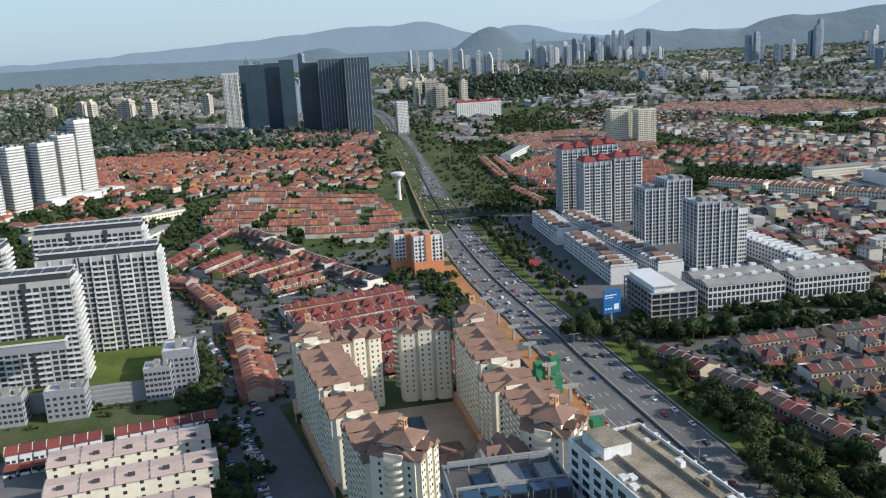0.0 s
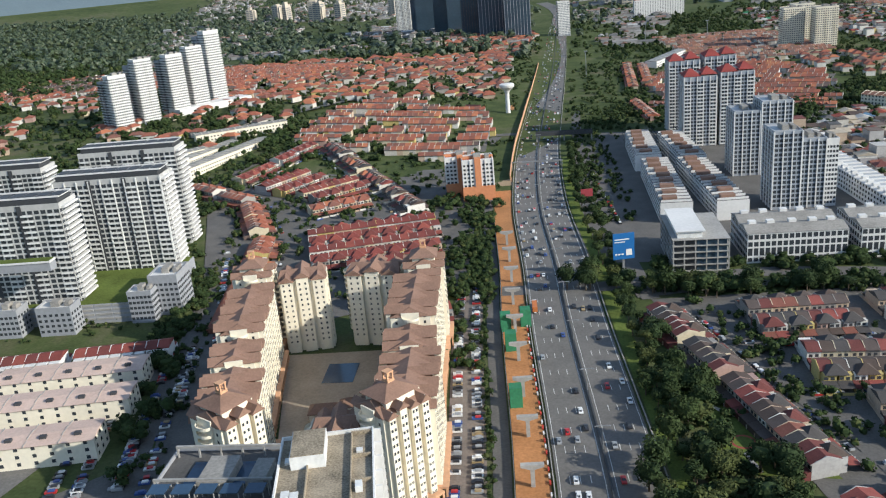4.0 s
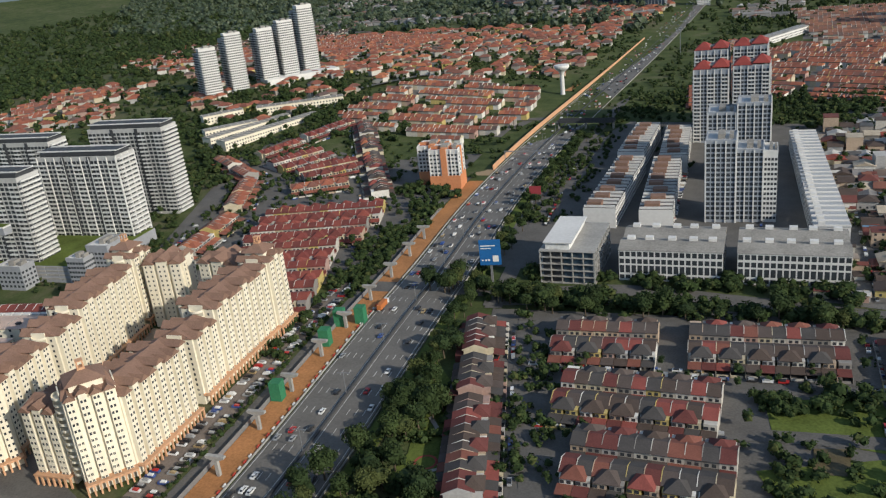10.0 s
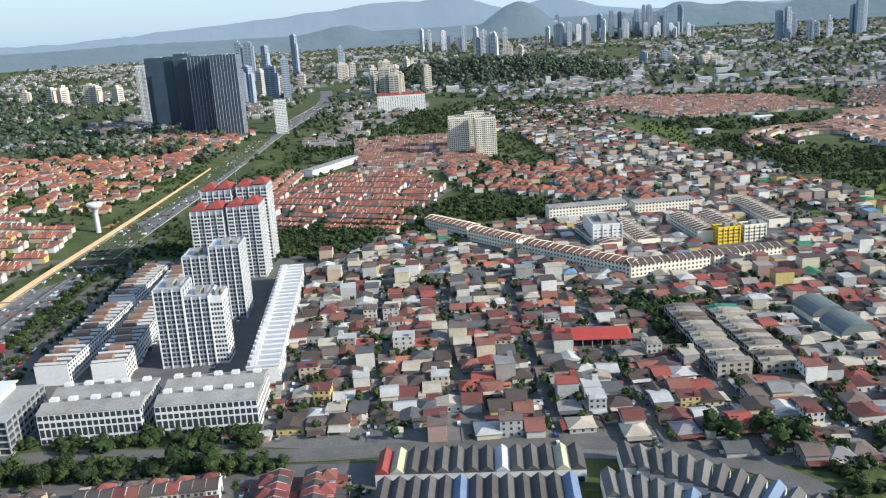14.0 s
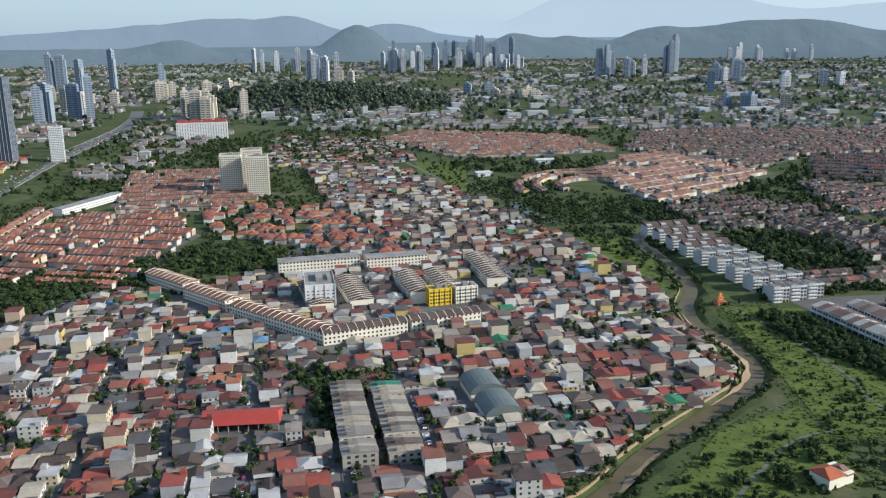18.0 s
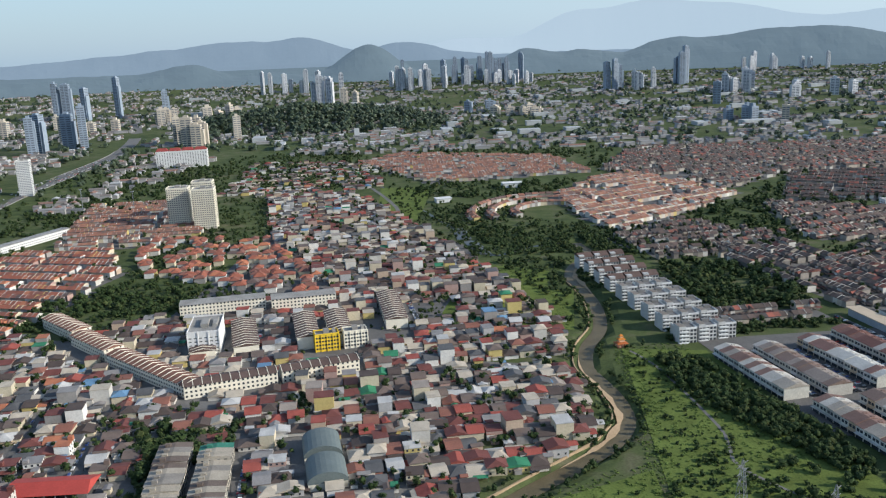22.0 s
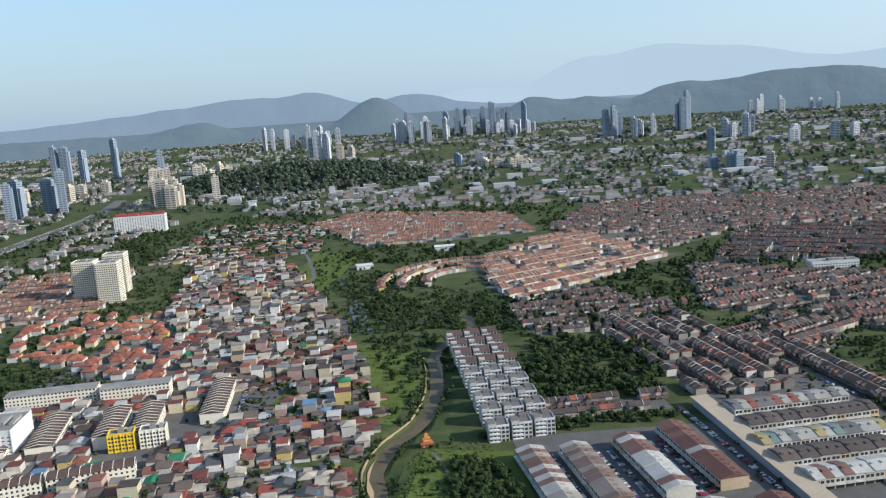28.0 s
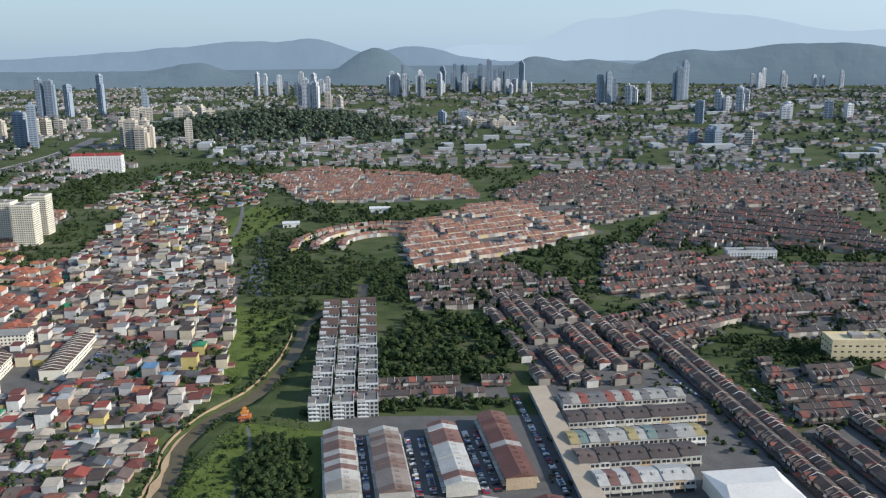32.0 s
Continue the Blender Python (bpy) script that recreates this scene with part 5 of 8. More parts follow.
shop_block(-28, 880, 110, 72, 20, 7, M_BROWNROOF, M_CREAM, "market shed with a striped brown roof")
shop_block(20, 890, 108, 66, 18, 11, M_BROWNROOF, M_CREAM, "cream shop row with a dark brown roof")
shop_block(46, 898, 108, 66, 18, 11, M_BROWNROOF, M_CREAM, "cream shop row with a dark brown roof")
shop_block(86, 940, 105, 88, 19, 9, M_BROWNROOF, M_CREAM, "cream shop row with a dark brown roof")
shop_block(-130, 968, 18, 78, 18, 13, M_FLATROOF, M_CREAM, "long cream four-storey block", stripes=False, pitch=0.6)
shop_block(-48, 985, 18, 60, 18, 13, M_FLATROOF, M_CREAM, "long cream four-storey block", stripes=False, pitch=0.6)
slab("shop_block", "bright yellow four-storey shop block", 26, 888, 20, 19, 12, 14, M_YELLOW, bays=4, balcony=False, category="shops", limit=30, fins=M_YELLOW)
slab("shop_block", "cream four-storey shop block beside the yellow one", 48, 896, 20, 19, 12, 14, M_CREAM, bays=4, balcony=False, category="shops", limit=30)
# red-roofed hall and arched market
e = thing("market_hall", "open hall with a broad red metal roof", "hall", at(-78, 655, 8))
s = Shape()
s.roof(-24, 24, -11, 11, 5.5, 3, 2)
part("roof", s.mesh("roof", shade("red_sheet_roof", (0.40, 0.06, 0.045), 0.6, 0.25, 1.2)), e)
s = Shape()
for k in range(9):
    for y in (-10, 10):
        s.box(-23 + k * 5.75 - .25, -23 + k * 5.75 + .25, y - .25, y + .25, -1, 5.5)
part("post", s.mesh("post", M_CONCRETE), e)
s = Shape()
s.box(-23, 23, -9.5, 9.5, -1, 0.4)
part("floor", s.mesh("floor", M_PAVING), e)
M_ARCH = shade("grey_green_sheet", (0.13, 0.155, 0.15), 0.55, 0.25, 1.2)
for k in range(2):
    e = thing("market_hall", "long hall with a grey-green barrel roof", "hall", at(74 - 10 * k, 676 + 31 * k, 17))
    s = Shape()
    n = 12
    for a, b in zip(range(n), range(1, n + 1)):
        p = [(-11.5 * math.cos(math.pi * t / n), 4.5 + 6.5 * math.sin(math.pi * t / n)) for t in (a, b)]
        s.add([(p[0][0], -13, p[0][1]), (p[1][0], -13, p[1][1]), (p[1][0], 13, p[1][1]), (p[0][0], 13, p[0][1])], [(0, 1, 2, 3)])
    s.add([(-11.5 * math.cos(math.pi * t / n), -12.9, 4.5 + 6.5 * math.sin(math.pi * t / n)) for t in range(n + 1)], [tuple(range(n + 1))])
    part("roof", s.mesh("roof", M_ARCH), e)
    s = Shape()
    s.box(-11, 11, -12.5, 12.5, -1, 4.5)
    part("wall", s.mesh("wall", M_CREAM), e)

# stepped white condominium beside the river
M_PALE = shade("pale_grey_paint", (0.47, 0.465, 0.45), 0.8, 0.3, 0.8)
for j in range(9):
    for k in range(3):
        a = j / 8
        x = 313 + k * 16.5 - a * 62 + a * (k - 1) * 0.5
        y = 905 + k * 6.0 + a * 235
        white = j < 5
        y += 1.5 * (j % 2)
        e = thing("condominium_block", "stepped white low-rise flats with balconies" if white else "low-rise flats with dark roofs", "apartment building", at(x, y, 15), "riverside flats")
        s = Shape()
        s.box(-7.6, 7.6, -8, 8, -6, 12)
        s.box(-7.6, -2, -8, 2, 12, 14)
        part("wall", s.mesh("wall", M_PALE), e)
        s = Shape()
        if white:
            s.box(-7, 7, -7.4, 7.4, 12, 12.2)
            s.box(0, 6, 2, 6, 12.2, 14.4)
            part("roof", s.mesh("roof", shade("grey_slab_roof", (0.17, 0.165, 0.16), 0.9, 0.3, 1.0)), e)
            s = Shape()
            s.box(-7.3, -2.3, -7.7, 1.7, 14, 14.15)
            part("upper_roof", s.mesh("upper_roof", shade("brown_slab_roof", (0.21, 0.18, 0.15), 0.9, 0.35, 1.0)), e)
            for x0, x1, y0, y1 in ((-2, 7.7, -8.1, -7.8), (7.4, 7.7, -7.8, 8), (-7.7, -7.4, 2, 8)):
                s = Shape()
                s.box(x0, x1, y0, y1, 11.6, 13.0)
                part("parapet", s.mesh("parapet", M_GREYWHITE), e)
        else:
            s.roof(-8, 8, -8.5, 8.5, 12.05, 3.4)
            part("roof", s.mesh("roof", M_BROWNROOF), e)
        face(side(15.2, 16, 0), 15.2, -1, 4, 3.1, 5, 2.1, 1.9, 20 if j < 3 else 0, e, M_PALE)
        face(side(15.2, 16, 1), 16, -1, 4, 3.1, 4, 2.0, 1.8, 0, e, M_PALE)
        s = Shape()
        for f in range(4):
            s.box(-7.2, 0.4, -9.2, -8, 1.9 + f * 3.1 - 2, 2.9 + f * 3.1 - 2, 0, None, True)
        part("balcony", s.mesh("balcony", M_GREYWHITE), e)

# temple
e = thing("temple", "small temple with tiered orange roofs", "temple", at(262, 890, 20) @ Matrix.Diagonal((0.7, 0.7, 0.8, 1)))
s = Shape()
s.roof(-7, 7, -6, 6, 4.2, 1.5, 3)
part("lower_roof", s.mesh("lower_roof", shade("russet_glazed_tile", (0.42, 0.12, 0.035), 0.6, 0.4, 1.5)), e)
s = Shape()
s.roof(-4.3, 4.3, -3.8, 3.8, 8.2, 1.3, 2)
s.roof(-2.4, 2.4, -2.2, 2.2, 11.4, 1.8, 2)
part("roof", s.mesh("roof", shade("orange_glazed_tile", (0.6, 0.21, 0.03), 0.55, 0.4, 1.5)), e)
s = Shape()
s.box(-5, 5, -4, 4, -1, 4.2)
s.box(-3.2, 3.2, -2.8, 2.8, 5.5, 8.2)
s.box(-1.7, 1.7, -1.5, 1.5, 9.5, 11.4)
part("wall", s.mesh("wall", M_SALMON), e)
s = Shape()
for x in (-6, -2, 2, 6):
    for y in (-5.2, 5.2):
        s.box(x - .25, x + .25, y - .25, y + .25, -1, 4.2)
part("column", s.mesh("column", M_REDTILE), e)

# factory rows of shop lots with striped sheet roofs beyond the river
LOT_RAMPS = {
    "tan": [(3, (0.33, 0.29, 0.24)), (2, (0.2, 0.12, 0.095)), (1, (0.45, 0.42, 0.37))],
    "brown": [(3, (0.19, 0.13, 0.105)), (2, (0.27, 0.22, 0.185)), (0.7, (0.4, 0.37, 0.33))],
    "white": [(3, (0.48, 0.46, 0.42)), (2, (0.2, 0.11, 0.09)), (0.7, (0.32, 0.06, 0.045))],
    "dark red": [(4, (0.15, 0.07, 0.055)), (2, (0.19, 0.10, 0.08)), (0.8, (0.36, 0.33, 0.3))],
    "mixed red and grey": [(2, (0.17, 0.16, 0.155)), (1.5, (0.24, 0.09, 0.07)), (1.5, (0.36, 0.34, 0.3)), (0.4, (0.17, 0.215, 0.195))],
    "dark brown": [(4, (0.1, 0.08, 0.07)), (1, (0.15, 0.11, 0.095))],
    "grey and green": [(2, (0.16, 0.155, 0.15)), (1.0, (0.18, 0.235, 0.21)), (2, (0.38, 0.36, 0.32)), (0.4, (0.36, 0.29, 0.14))],
}
LOT = Shape()
LOT.roof(0, 6.6, -0.6, 19.6, 8, 2.6)
LOT.box(1.2, 3.2, 5.0, 7.5, 8.6, 10.4)
LOT_MESH = {k: LOT.mesh("roof", shade("lot_roof_" + k.replace(" ", "_"), (0, 0, 0), 0.7, 0.35, 1.2, 0.06, random_by="object", ramp=r)) for k, r in LOT_RAMPS.items()}
LOTW = Shape()
LOTW.box(0, 6.55, 0, 19, -2, 8)
for y0, y1 in ((-0.06, 0.05), (18.95, 19.06)):
    LOTW.box(0.7, 2.9, y0, y1, 4.6, 6.5, 1)
    LOTW.box(3.6, 5.8, y0, y1, 4.6, 6.5, 1)
    # dark glass panel put in for the shade of the open shop front
    LOTW.box(0.5, 6.1, y0, y1, -0.2, 3.0, 1)
LOTW.box(0.3, 6.3, -2.2, 0, 3.4, 3.6, 0, None, True)
LOTW.box(0.3, 6.3, 19, 21.0, 3.4, 3.6, 0, None, True)
LOTW_MESH = LOTW.mesh("wall", shade("shop_lot_wall", (0, 0, 0), 0.85, 0.3, 0.9, random_by="object", ramp=[(3, (0.56, 0.53, 0.46)), (2, (0.45, 0.42, 0.37)), (1, (0.6, 0.58, 0.54)), (0.5, (0.5, 0.38, 0.25))]), M_GLASS)


def lot_row(x, y, deg, n, kind):
    e = thing("shop_row", "row of shop lots with patched " + kind + " sheet roofs", "shops", at(x, y, deg), "market shop rows")
    keep(x, y, deg, 0, n * 6.6, 0, 19)
    for k in range(n):
        part("wall", LOTW_MESH, e, m=pose(k * 6.6, 0, 0))
        part("roof", LOT_MESH[kind], e, m=pose(k * 6.6, 0, rnd.choice((0, 0, 0.5))))


for x, y, n, kind in ((374, 791, 13, "tan"), (404, 797, 13, "brown"), (441, 812, 13, "white"), (475, 826, 14, "dark red"), (415, 695, 13, "tan"), (447, 703, 13, "brown"), (482, 716, 13, "brown"), (516, 730, 12, "dark red")):
    lot_row(x, y, 108.6, n, kind)
e = thing("walkway", "long covered walkway with a beige flat roof", "walkway", at(466, 968, -75))
s = Shape()
s.box(0, 190, -7, 7, 6.5, 7.2, 0, None, True)
part("roof", s.mesh("roof", shade("beige_roof", (0.46, 0.37, 0.27), 0.9, 0.15)), e)
s = Shape()
s.box(2, 188, -5.5, 5.5, -2, 6.5)
part("wall", s.mesh("wall", M_BLUEGREY), e)
for x, y, n, kind in ((487, 935, 14, "mixed red and grey"), (492, 905, 15, "dark brown"), (494, 872, 14, "grey and green"), (500, 846, 12, "dark brown"), (512, 820, 9, "white")):
    lot_row(x, y, 17, n, kind)
M_WARM = shade("warm_white_sheet", (0.70, 0.66, 0.60), 0.7, 0.15, 0.8)
e = thing("hall", "large hall with a plain white roof", "hall", at(600, 828, 17))
s = Shape()
s.roof(-23, 23, -21, 21, 11, 2.4, 6)
part("roof", s.mesh("roof", M_WARM), e)
s = Shape()
s.box(-22, 22, -20, 20, -1, 11)
part("wall", s.mesh("wall", M_CREAM), e)
s = Shape()
for k in range(7):
    s.box(-19 + k * 6, -16 + k * 6, -20.08, -19.95, 6.5, 8.5)
part("window_band", s.mesh("window_band", M_GLASS), e)
M_STRAW = shade("straw_yellow_paint", (0.66, 0.55, 0.34), 0.85, 0.22, 0.8)
slab("school", "straw-yellow school block with a flat roof", 728, 1092, 8, 48, 22, 17, M_STRAW, storey=5.0, bays=4, balcony=False, category="school", roof=M_STRAW, win=(2.6, 1.3))
M_REDSHEET = shade("dull_red_sheet", (0.26, 0.075, 0.06), 0.75, 0.3, 1.2, 0.05)
for x, y, deg, L, d, h, roof, text in ((738, 1043, 37, 66, 13, 7, M_REDSHEET, "dull red"), (737, 946, 25, 72, 13, 6, M_REDSHEET, "dull red"), (744, 924, 27, 60, 12, 6, M_REDSHEET, "dull red"), (780, 1022, 36, 60, 26, 8, M_WARM, "white"), (738, 872, 30, 52, 24, 8, shade("grey_green_roof_sheet", (0.10, 0.165, 0.15), 0.7, 0.25, 1.0), "grey-green")):
    e = thing("school_hall", "long low school building with a " + text + " gabled roof", "school", at(x, y, deg))
    keep(x, y, deg, 0, L, 0, d)
    s = Shape()
    s.roof(-0.8, L + 0.8, -1.2, d + 1.2, h, d * 0.16)
    part("roof", s.mesh("roof", roof), e)
    s = Shape()
    s.box(0, L, 0, d, -1, h)
    part("wall", s.mesh("wall", M_STRAW), e)
    s = Shape()
    for k in range(int(L / 6)):
        s.box(1.5 + k * 6, 4.5 + k * 6, -0.08, 0.05, 2.0, 4.2)
    part("glazing", s.mesh("glazing", M_GLASS), e)
slab("school", "white school block with a flat roof", 700, 1430, 8, 60, 16, 12, M_WHITE, bays=8, balcony=False, category="school")

# workshop rows with saw-tooth gables by the cross road
SAW = Shape()
SAW.roof(0, 20, 0, 6.6, 6.5, 2.6)
SAW_MESH = SAW.mesh("roof", shade("workshop_roof", (0, 0, 0), 0.7, 0.35, 1.3, random_by="object", ramp=[(7, (0.085, 0.075, 0.07)), (4, (0.12, 0.11, 0.10)), (1.2, (0.5, 0.5, 0.5)), (0.8, (0.5, 0.46, 0.3)), (0.5, (0.15, 0.2, 0.3)), (0.5, (0.28, 0.06, 0.05)), (0.3, (0.1, 0.25, 0.2))]))
SAWW = Shape()
SAWW.box(0.2, 19.8, 0.05, 6.55, -1, 6.5)
for x, s0 in ((0.2, 1), (19.8, -1)):
    SAWW.add([(x, 0.1, 6.5), (x, 6.5, 6.5), (x, 3.3, 9.0)], [(0, 1, 2)])
SAWW.box(0.12, 0.2, 0.8, 5.8, 0.2, 2.8, 1)
SAWW_MESH = SAWW.mesh("wall", M_WHITE, M_GLASS)


FAN_MESH = SAW.mesh("roof", shade("grey_workshop_roof", (0, 0, 0), 0.75, 0.35, 1.3, random_by="object", ramp=[(4, (0.095, 0.088, 0.082)), (3, (0.13, 0.122, 0.112)), (2, (0.16, 0.15, 0.135)), (0.4, (0.16, 0.22, 0.30))]))


def saw_row(points, label, roof=None):
    e = thing("workshop_row", label, "workshops", at(points[0][0], points[0][1], 0), "workshop rows")
    base = Vector((points[0][0], points[0][1]))
    for x, y, deg in points:
        m = pose(x - base.x, y - base.y, 0, 0, 0, deg)
        part("wall", SAWW_MESH, e, m=m)
        part("roof", roof or SAW_MESH, e, m=m)


u = Vector((math.cos(radians(9)), math.sin(radians(9))))
saw_row([(-152 + u.x * 6.6 * k, 452 + u.y * 6.6 * k, 99) for k in range(13)], "front row of workshops with dark saw-tooth gables")
saw_row([(-158 + u.x * 6.6 * k, 477 + u.y * 6.6 * k, 99) for k in range(14)], "back row of workshops with dark saw-tooth gables")
for off, n in ((0, 13), (24, 13)):
    pts = []
    for k in range(n):
        pts.append((-58 + k * 5.6 + off * 0.28, 470 + off - 2.3 * k - 0.09 * k * k, 99 - k * 3.6))
    saw_row(pts, "curved row of workshops with grey gabled roofs", FAN_MESH)
# ---- estates near the camera ----
def row_between(a, b, m_roof=None, label="", gable=2, walls=None, detail=True):
    """A terrace row whose fronts look to the right of the way from a to b."""
    a, b = Vector(a), Vector(b)
    d = b - a
    if d.length > UNIT * 10:
        c = a + d * (int(d.length / UNIT / 2) * UNIT / d.length)
        row_between(a, c, m_roof, label, gable, walls, detail)
        return row_between(c, b, m_roof, label, gable, walls, detail)
    return terrace(a.x, a.y, math.degrees(math.atan2(d.y, d.x)), max(2, int(d.length / UNIT)), m_roof, label=label, gable=gable, walls=walls, detail=detail)


def double_row(x, y, deg, units, m_roof=None, label="", gable=2):
    """Two rows back to back along the middle line from x, y."""
    u = Vector((math.cos(radians(deg)), math.sin(radians(deg))))
    v = Vector((-u.y, u.x))
    c = Vector((x, y))
    p = c - v * 13.2
    terrace(p.x, p.y, deg, units, m_roof, label=label, gable=gable)
    p = c + v * 13.2 + u * units * UNIT
    terrace(p.x, p.y, deg, units, m_roof, flip=True, label=label, gable=gable)


single("pavement", sheet([(-392, 440), (-232, 488), (-150, 300), (-290, 225)], 0.08).mesh("pavement", M_STREET), "worn grey lanes between the terrace houses", "pavement", kind="structure")
single("pavement", sheet([(-232, 488), (-150, 500), (-90, 300), (-160, 290)], 0.07).mesh("pavement", M_STREET), "worn grey lanes between the terrace houses", "pavement", kind="structure")
single("pavement", sheet([(-440, 486), (-232, 520), (-290, 850), (-500, 830)], 0.09).mesh("pavement", M_STREET), "dark asphalt yards round the offices", "pavement", kind="structure")
single("pavement", sheet([(-165, 440), (-60, 455), (15, 420), (20, 500)], 0.08).mesh("pavement", M_STREET), "asphalt yard round the workshops", "pavement", kind="structure")
road("street", [(-392, 440), (-432, 560), (-475, 700), (-505, 830), (-540, 1000)], 9, label="service road along the motorway")
single("verge", ribbon([p for p in HIGHWAY if 640 < p.y < 1900], 14.0, 0.22, -27).mesh("verge", M_SAND), "tan bare soil and retaining bank beside the motorway", "bank", kind="structure")
single("retaining_wall", ribbon([p for p in HIGHWAY if 660 < p.y < 1300], 0.6, 4.5, -21.5, 4.4).mesh("retaining_wall", M_SALMON), "tan concrete retaining wall beside the motorway", "wall", kind="structure")
single("pavement", sheet([(-610, 190), (-400, 140), (-432, 236), (-560, 262)], 0.1).mesh("pavement", M_STREET), "shaded asphalt parking yard", "pavement", kind="structure")
single("pavement", sheet([(-560, 262), (-500, 205), (-590, 372), (-640, 400)], 0.14).mesh("pavement", M_STREET), "shaded asphalt parking yard", "pavement", kind="structure")
single("pavement", sheet([(-700, 210), (-600, 200), (-600, 340), (-710, 300)], 0.11).mesh("pavement", M_PAVING), "grey yards round the shop houses", "pavement", kind="structure")
double_row(-345, 418, 17.5, 8)
double_row(-289, 436, 17.5, 11)
double_row(-322, 377, 13, 11)
double_row(-299, 339, 13, 10)
double_row(-252, 209, 124, 17)
double_row(-210, 223, 124, 17)
double_row(-173, 248, 124, 13)
row_between((-316, 302), (-384, 424))
double_row(-176, 388, 105, 16)
double_row(-133, 372, 104, 9)
double_row(-101, 380, 104, 6)
# red roofed rows behind the cream flats
RED_LABEL = "row of terrace houses with dark red tiled roofs"
ORANGE_LABEL = "row of terrace houses with orange-red tiled roofs"
single("pavement", sheet([(-600, 350), (-490, 440), (-560, 700), (-790, 640)], 0.3).mesh("pavement", M_STREET), "worn grey lanes between the red-roofed houses", "pavement", kind="structure")
for x, y, n in ((-618, 500, 15), (-600, 468, 14), (-564, 447, 8), (-546, 417, 8), (-516, 399, 5)):
    double_row(x, y, 30, n, M_RROOF, RED_LABEL)
row_between((-592, 370), (-645, 497), M_OROOF, ORANGE_LABEL)
row_between((-658, 511), (-704, 573), M_OROOF, ORANGE_LABEL)
row_between((-708, 578), (-782, 610), M_OROOF, ORANGE_LABEL)
row_between((-745, 622), (-738, 742), M_RROOF, RED_LABEL)
row_between((-722, 735), (-572, 570), M_TROOF)
double_row(-706, 600, 74, 9, M_RROOF, RED_LABEL)
double_row(-668, 590, 58, 9, M_RROOF, RED_LABEL)
row_between((-646, 556), (-612, 588), M_OROOF, ORANGE_LABEL)
row_between((-690, 300), (-606, 338), M_RROOF, "row of white terrace houses with red roofs", gable=0, walls=M_WHITE)
# pale pink roofed rows
for k, (x, y) in enumerate(((-660, 282), (-648, 258), (-640, 228))):
    e = shop_block(x, y, 24, 66, 15, 10, M_PINKROOF, M_CREAM, "row of cream shop houses with pale pink roofs", pitch=0.9, lots=5, stripes=False)
    q = Shape()
    q.box(0, 2.6, 0, 1.8, 10.2, 11.6)
    data = q.mesh("roof_light", M_DARK)
    q = Shape()
    q.box(-0.12, 0.12, -0.9, 15.9, 9.9, 10.5)
    q.box(-0.12, 0.12, 4.0, 11.0, 10.5, 11.05)
    data_b = q.mesh("party_wall", M_CONCRETE)
    for n in range(5):
        part("roof_light", data, e, m=pose(5 + n * 13.2, 3.2, 0))
        part("party_wall", data_b, e, m=pose(n * 13.2 + 0.2, 0, 0))
shop_block(-474, 1236, 76, 120, 16, 9, M_FLATROOF, M_WHITE, "long white shop row with a flat roof", pitch=0.6)
# concrete shop rows behind the condominiums
for x, y, deg, L in ((-806, 634, 86, 124), (-868, 737, 46, 94), (-858, 655, 65, 56), (-909, 697, 65, 45), (-831, 638, 86, 104)):
    shop_block(x, y, deg, L, 13, 9, M_FLATROOF, M_CREAM, "row of cream houses with flat concrete roofs", pitch=0.5)

t1 = Town()
estate(t1, [(-770, 745), (-600, 715), (-572, 790), (-622, 940), (-757, 965), (-790, 870)], 13, 8, seed=3, porch=False, block=90)
t1.row(-522, 1262, -80, 36, h=5)
t1.row(-500, 1250, -80, 34, h=5)
t1.row(-474, 972, -71, 17, h=5)
road("street", [(-850, 800), (-826, 890), (-795, 968), (-735, 1025), (-690, 1060)], 8, M_PAVING, label="pale street between the orange-roofed houses")
single("building_site", sheet([(-690, 965), (-598, 945), (-672, 1330), (-720, 1180)], 0.6).mesh("building_site", M_SOIL), "bare tan and orange soil of a building site", "building site", kind="structure")
t1.row(-452, 948, -8, 14, h=5)
t1.row(-352, 934, -8, 14, h=5)
t1.row(-440, 968, -8, 12, h=5)
t1.row(-352, 955, -8, 14, h=5)
estate(t1, [(-1300, 1060), (-980, 1050), (-1000, 1250), (-1300, 1300)], 20, 12, seed=14, skip=0.2)
for poly, deg in (([(-1300, 640), (-1180, 640), (-1200, 840), (-1320, 800)], 50), ([(-1420, 980), (-1280, 1010), (-1300, 1080), (-1440, 1040)], 30), ([(-1180, 1080), (-960, 1060), (-900, 1220), (-1150, 1280)], 40)):
    estate(t1, poly, deg, 14, seed=52, skip=0.25, porch=False)
estate(t1, [(-478, 1100), (-440, 985), (-262, 965), (-262, 1130), (-330, 1240), (-440, 1230)], -8, 6, seed=5, porch=False, block=95)
t1.done("orange-roofed terrace houses", M_OROOFS)
t2 = Town()
for p in scatter([(-232, 1120), (-20, 1025), (-5, 1060), (-150, 1300), (-320, 1290)], 150, 2):
    t2.villa(*p, 12 + rnd.choice((0, 90)), rnd.uniform(11, 14), rnd.uniform(9, 11), 6, 2.6, "hip")
for p in scatter([(-1200, 1310), (-690, 1340), (-640, 1010), (-740, 960), (-980, 960)], 430, 5):
    t2.villa(*p, 20 + rnd.choice((0, 90)) + rnd.uniform(-8, 8), rnd.uniform(11, 15), rnd.uniform(9, 12), 5.5, 2.8, "hip")
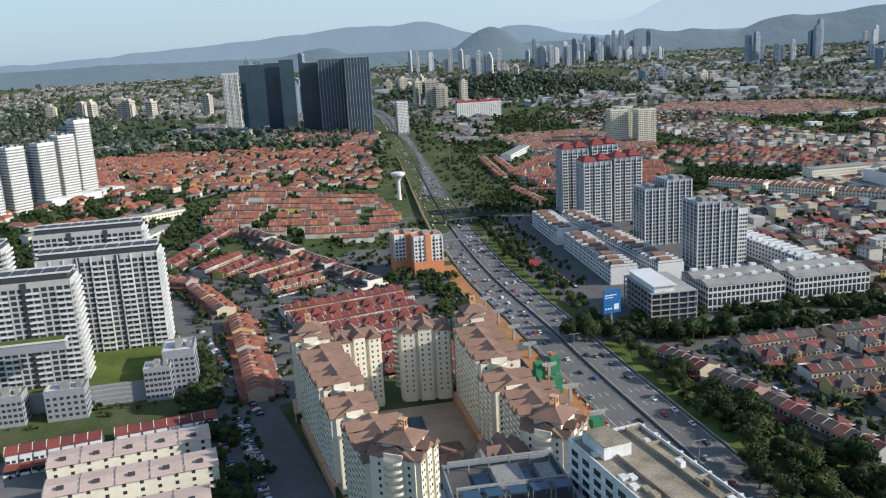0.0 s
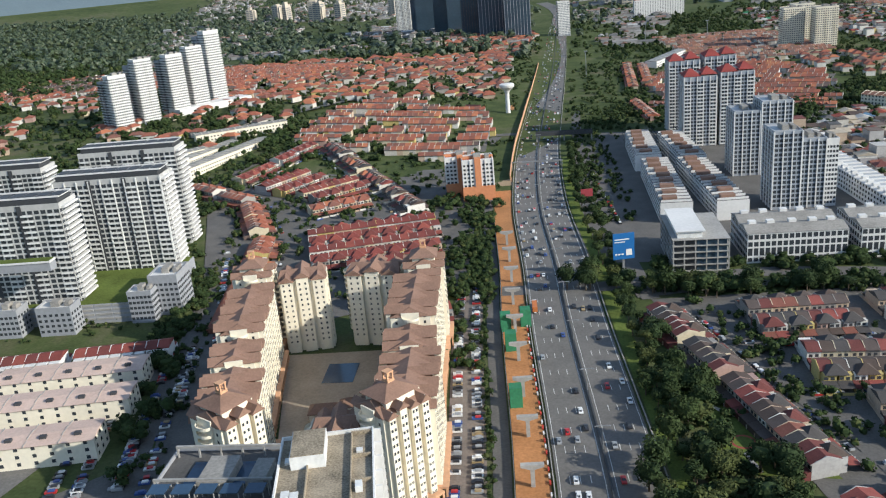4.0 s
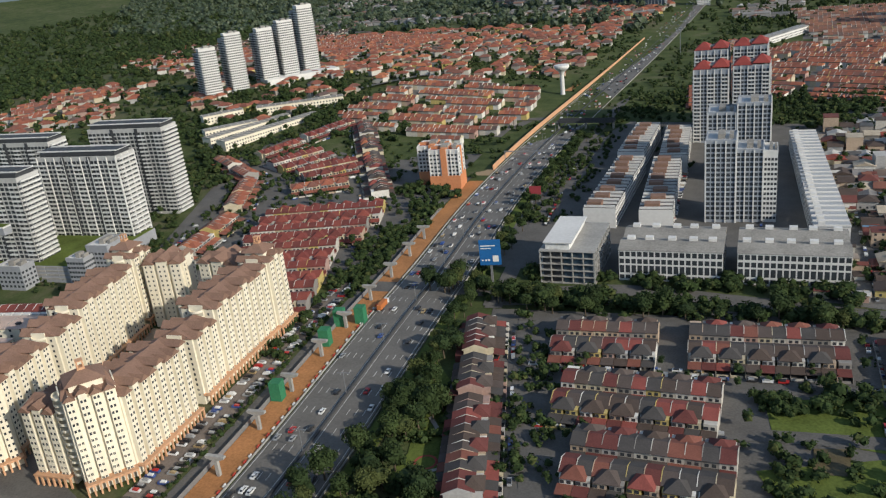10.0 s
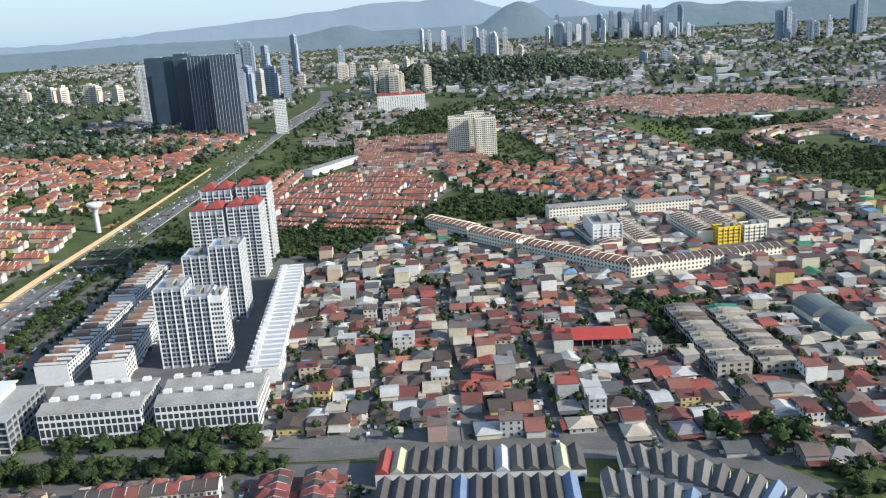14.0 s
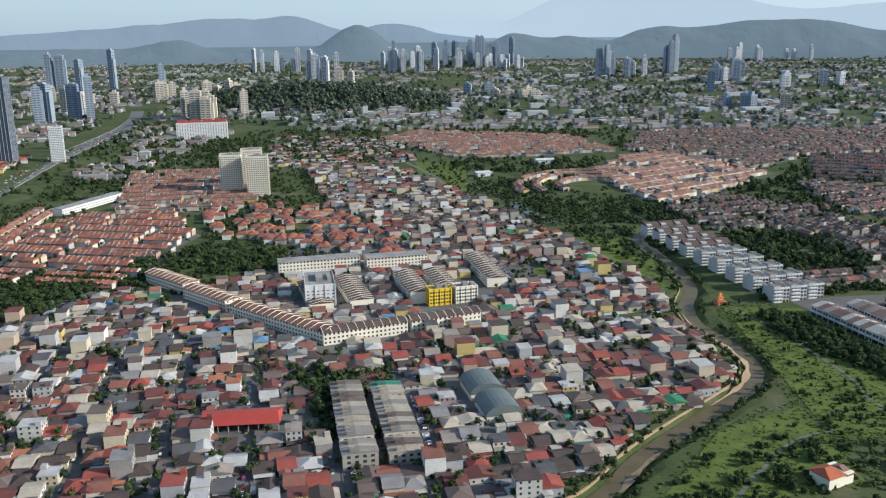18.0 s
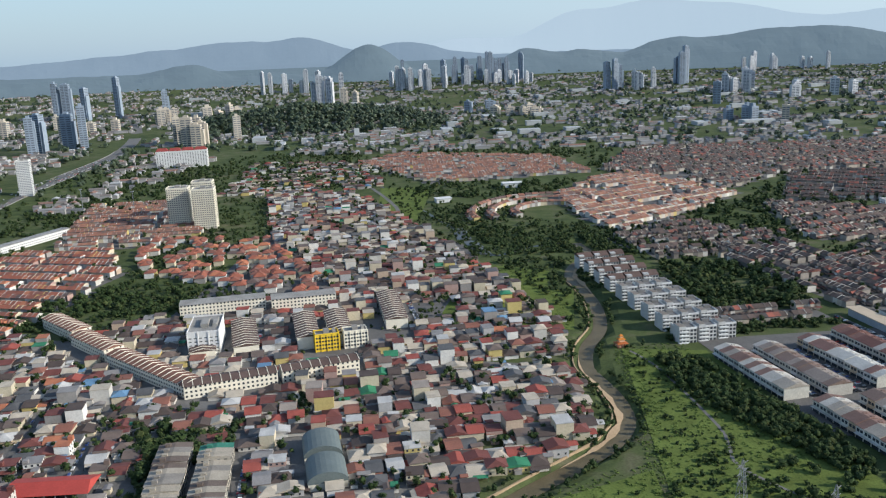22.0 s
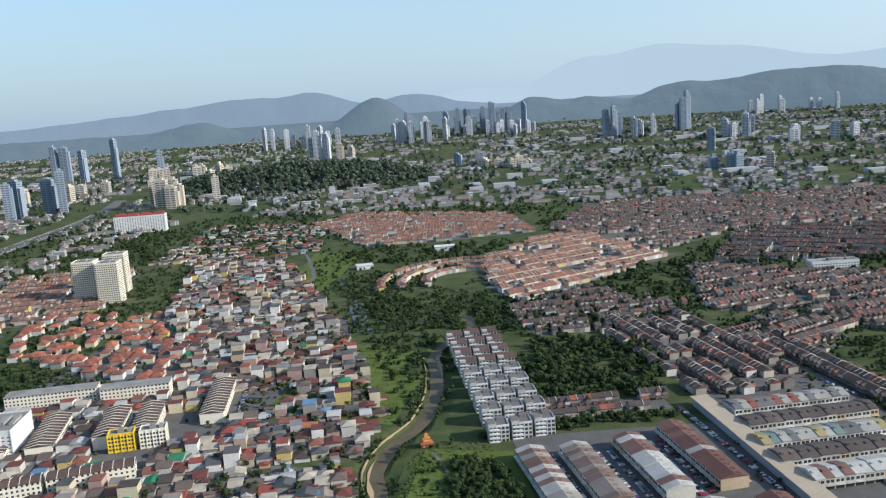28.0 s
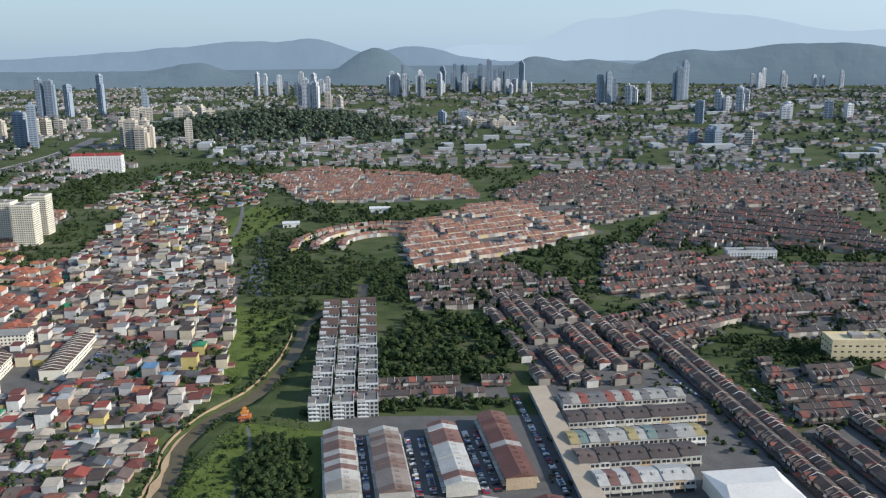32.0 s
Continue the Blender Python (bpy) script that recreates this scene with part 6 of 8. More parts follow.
for p in scatter([(-1250, 1000), (-800, 1000), (-830, 700), (-1000, 740)], 90, 5):
    t2.villa(*p, rnd.uniform(0, 90), rnd.uniform(12, 16), rnd.uniform(9, 12), 5, 2.8, "hip")
for p in scatter([(-980, 1800), (-740, 1670), (-690, 1330), (-816, 1364)], 260, 15):
    t2.villa(*p, 20 + rnd.choice((0, 90)) + rnd.uniform(-8, 8), rnd.uniform(11, 15), rnd.uniform(9, 12), 5.5, 2.8, "hip")
for poly, n in (([(-1500, 1000), (-1180, 900), (-1120, 1120), (-1340, 1320), (-1640, 1300)], 170), ([(-1300, 620), (-1090, 560), (-1080, 700), (-1190, 860), (-1330, 820)], 110)):
    for p in scatter(poly, n, 25):
        t2.villa(*p, 35 + rnd.choice((0, 90)) + rnd.uniform(-6, 6), rnd.uniform(11, 15), rnd.uniform(9, 12), 5.5, 2.8, "hip")
t2.done("orange hip-roofed houses", M_OROOFS)
t3 = Town()
estate(t3, [(-520, 1560), (-420, 1260), (-330, 1250), (-245, 1330), (-330, 1600)], 12, 7, seed=6, porch=False)
estate(t3, [(-165, 2015), (-88, 2152), (248, 2046), (313, 1819), (25, 1719)], 8, 5, seed=7, porch=False, block=95)
estate(t3, [(235, 1560), (290, 1700), (373, 1804), (518, 1567), (399, 1402), (300, 1310), (262, 1400)], 38, 6, seed=8, porch=False)
for k in range(26):
    a = radians(200 - k * 5.5)
    for rad in (62, 96, 124):
        x, y = 232 + rad * math.cos(a), 1440 + rad * 1.1 * math.sin(a)
        t3.unit(Matrix.Translation((x, y, land(x, y))) @ Matrix.Rotation(a + math.pi / 2, 4, "Z"), 9.5)
t3.done("terracotta-roofed terrace houses", M_DULLS)
t4 = Town()
estate(t4, [(395, 1215), (490, 1235), (560, 1090), (545, 990), (465, 985)], -70, 8, seed=9)
estate(t4, [(505, 1130), (570, 1225), (650, 1180), (590, 1085)], 38, 7, seed=40)
estate(t4, [(515, 1250), (525, 1485), (735, 1400), (725, 1300), (600, 1235)], 26, 8, seed=41)
estate(t4, [(610, 1240), (730, 1300), (830, 1190), (690, 1120)], 17, 8, seed=42)
estate(t4, [(735, 1400), (900, 1400), (1000, 1150), (830, 1190), (730, 1300)], 6, 8, seed=10)
estate(t4, [(634, 1052), (650, 935), (700, 950), (768, 1003), (715, 1060)], 17, 8, seed=11)
estate(t4, [(800, 960), (860, 860), (980, 860), (980, 1100), (840, 1060)], 12, 10, seed=11)
estate(t4, [(690, 800), (745, 850), (860, 720), (705, 690)], -72, 8, seed=43)
estate(t4, [(330, 1160), (430, 1180), (500, 1270), (380, 1380), (290, 1280)], 15, 10, seed=12, skip=0.3)
estate(t4, [(325, 932), (440, 955), (445, 985), (325, 965)], 14, 10, seed=13)
estate(t4, [(560, 1490), (900, 1480), (880, 1760), (640, 1740)], -22, 10, seed=15, skip=0.1)
estate(t4, [(330, 1840), (520, 1610), (640, 1760), (960, 1780), (1050, 2180), (420, 2160)], 20, 9, seed=16, skip=0.25, porch=False)
estate(t4, [(1000, 880), (1500, 900), (1600, 1500), (1000, 1420)], 14, 9, seed=17, skip=0.15, porch=False)
estate(t4, [(980, 1480), (1500, 1560), (1600, 2150), (1080, 2150)], -15, 9, seed=18, skip=0.25, porch=False)
estate(t4, [(900, 700), (1000, 690), (1000, 860), (760, 850)], 14, 9, seed=19, skip=0.15, porch=False)
estate(t4, [(-1500, 1100), (-1300, 1050), (-1250, 1400), (-1500, 1450)], 10, 9, seed=20, skip=0.25, porch=False)
t4.row(552, 1115, -72, 60)
t4.row(675, 811, 108, 56)
t4.row(684, 960, -72, 24)
t4.row(658, 925, -72, 26)
t4.row(718, 793, 108, 20)
t4.done("dark-roofed terrace houses", shade("dark_terrace_roofs", (0, 0, 0), 0.85, 0.35, 2.0, 0.1, random_by="island", ramp=[(11, (0.09, 0.066, 0.056)), (6, (0.074, 0.064, 0.06)), (6, (0.12, 0.085, 0.072)), (3, (0.15, 0.062, 0.052)), (1.6, (0.21, 0.08, 0.058)), (0.9, (0.30, 0.10, 0.07))]),
        shade("weathered_terrace_walls", (0, 0, 0), 0.9, 0.35, 1.5, random_by="island", ramp=[(3, (0.31, 0.275, 0.235)), (2, (0.2, 0.18, 0.165)), (2, (0.5, 0.44, 0.36)), (2, (0.60, 0.57, 0.52))]))

# ---- the village ----
BUSY = [(28, 888, 26), (-78, 896, 24), (100, 985, 30), (60, 930, 30)]
for x, y, deg, x0, x1, y0, y1 in ((34, 612, 104, 0, 93, -5, 19), (10, 606, 104, 0, 99, 0, 19), (70, 683, 15, -14, 12, -14, 42), (-78, 655, 8, -25, 25, -12, 12)):
    keep(x, y, deg, x0, x1, y0, y1)
GROVE = [(-72, 735), (-40, 690), (-38, 640), (-14, 640), (-5, 690), (-22, 722), (-50, 745)]


def STREET_FREE(x, y):
    """Off the village streets."""
    if not (-262 < x < 150 and 505 < y < 780):
        return True
    k = (x + 225 + (y - 512) * 0.25) / 47
    return abs(k - round(k)) * 47 > 5.0 or abs(k) > 7


def free(x, y, r=5):
    return STREET_FREE(x, y) and not kept(x, y, r + 1.5) and all((x - a) ** 2 + (y - b) ** 2 > (c + r) ** 2 for a, b, c in BUSY) and not inside((x, y), GROVE) and river_gap(x, y) > 13


VILLAGE = [(-252, 508), (-140, 524), (-60, 537), (10, 515), (60, 520), (118, 585), (150, 650), (228, 730), (230, 790), (216, 860), (105, 835), (60, 800), (-48, 762), (-140, 825), (-250, 925), (-318, 820)]
VILLAGE_NORTH = [(112, 850), (215, 870), (215, 960), (150, 1130), (90, 1260), (10, 1440), (-100, 1640), (-235, 1610), (-150, 1330), (0, 1040), (80, 1040)]
single("pavement", sheet([(-255, 505), (60, 515), (215, 850), (-318, 925)], 0.07).mesh("pavement", M_PAVING), "grey village lanes and yards", "pavement", kind="structure")
single("pavement", sheet([(-140, 840), (222, 870), (110, 1260), (-150, 1340)], 0.06).mesh("pavement", M_STREET), "grey village lanes and yards", "pavement", kind="structure")
single("pavement", sheet([(372, 735), (560, 715), (640, 960), (322, 905)], 0.06).mesh("pavement", M_STREET), "grey parking yards between the shop rows", "pavement", kind="structure")
single("pavement", sheet([(650, 930), (690, 965), (755, 790), (690, 780)], 0.14).mesh("pavement", M_STREET), "grey lanes between the long terraces", "pavement", kind="structure")
single("pavement", sheet([(470, 985), (556, 1112), (690, 780), (560, 715)], 0.1).mesh("pavement", M_STREET), "grey streets between the shop rows and the long terraces", "pavement", kind="structure")
for k in range(7):
    x = -225 + 47 * k
    road("street", [(x, 512 + 4 * k), (x - 32, 640 + 4 * k), (x - 62, 760 - 4 * k)], 5.5, label="narrow village street")
for y in (555, 610, 665, 720, 770):
    road("street", [(-262, y - 8), (-120, y + 26), (60, y + 70), (150, y + 92)], 5.0, label="narrow village street")
HOUSE = {}


def house_parts(w, d, h, rise, style):
    key = (w, d, h, rise, style)
    if key not in HOUSE:
        wall, roof, ext = Shape(), Shape(), Shape()
        wall.box(-w / 2, w / 2, -d / 2, d / 2, -1, h)
        for f in range(int(h // 2.9)):
            for k in range(3):
                x = -w / 2 + (k + 0.5) * w / 3
                wall.box(x - 0.65, x + 0.65, -d / 2 - 0.06, -d / 2 + 0.02, f * 3 + 1.0, f * 3 + 2.3, 1)
                y = -d / 2 + (k + 0.5) * d / 3
                wall.box(w / 2 - 0.02, w / 2 + 0.06, y - 0.6, y + 0.6, f * 3 + 1.0, f * 3 + 2.3, 1)
                wall.box(-w / 2 - 0.06, -w / 2 + 0.02, y - 0.6, y + 0.6, f * 3 + 1.0, f * 3 + 2.3, 1)
        o = 0.7
        if style == "hip":
            roof.roof(-w / 2 - o, w / 2 + o, -d / 2 - o, d / 2 + o, h, rise, d * 0.42)
        elif style == "gable":
            roof.roof(-w / 2 - o, w / 2 + o, -d / 2 - o, d / 2 + o, h, rise)
        else:
            roof.box(-w / 2 - .25, w / 2 + .25, -d / 2 - .25, d / 2 + .25, h, h + 0.3)
            roof.box(-w / 2, -w / 2 + 3, -d / 2, -d / 2 + 3, h + .3, h + 2.4)
        v = [(-w / 2, -d / 2 - 3.6, 2.5), (w / 2, -d / 2 - 3.6, 2.5), (w / 2, -d / 2, 3.1), (-w / 2, -d / 2, 3.1)]
        ext.add(v + [(x, y, z - .12) for x, y, z in v], [(0, 1, 2, 3), (4, 5, 1, 0), (5, 6, 2, 1), (7, 4, 0, 3)])
        for x in (-w / 2 + .3, w / 2 - .3):
            ext.box(x - .1, x + .1, -d / 2 - 3.5, -d / 2 - 3.3, -.5, 2.45)
        HOUSE[key] = (wall.mesh("wall", M_VWALL, M_GLASS), roof.mesh("roof", M_VROOF), ext.mesh("porch_roof", M_VROOF))
    return HOUSE[key]


KINDS = [(11, 12.5, 3.1, 2.2, "gable"), (10, 13, 5.6, 2.2, "gable"), (10.5, 11.5, 5.6, 2.2, "hip"), (9, 11, 8.8, 0, "flat"), (11.5, 13, 3.2, 2.4, "hip"), (9, 14, 4.2, 1.6, "gable"), (10, 10, 5.8, 0, "flat"), (10.5, 12, 8.8, 1.8, "hip"), (11, 13, 11.6, 0, "flat")]
KIND_TEXT = {"gable": "village house with a gabled sheet roof", "hip": "village house with a hipped tile roof", "flat": "boxy concrete village house with a flat roof"}


def village(poly, deg, gap_u, gap_v, limit, town, seed, mix):
    r = random.Random(seed)
    u = Vector((math.cos(radians(deg)), math.sin(radians(deg))))
    v = Vector((-u.y, u.x))
    c = sum((Vector(p) for p in poly), Vector((0, 0))) / len(poly)
    ext = int(max((Vector(p) - c).length for p in poly))
    made = 0
    rows = []
    j, k = -ext, 0
    while j < ext:
        i = -ext
        while i < ext:
            p = c + u * (i + r.uniform(-1.2, 1.2)) + v * (j + r.uniform(-1.5, 1.5))
            if inside((p.x, p.y), poly) and free(p.x, p.y, 4) and r.random() > 0.06:
                rows.append((p.x, p.y, deg + (180 if k % 2 else 0) + r.choice((0, 0, 0, 90)) + r.uniform(-4, 4)))
            i += gap_u * r.uniform(0.9, 1.15)
        k += 1
        j += gap_v if k % 2 else gap_v + 6.5
    rows.sort(key=lambda q: q[1])
    for n, (x, y, a) in enumerate(rows):
        kd = KINDS[mix[r.randrange(len(mix))]]
        if n < limit:
            e = thing("house", ("three-storey " if kd[2] > 9 else "two-storey " if kd[2] > 6 else "single-storey ") + KIND_TEXT[kd[4]], "house", at(x, y, a), "village houses")
            wl, rf, ex = house_parts(*kd)
            part("wall", wl, e)
            part("roof", rf, e)
            part("porch_roof", ex, e)
            if n % 5 == 0:
                part("back_roof", ex, e, m=pose(0, 0, 0.3, 0, 0, 180))
        else:
            town.villa(x, y, a, kd[0], kd[1], kd[2], max(kd[3], 1.2), kd[4])
            b = a + r.choice((0, 90, 180))
            town.villa(x + 7 * math.cos(radians(b)), y + 7 * math.sin(radians(b)), b, 6, 7, 2.7, 0.9, "gable")


tv = Town()
village(VILLAGE, 14, 11.4, 12.6, 270, tv, 21, [0, 0, 0, 0, 0, 1, 1, 2, 3, 4, 4, 4, 4, 5, 5, 5, 6, 8])
village([(-196, 925), (-140, 825), (-48, 762), (60, 800), (105, 835), (116, 850), (130, 900), (80, 1045), (0, 1042), (-130, 1010)], 14, 11.4, 12.4, 0, tv, 23, [0, 0, 1, 2, 3, 4, 4, 5, 6, 6])
village(VILLAGE_NORTH, 14, 12.0, 14.5, 0, tv, 22, [0, 0, 0, 1, 1, 2, 3, 4, 4, 5, 5, 6, 7, 8])
for p in scatter([(-230, 1620), (-100, 1650), (-60, 1720), (-110, 1950), (-220, 2050), (-400, 2050), (-330, 1640)], 260, 4):
    kd = KINDS[rnd.choice((0, 0, 1, 4, 5))]
    tv.villa(*p, 14 + rnd.choice((0, 90)), kd[0], kd[1], kd[2], 2, kd[4])
for p in scatter([(405, 640), (480, 640), (660, 720), (650, 790), (560, 720), (415, 675)], 80, 4):
    kd = KINDS[rnd.choice((0, 0, 1, 4, 5))]
    tv.villa(*p, 20 + rnd.choice((0, 90)), kd[0], kd[1], kd[2], 2, kd[4])
for p in scatter([(800, 850), (880, 760), (980, 860), (980, 1080), (830, 1060)], 90, 6):
    kd = KINDS[rnd.choice((0, 1, 2, 4, 5))]
    tv.villa(*p, 14 + rnd.choice((0, 90)), kd[0], kd[1], kd[2], 2, kd[4])
for poly, n in ((VILLAGE, 1000), (VILLAGE_NORTH, 700)):
    for p in scatter(poly, n, 88):
        if free(*p, 0):
            tv.villa(*p, 14 + rnd.choice((0, 90, 180)) + rnd.uniform(-6, 6), rnd.uniform(3.5, 7.5), rnd.uniform(3, 6), rnd.uniform(2.2, 4.2), rnd.uniform(0.4, 1.0), rnd.choice(("gable", "gable", "flat")))
single("lanes", LANES.mesh("lanes", M_STREET), "worn grey lanes and yards between the terrace rows", "lanes", kind="structure")
tv.done("tight-packed village houses with mixed roofs", M_VROOFS)
OLD, OLDW = Shape(), Shape()
OLD.roof(0, 6.6, -0.5, 19.5, 9.4, 1.1)
OLD.box(1.0, 3.4, 12, 15, 9.8, 11.8)
OLD_MESH = OLD.mesh("roof", shade("old_shop_roof", (0, 0, 0), 0.85, 0.4, 1.4, 0.1, random_by="object", ramp=[(3, (0.25, 0.225, 0.195)), (2.5, (0.36, 0.315, 0.25)), (1.2, (0.15, 0.115, 0.095)), (0.6, (0.05, 0.2, 0.14))]))
OLDW.box(0, 6.55, 0, 19, -2, 9.4)
for f in range(3):
    for y0, y1 in ((-0.06, 0.05), (18.95, 19.06)):
        OLDW.box(0.7, 2.9, y0, y1, 0.4 + f * 3.1, 2.2 + f * 3.1, 1)
        OLDW.box(3.6, 5.8, y0, y1, 0.4 + f * 3.1, 2.2 + f * 3.1, 1)
    for j in range(4):
        OLDW.box(-0.06, 0.05, 2 + j * 4.2, 4 + j * 4.2, 0.6 + f * 3.1, 2.1 + f * 3.1, 1)
OLDW_MESH = OLDW.mesh("wall", shade("old_shop_wall", (0, 0, 0), 0.9, 0.35, 1.0, random_by="object", ramp=[(2, (0.45, 0.40, 0.32)), (2, (0.36, 0.325, 0.27)), (1, (0.55, 0.5, 0.41))]), M_GLASS)
for x, y, n in ((34, 612, 14), (10, 606, 15)):
    e = thing("shop_row", "row of old three-storey shop houses with patched roofs", "shops", at(x, y, 104), "old shop rows")
    for k in range(n):
        lift = rnd.choice((-1.2, 0, 0, 0.9))
        part("wall", OLDW_MESH, e, m=pose(k * 6.6, 0, lift))
        part("roof", OLD_MESH, e, m=pose(k * 6.6, 0, lift))

# ---- trees ----
near_tree_spots = []
for k, p in enumerate(HIGHWAY):
    if 150 < p.y < 760:
        d = (HIGHWAY[k + 1] - p).normalized()
        nrm = Vector((d.y, -d.x))
        for off in (27, 33):
            q = p + nrm * (off + rnd.uniform(-2, 2)) + d * rnd.uniform(-3, 3)
            near_tree_spots.append((q.x, q.y, rnd.uniform(0.65, 1.1)))
for poly, n in (([(-372, 260), (-392, 400), (-374, 410), (-330, 300), (-320, 230)], 85), ([(-440, 445), (-380, 440), (-232, 478), (-235, 486), (-385, 455), (-440, 470)], 40),
                ([(-340, 500), (-340, 508), (-235, 524), (-235, 516)], 22), ([(-150, 425), (-100, 425), (-60, 400), (-20, 360), (-90, 330), (-110, 400), (-150, 410)], 60), (GROVE, 34)):
    for p in scatter(poly, n, 3):
        near_tree_spots.append((*p, rnd.uniform(0.75, 1.45)))
near_tree_spots = [q for q in near_tree_spots if not kept(q[0], q[1], 1.5)]
for x, y, z in near_tree_spots[:190]:
    tree(x, y, z)
wood, mid = Wood(), Wood(FEW)
for x, y, z in near_tree_spots[190:]:
    wood.add(x, y, 4.5 * z)
WOODS = [([(-566, 236), (-556, 250), (-600, 340), (-612, 330)], 16, 5.5), ([(-612, 345), (-628, 342), (-664, 440), (-650, 446)], 60, 4.0), ([(-396, 478), (-396, 486), (-236, 517), (-232, 508)], 42, 5.2), ([(-396, 450), (-396, 462), (-214, 496), (-212, 484)], 74, 5.0),
         ([(-470, 430), (-482, 430), (-520, 520), (-505, 524)], 40, 3.6), ([(-760, 360), (-672, 402), (-672, 410), (-760, 370)], 20, 2.6), ([(-468, 352), (-456, 352), (-488, 440), (-500, 440)], 30, 3.4),
         ([(-470, 420), (-500, 420), (-530, 560), (-505, 570), (-490, 480)], 60, 4), ([(-560, 560), (-510, 560), (-520, 640), (-575, 640)], 35, 5), ([(-610, 350), (-640, 420), (-655, 415), (-625, 345)], 26, 3.5),
         ([(-760, 480), (-700, 560), (-760, 640), (-860, 600)], 70, 5), ([(-900, 640), (-700, 700), (-640, 760), (-900, 900), (-1100, 800)], 260, 5.5),
         ([(-330, 880), (-230, 970), (-120, 990), (-140, 1030), (-240, 1060), (-330, 1000)], 170, 5.5), ([(-330, 830), (-300, 840), (-250, 940), (-330, 960)], 60, 4.5),
         ([(318, 965), (440, 990), (455, 1130), (330, 1155)], 330, 6.5), ([(270, 1180), (420, 1180), (560, 1300), (520, 1500), (470, 1500), (400, 1390), (280, 1280), (130, 1250), (110, 1380), (160, 1420), (100, 1500), (70, 1480)], 330, 5.5),
         ([(262, 1010), (262, 1150), (215, 1180), (150, 1180), (215, 1000), (228, 920)], 190, 4.0), ([(288, 868), (318, 862), (344, 785), (358, 765), (380, 700), (356, 692), (334, 735), (302, 781), (290, 823)], 210, 4.8),
         ([(120, 540), (260, 600), (250, 660), (140, 600)], 60, 3.5), ([(300, 900), (318, 900), (318, 960), (300, 930)], 16, 4), ([(-20, 1650), (200, 1500), (290, 1740), (40, 1720)], 200, 6),
         ([(-700, 1350), (-560, 1350), (-400, 1800), (-600, 2300), (-800, 2300)], 380, 6), ([(-1200, 1350), (-800, 1350), (-900, 1700), (-1300, 1700)], 260, 6), ([(500, 1500), (900, 1400), (960, 1480), (560, 1600)], 120, 5.5),
         ([(590, 940), (640, 1080), (700, 1090), (680, 960)], 30, 4), ([(-480, 960), (-360, 960), (-420, 1240), (-520, 1300)], 110, 5), ([(30, 520), (120, 560), (60, 450), (20, 470)], 40, 4.5)]
for poly, n, size in WOODS:
    for p in scatter(poly, n, 8):
        if river_gap(*p) > 11:
            (wood if p[1] < 960 else mid).add(*p, size * rnd.uniform(0.6, 1.2))
for poly, n in ((VILLAGE, 520), (VILLAGE_NORTH, 560), ([(-392, 440), (-232, 488), (-150, 300), (-290, 225)], 90), ([(-720, 560), (-600, 350), (-500, 470), (-560, 700)], 130), ([(-1150, 1310), (-690, 1340), (-640, 1010), (-930, 760)], 420),
                ([(455, 1000), (505, 1480), (900, 1400), (960, 880), (640, 860)], 260), ([(-520, 1560), (-330, 1000), (-20, 1010), (-150, 1300), (-330, 1600)], 160)):
    for p in scatter(poly, n, 9):
        mid.add(*p, rnd.uniform(2.4, 4.6), land(*p) + rnd.uniform(0.5, 2.8), tall=1.1)
for x, y, z in [(rnd.uniform(-110, -18), rnd.uniform(402, 448), rnd.uniform(6.5, 10)) for _ in range(60)] + [(16, 531, 10), (-15, 538, 9), (22, 540, 8), (8, 545, 8)]:
    wood.add(x, y, z)
for p in scatter([(-230, 398), (-205, 425), (-240, 420), (-255, 400)], 14, 2):
    wood.add(*p, rnd.uniform(3, 6))
wood.done("woods", "dense green tropical trees and scrub")
for o in [o for o in scene.objects if o.name.startswith("terrace_row")]:
    for k in range(int(len(o.children) / 5)):
        for back in (0, 1):
            if rnd.random() < (0.62 if not back else 0.3):
                q = o.matrix_basis @ Vector((k * UNIT + rnd.uniform(0, 5), -10.4 + rnd.uniform(-0.8, 1.2) if not back else 14.6, 0))
                mid.add(q.x, q.y, rnd.choice((1.2, 1.7, 2.3, 2.9, 3.6)) * rnd.uniform(0.8, 1.2))
for k in range(7):
    x = -225 + 47 * k
    for j in range(26):
        y = 515 + j * 10 + rnd.uniform(-3, 3)
        if rnd.random() < 0.62:
            mid.add(x - (y - 512) * 0.25 + rnd.choice((-4.5, 4.5)) + rnd.uniform(-1, 1), y, rnd.uniform(1.5, 3.2))
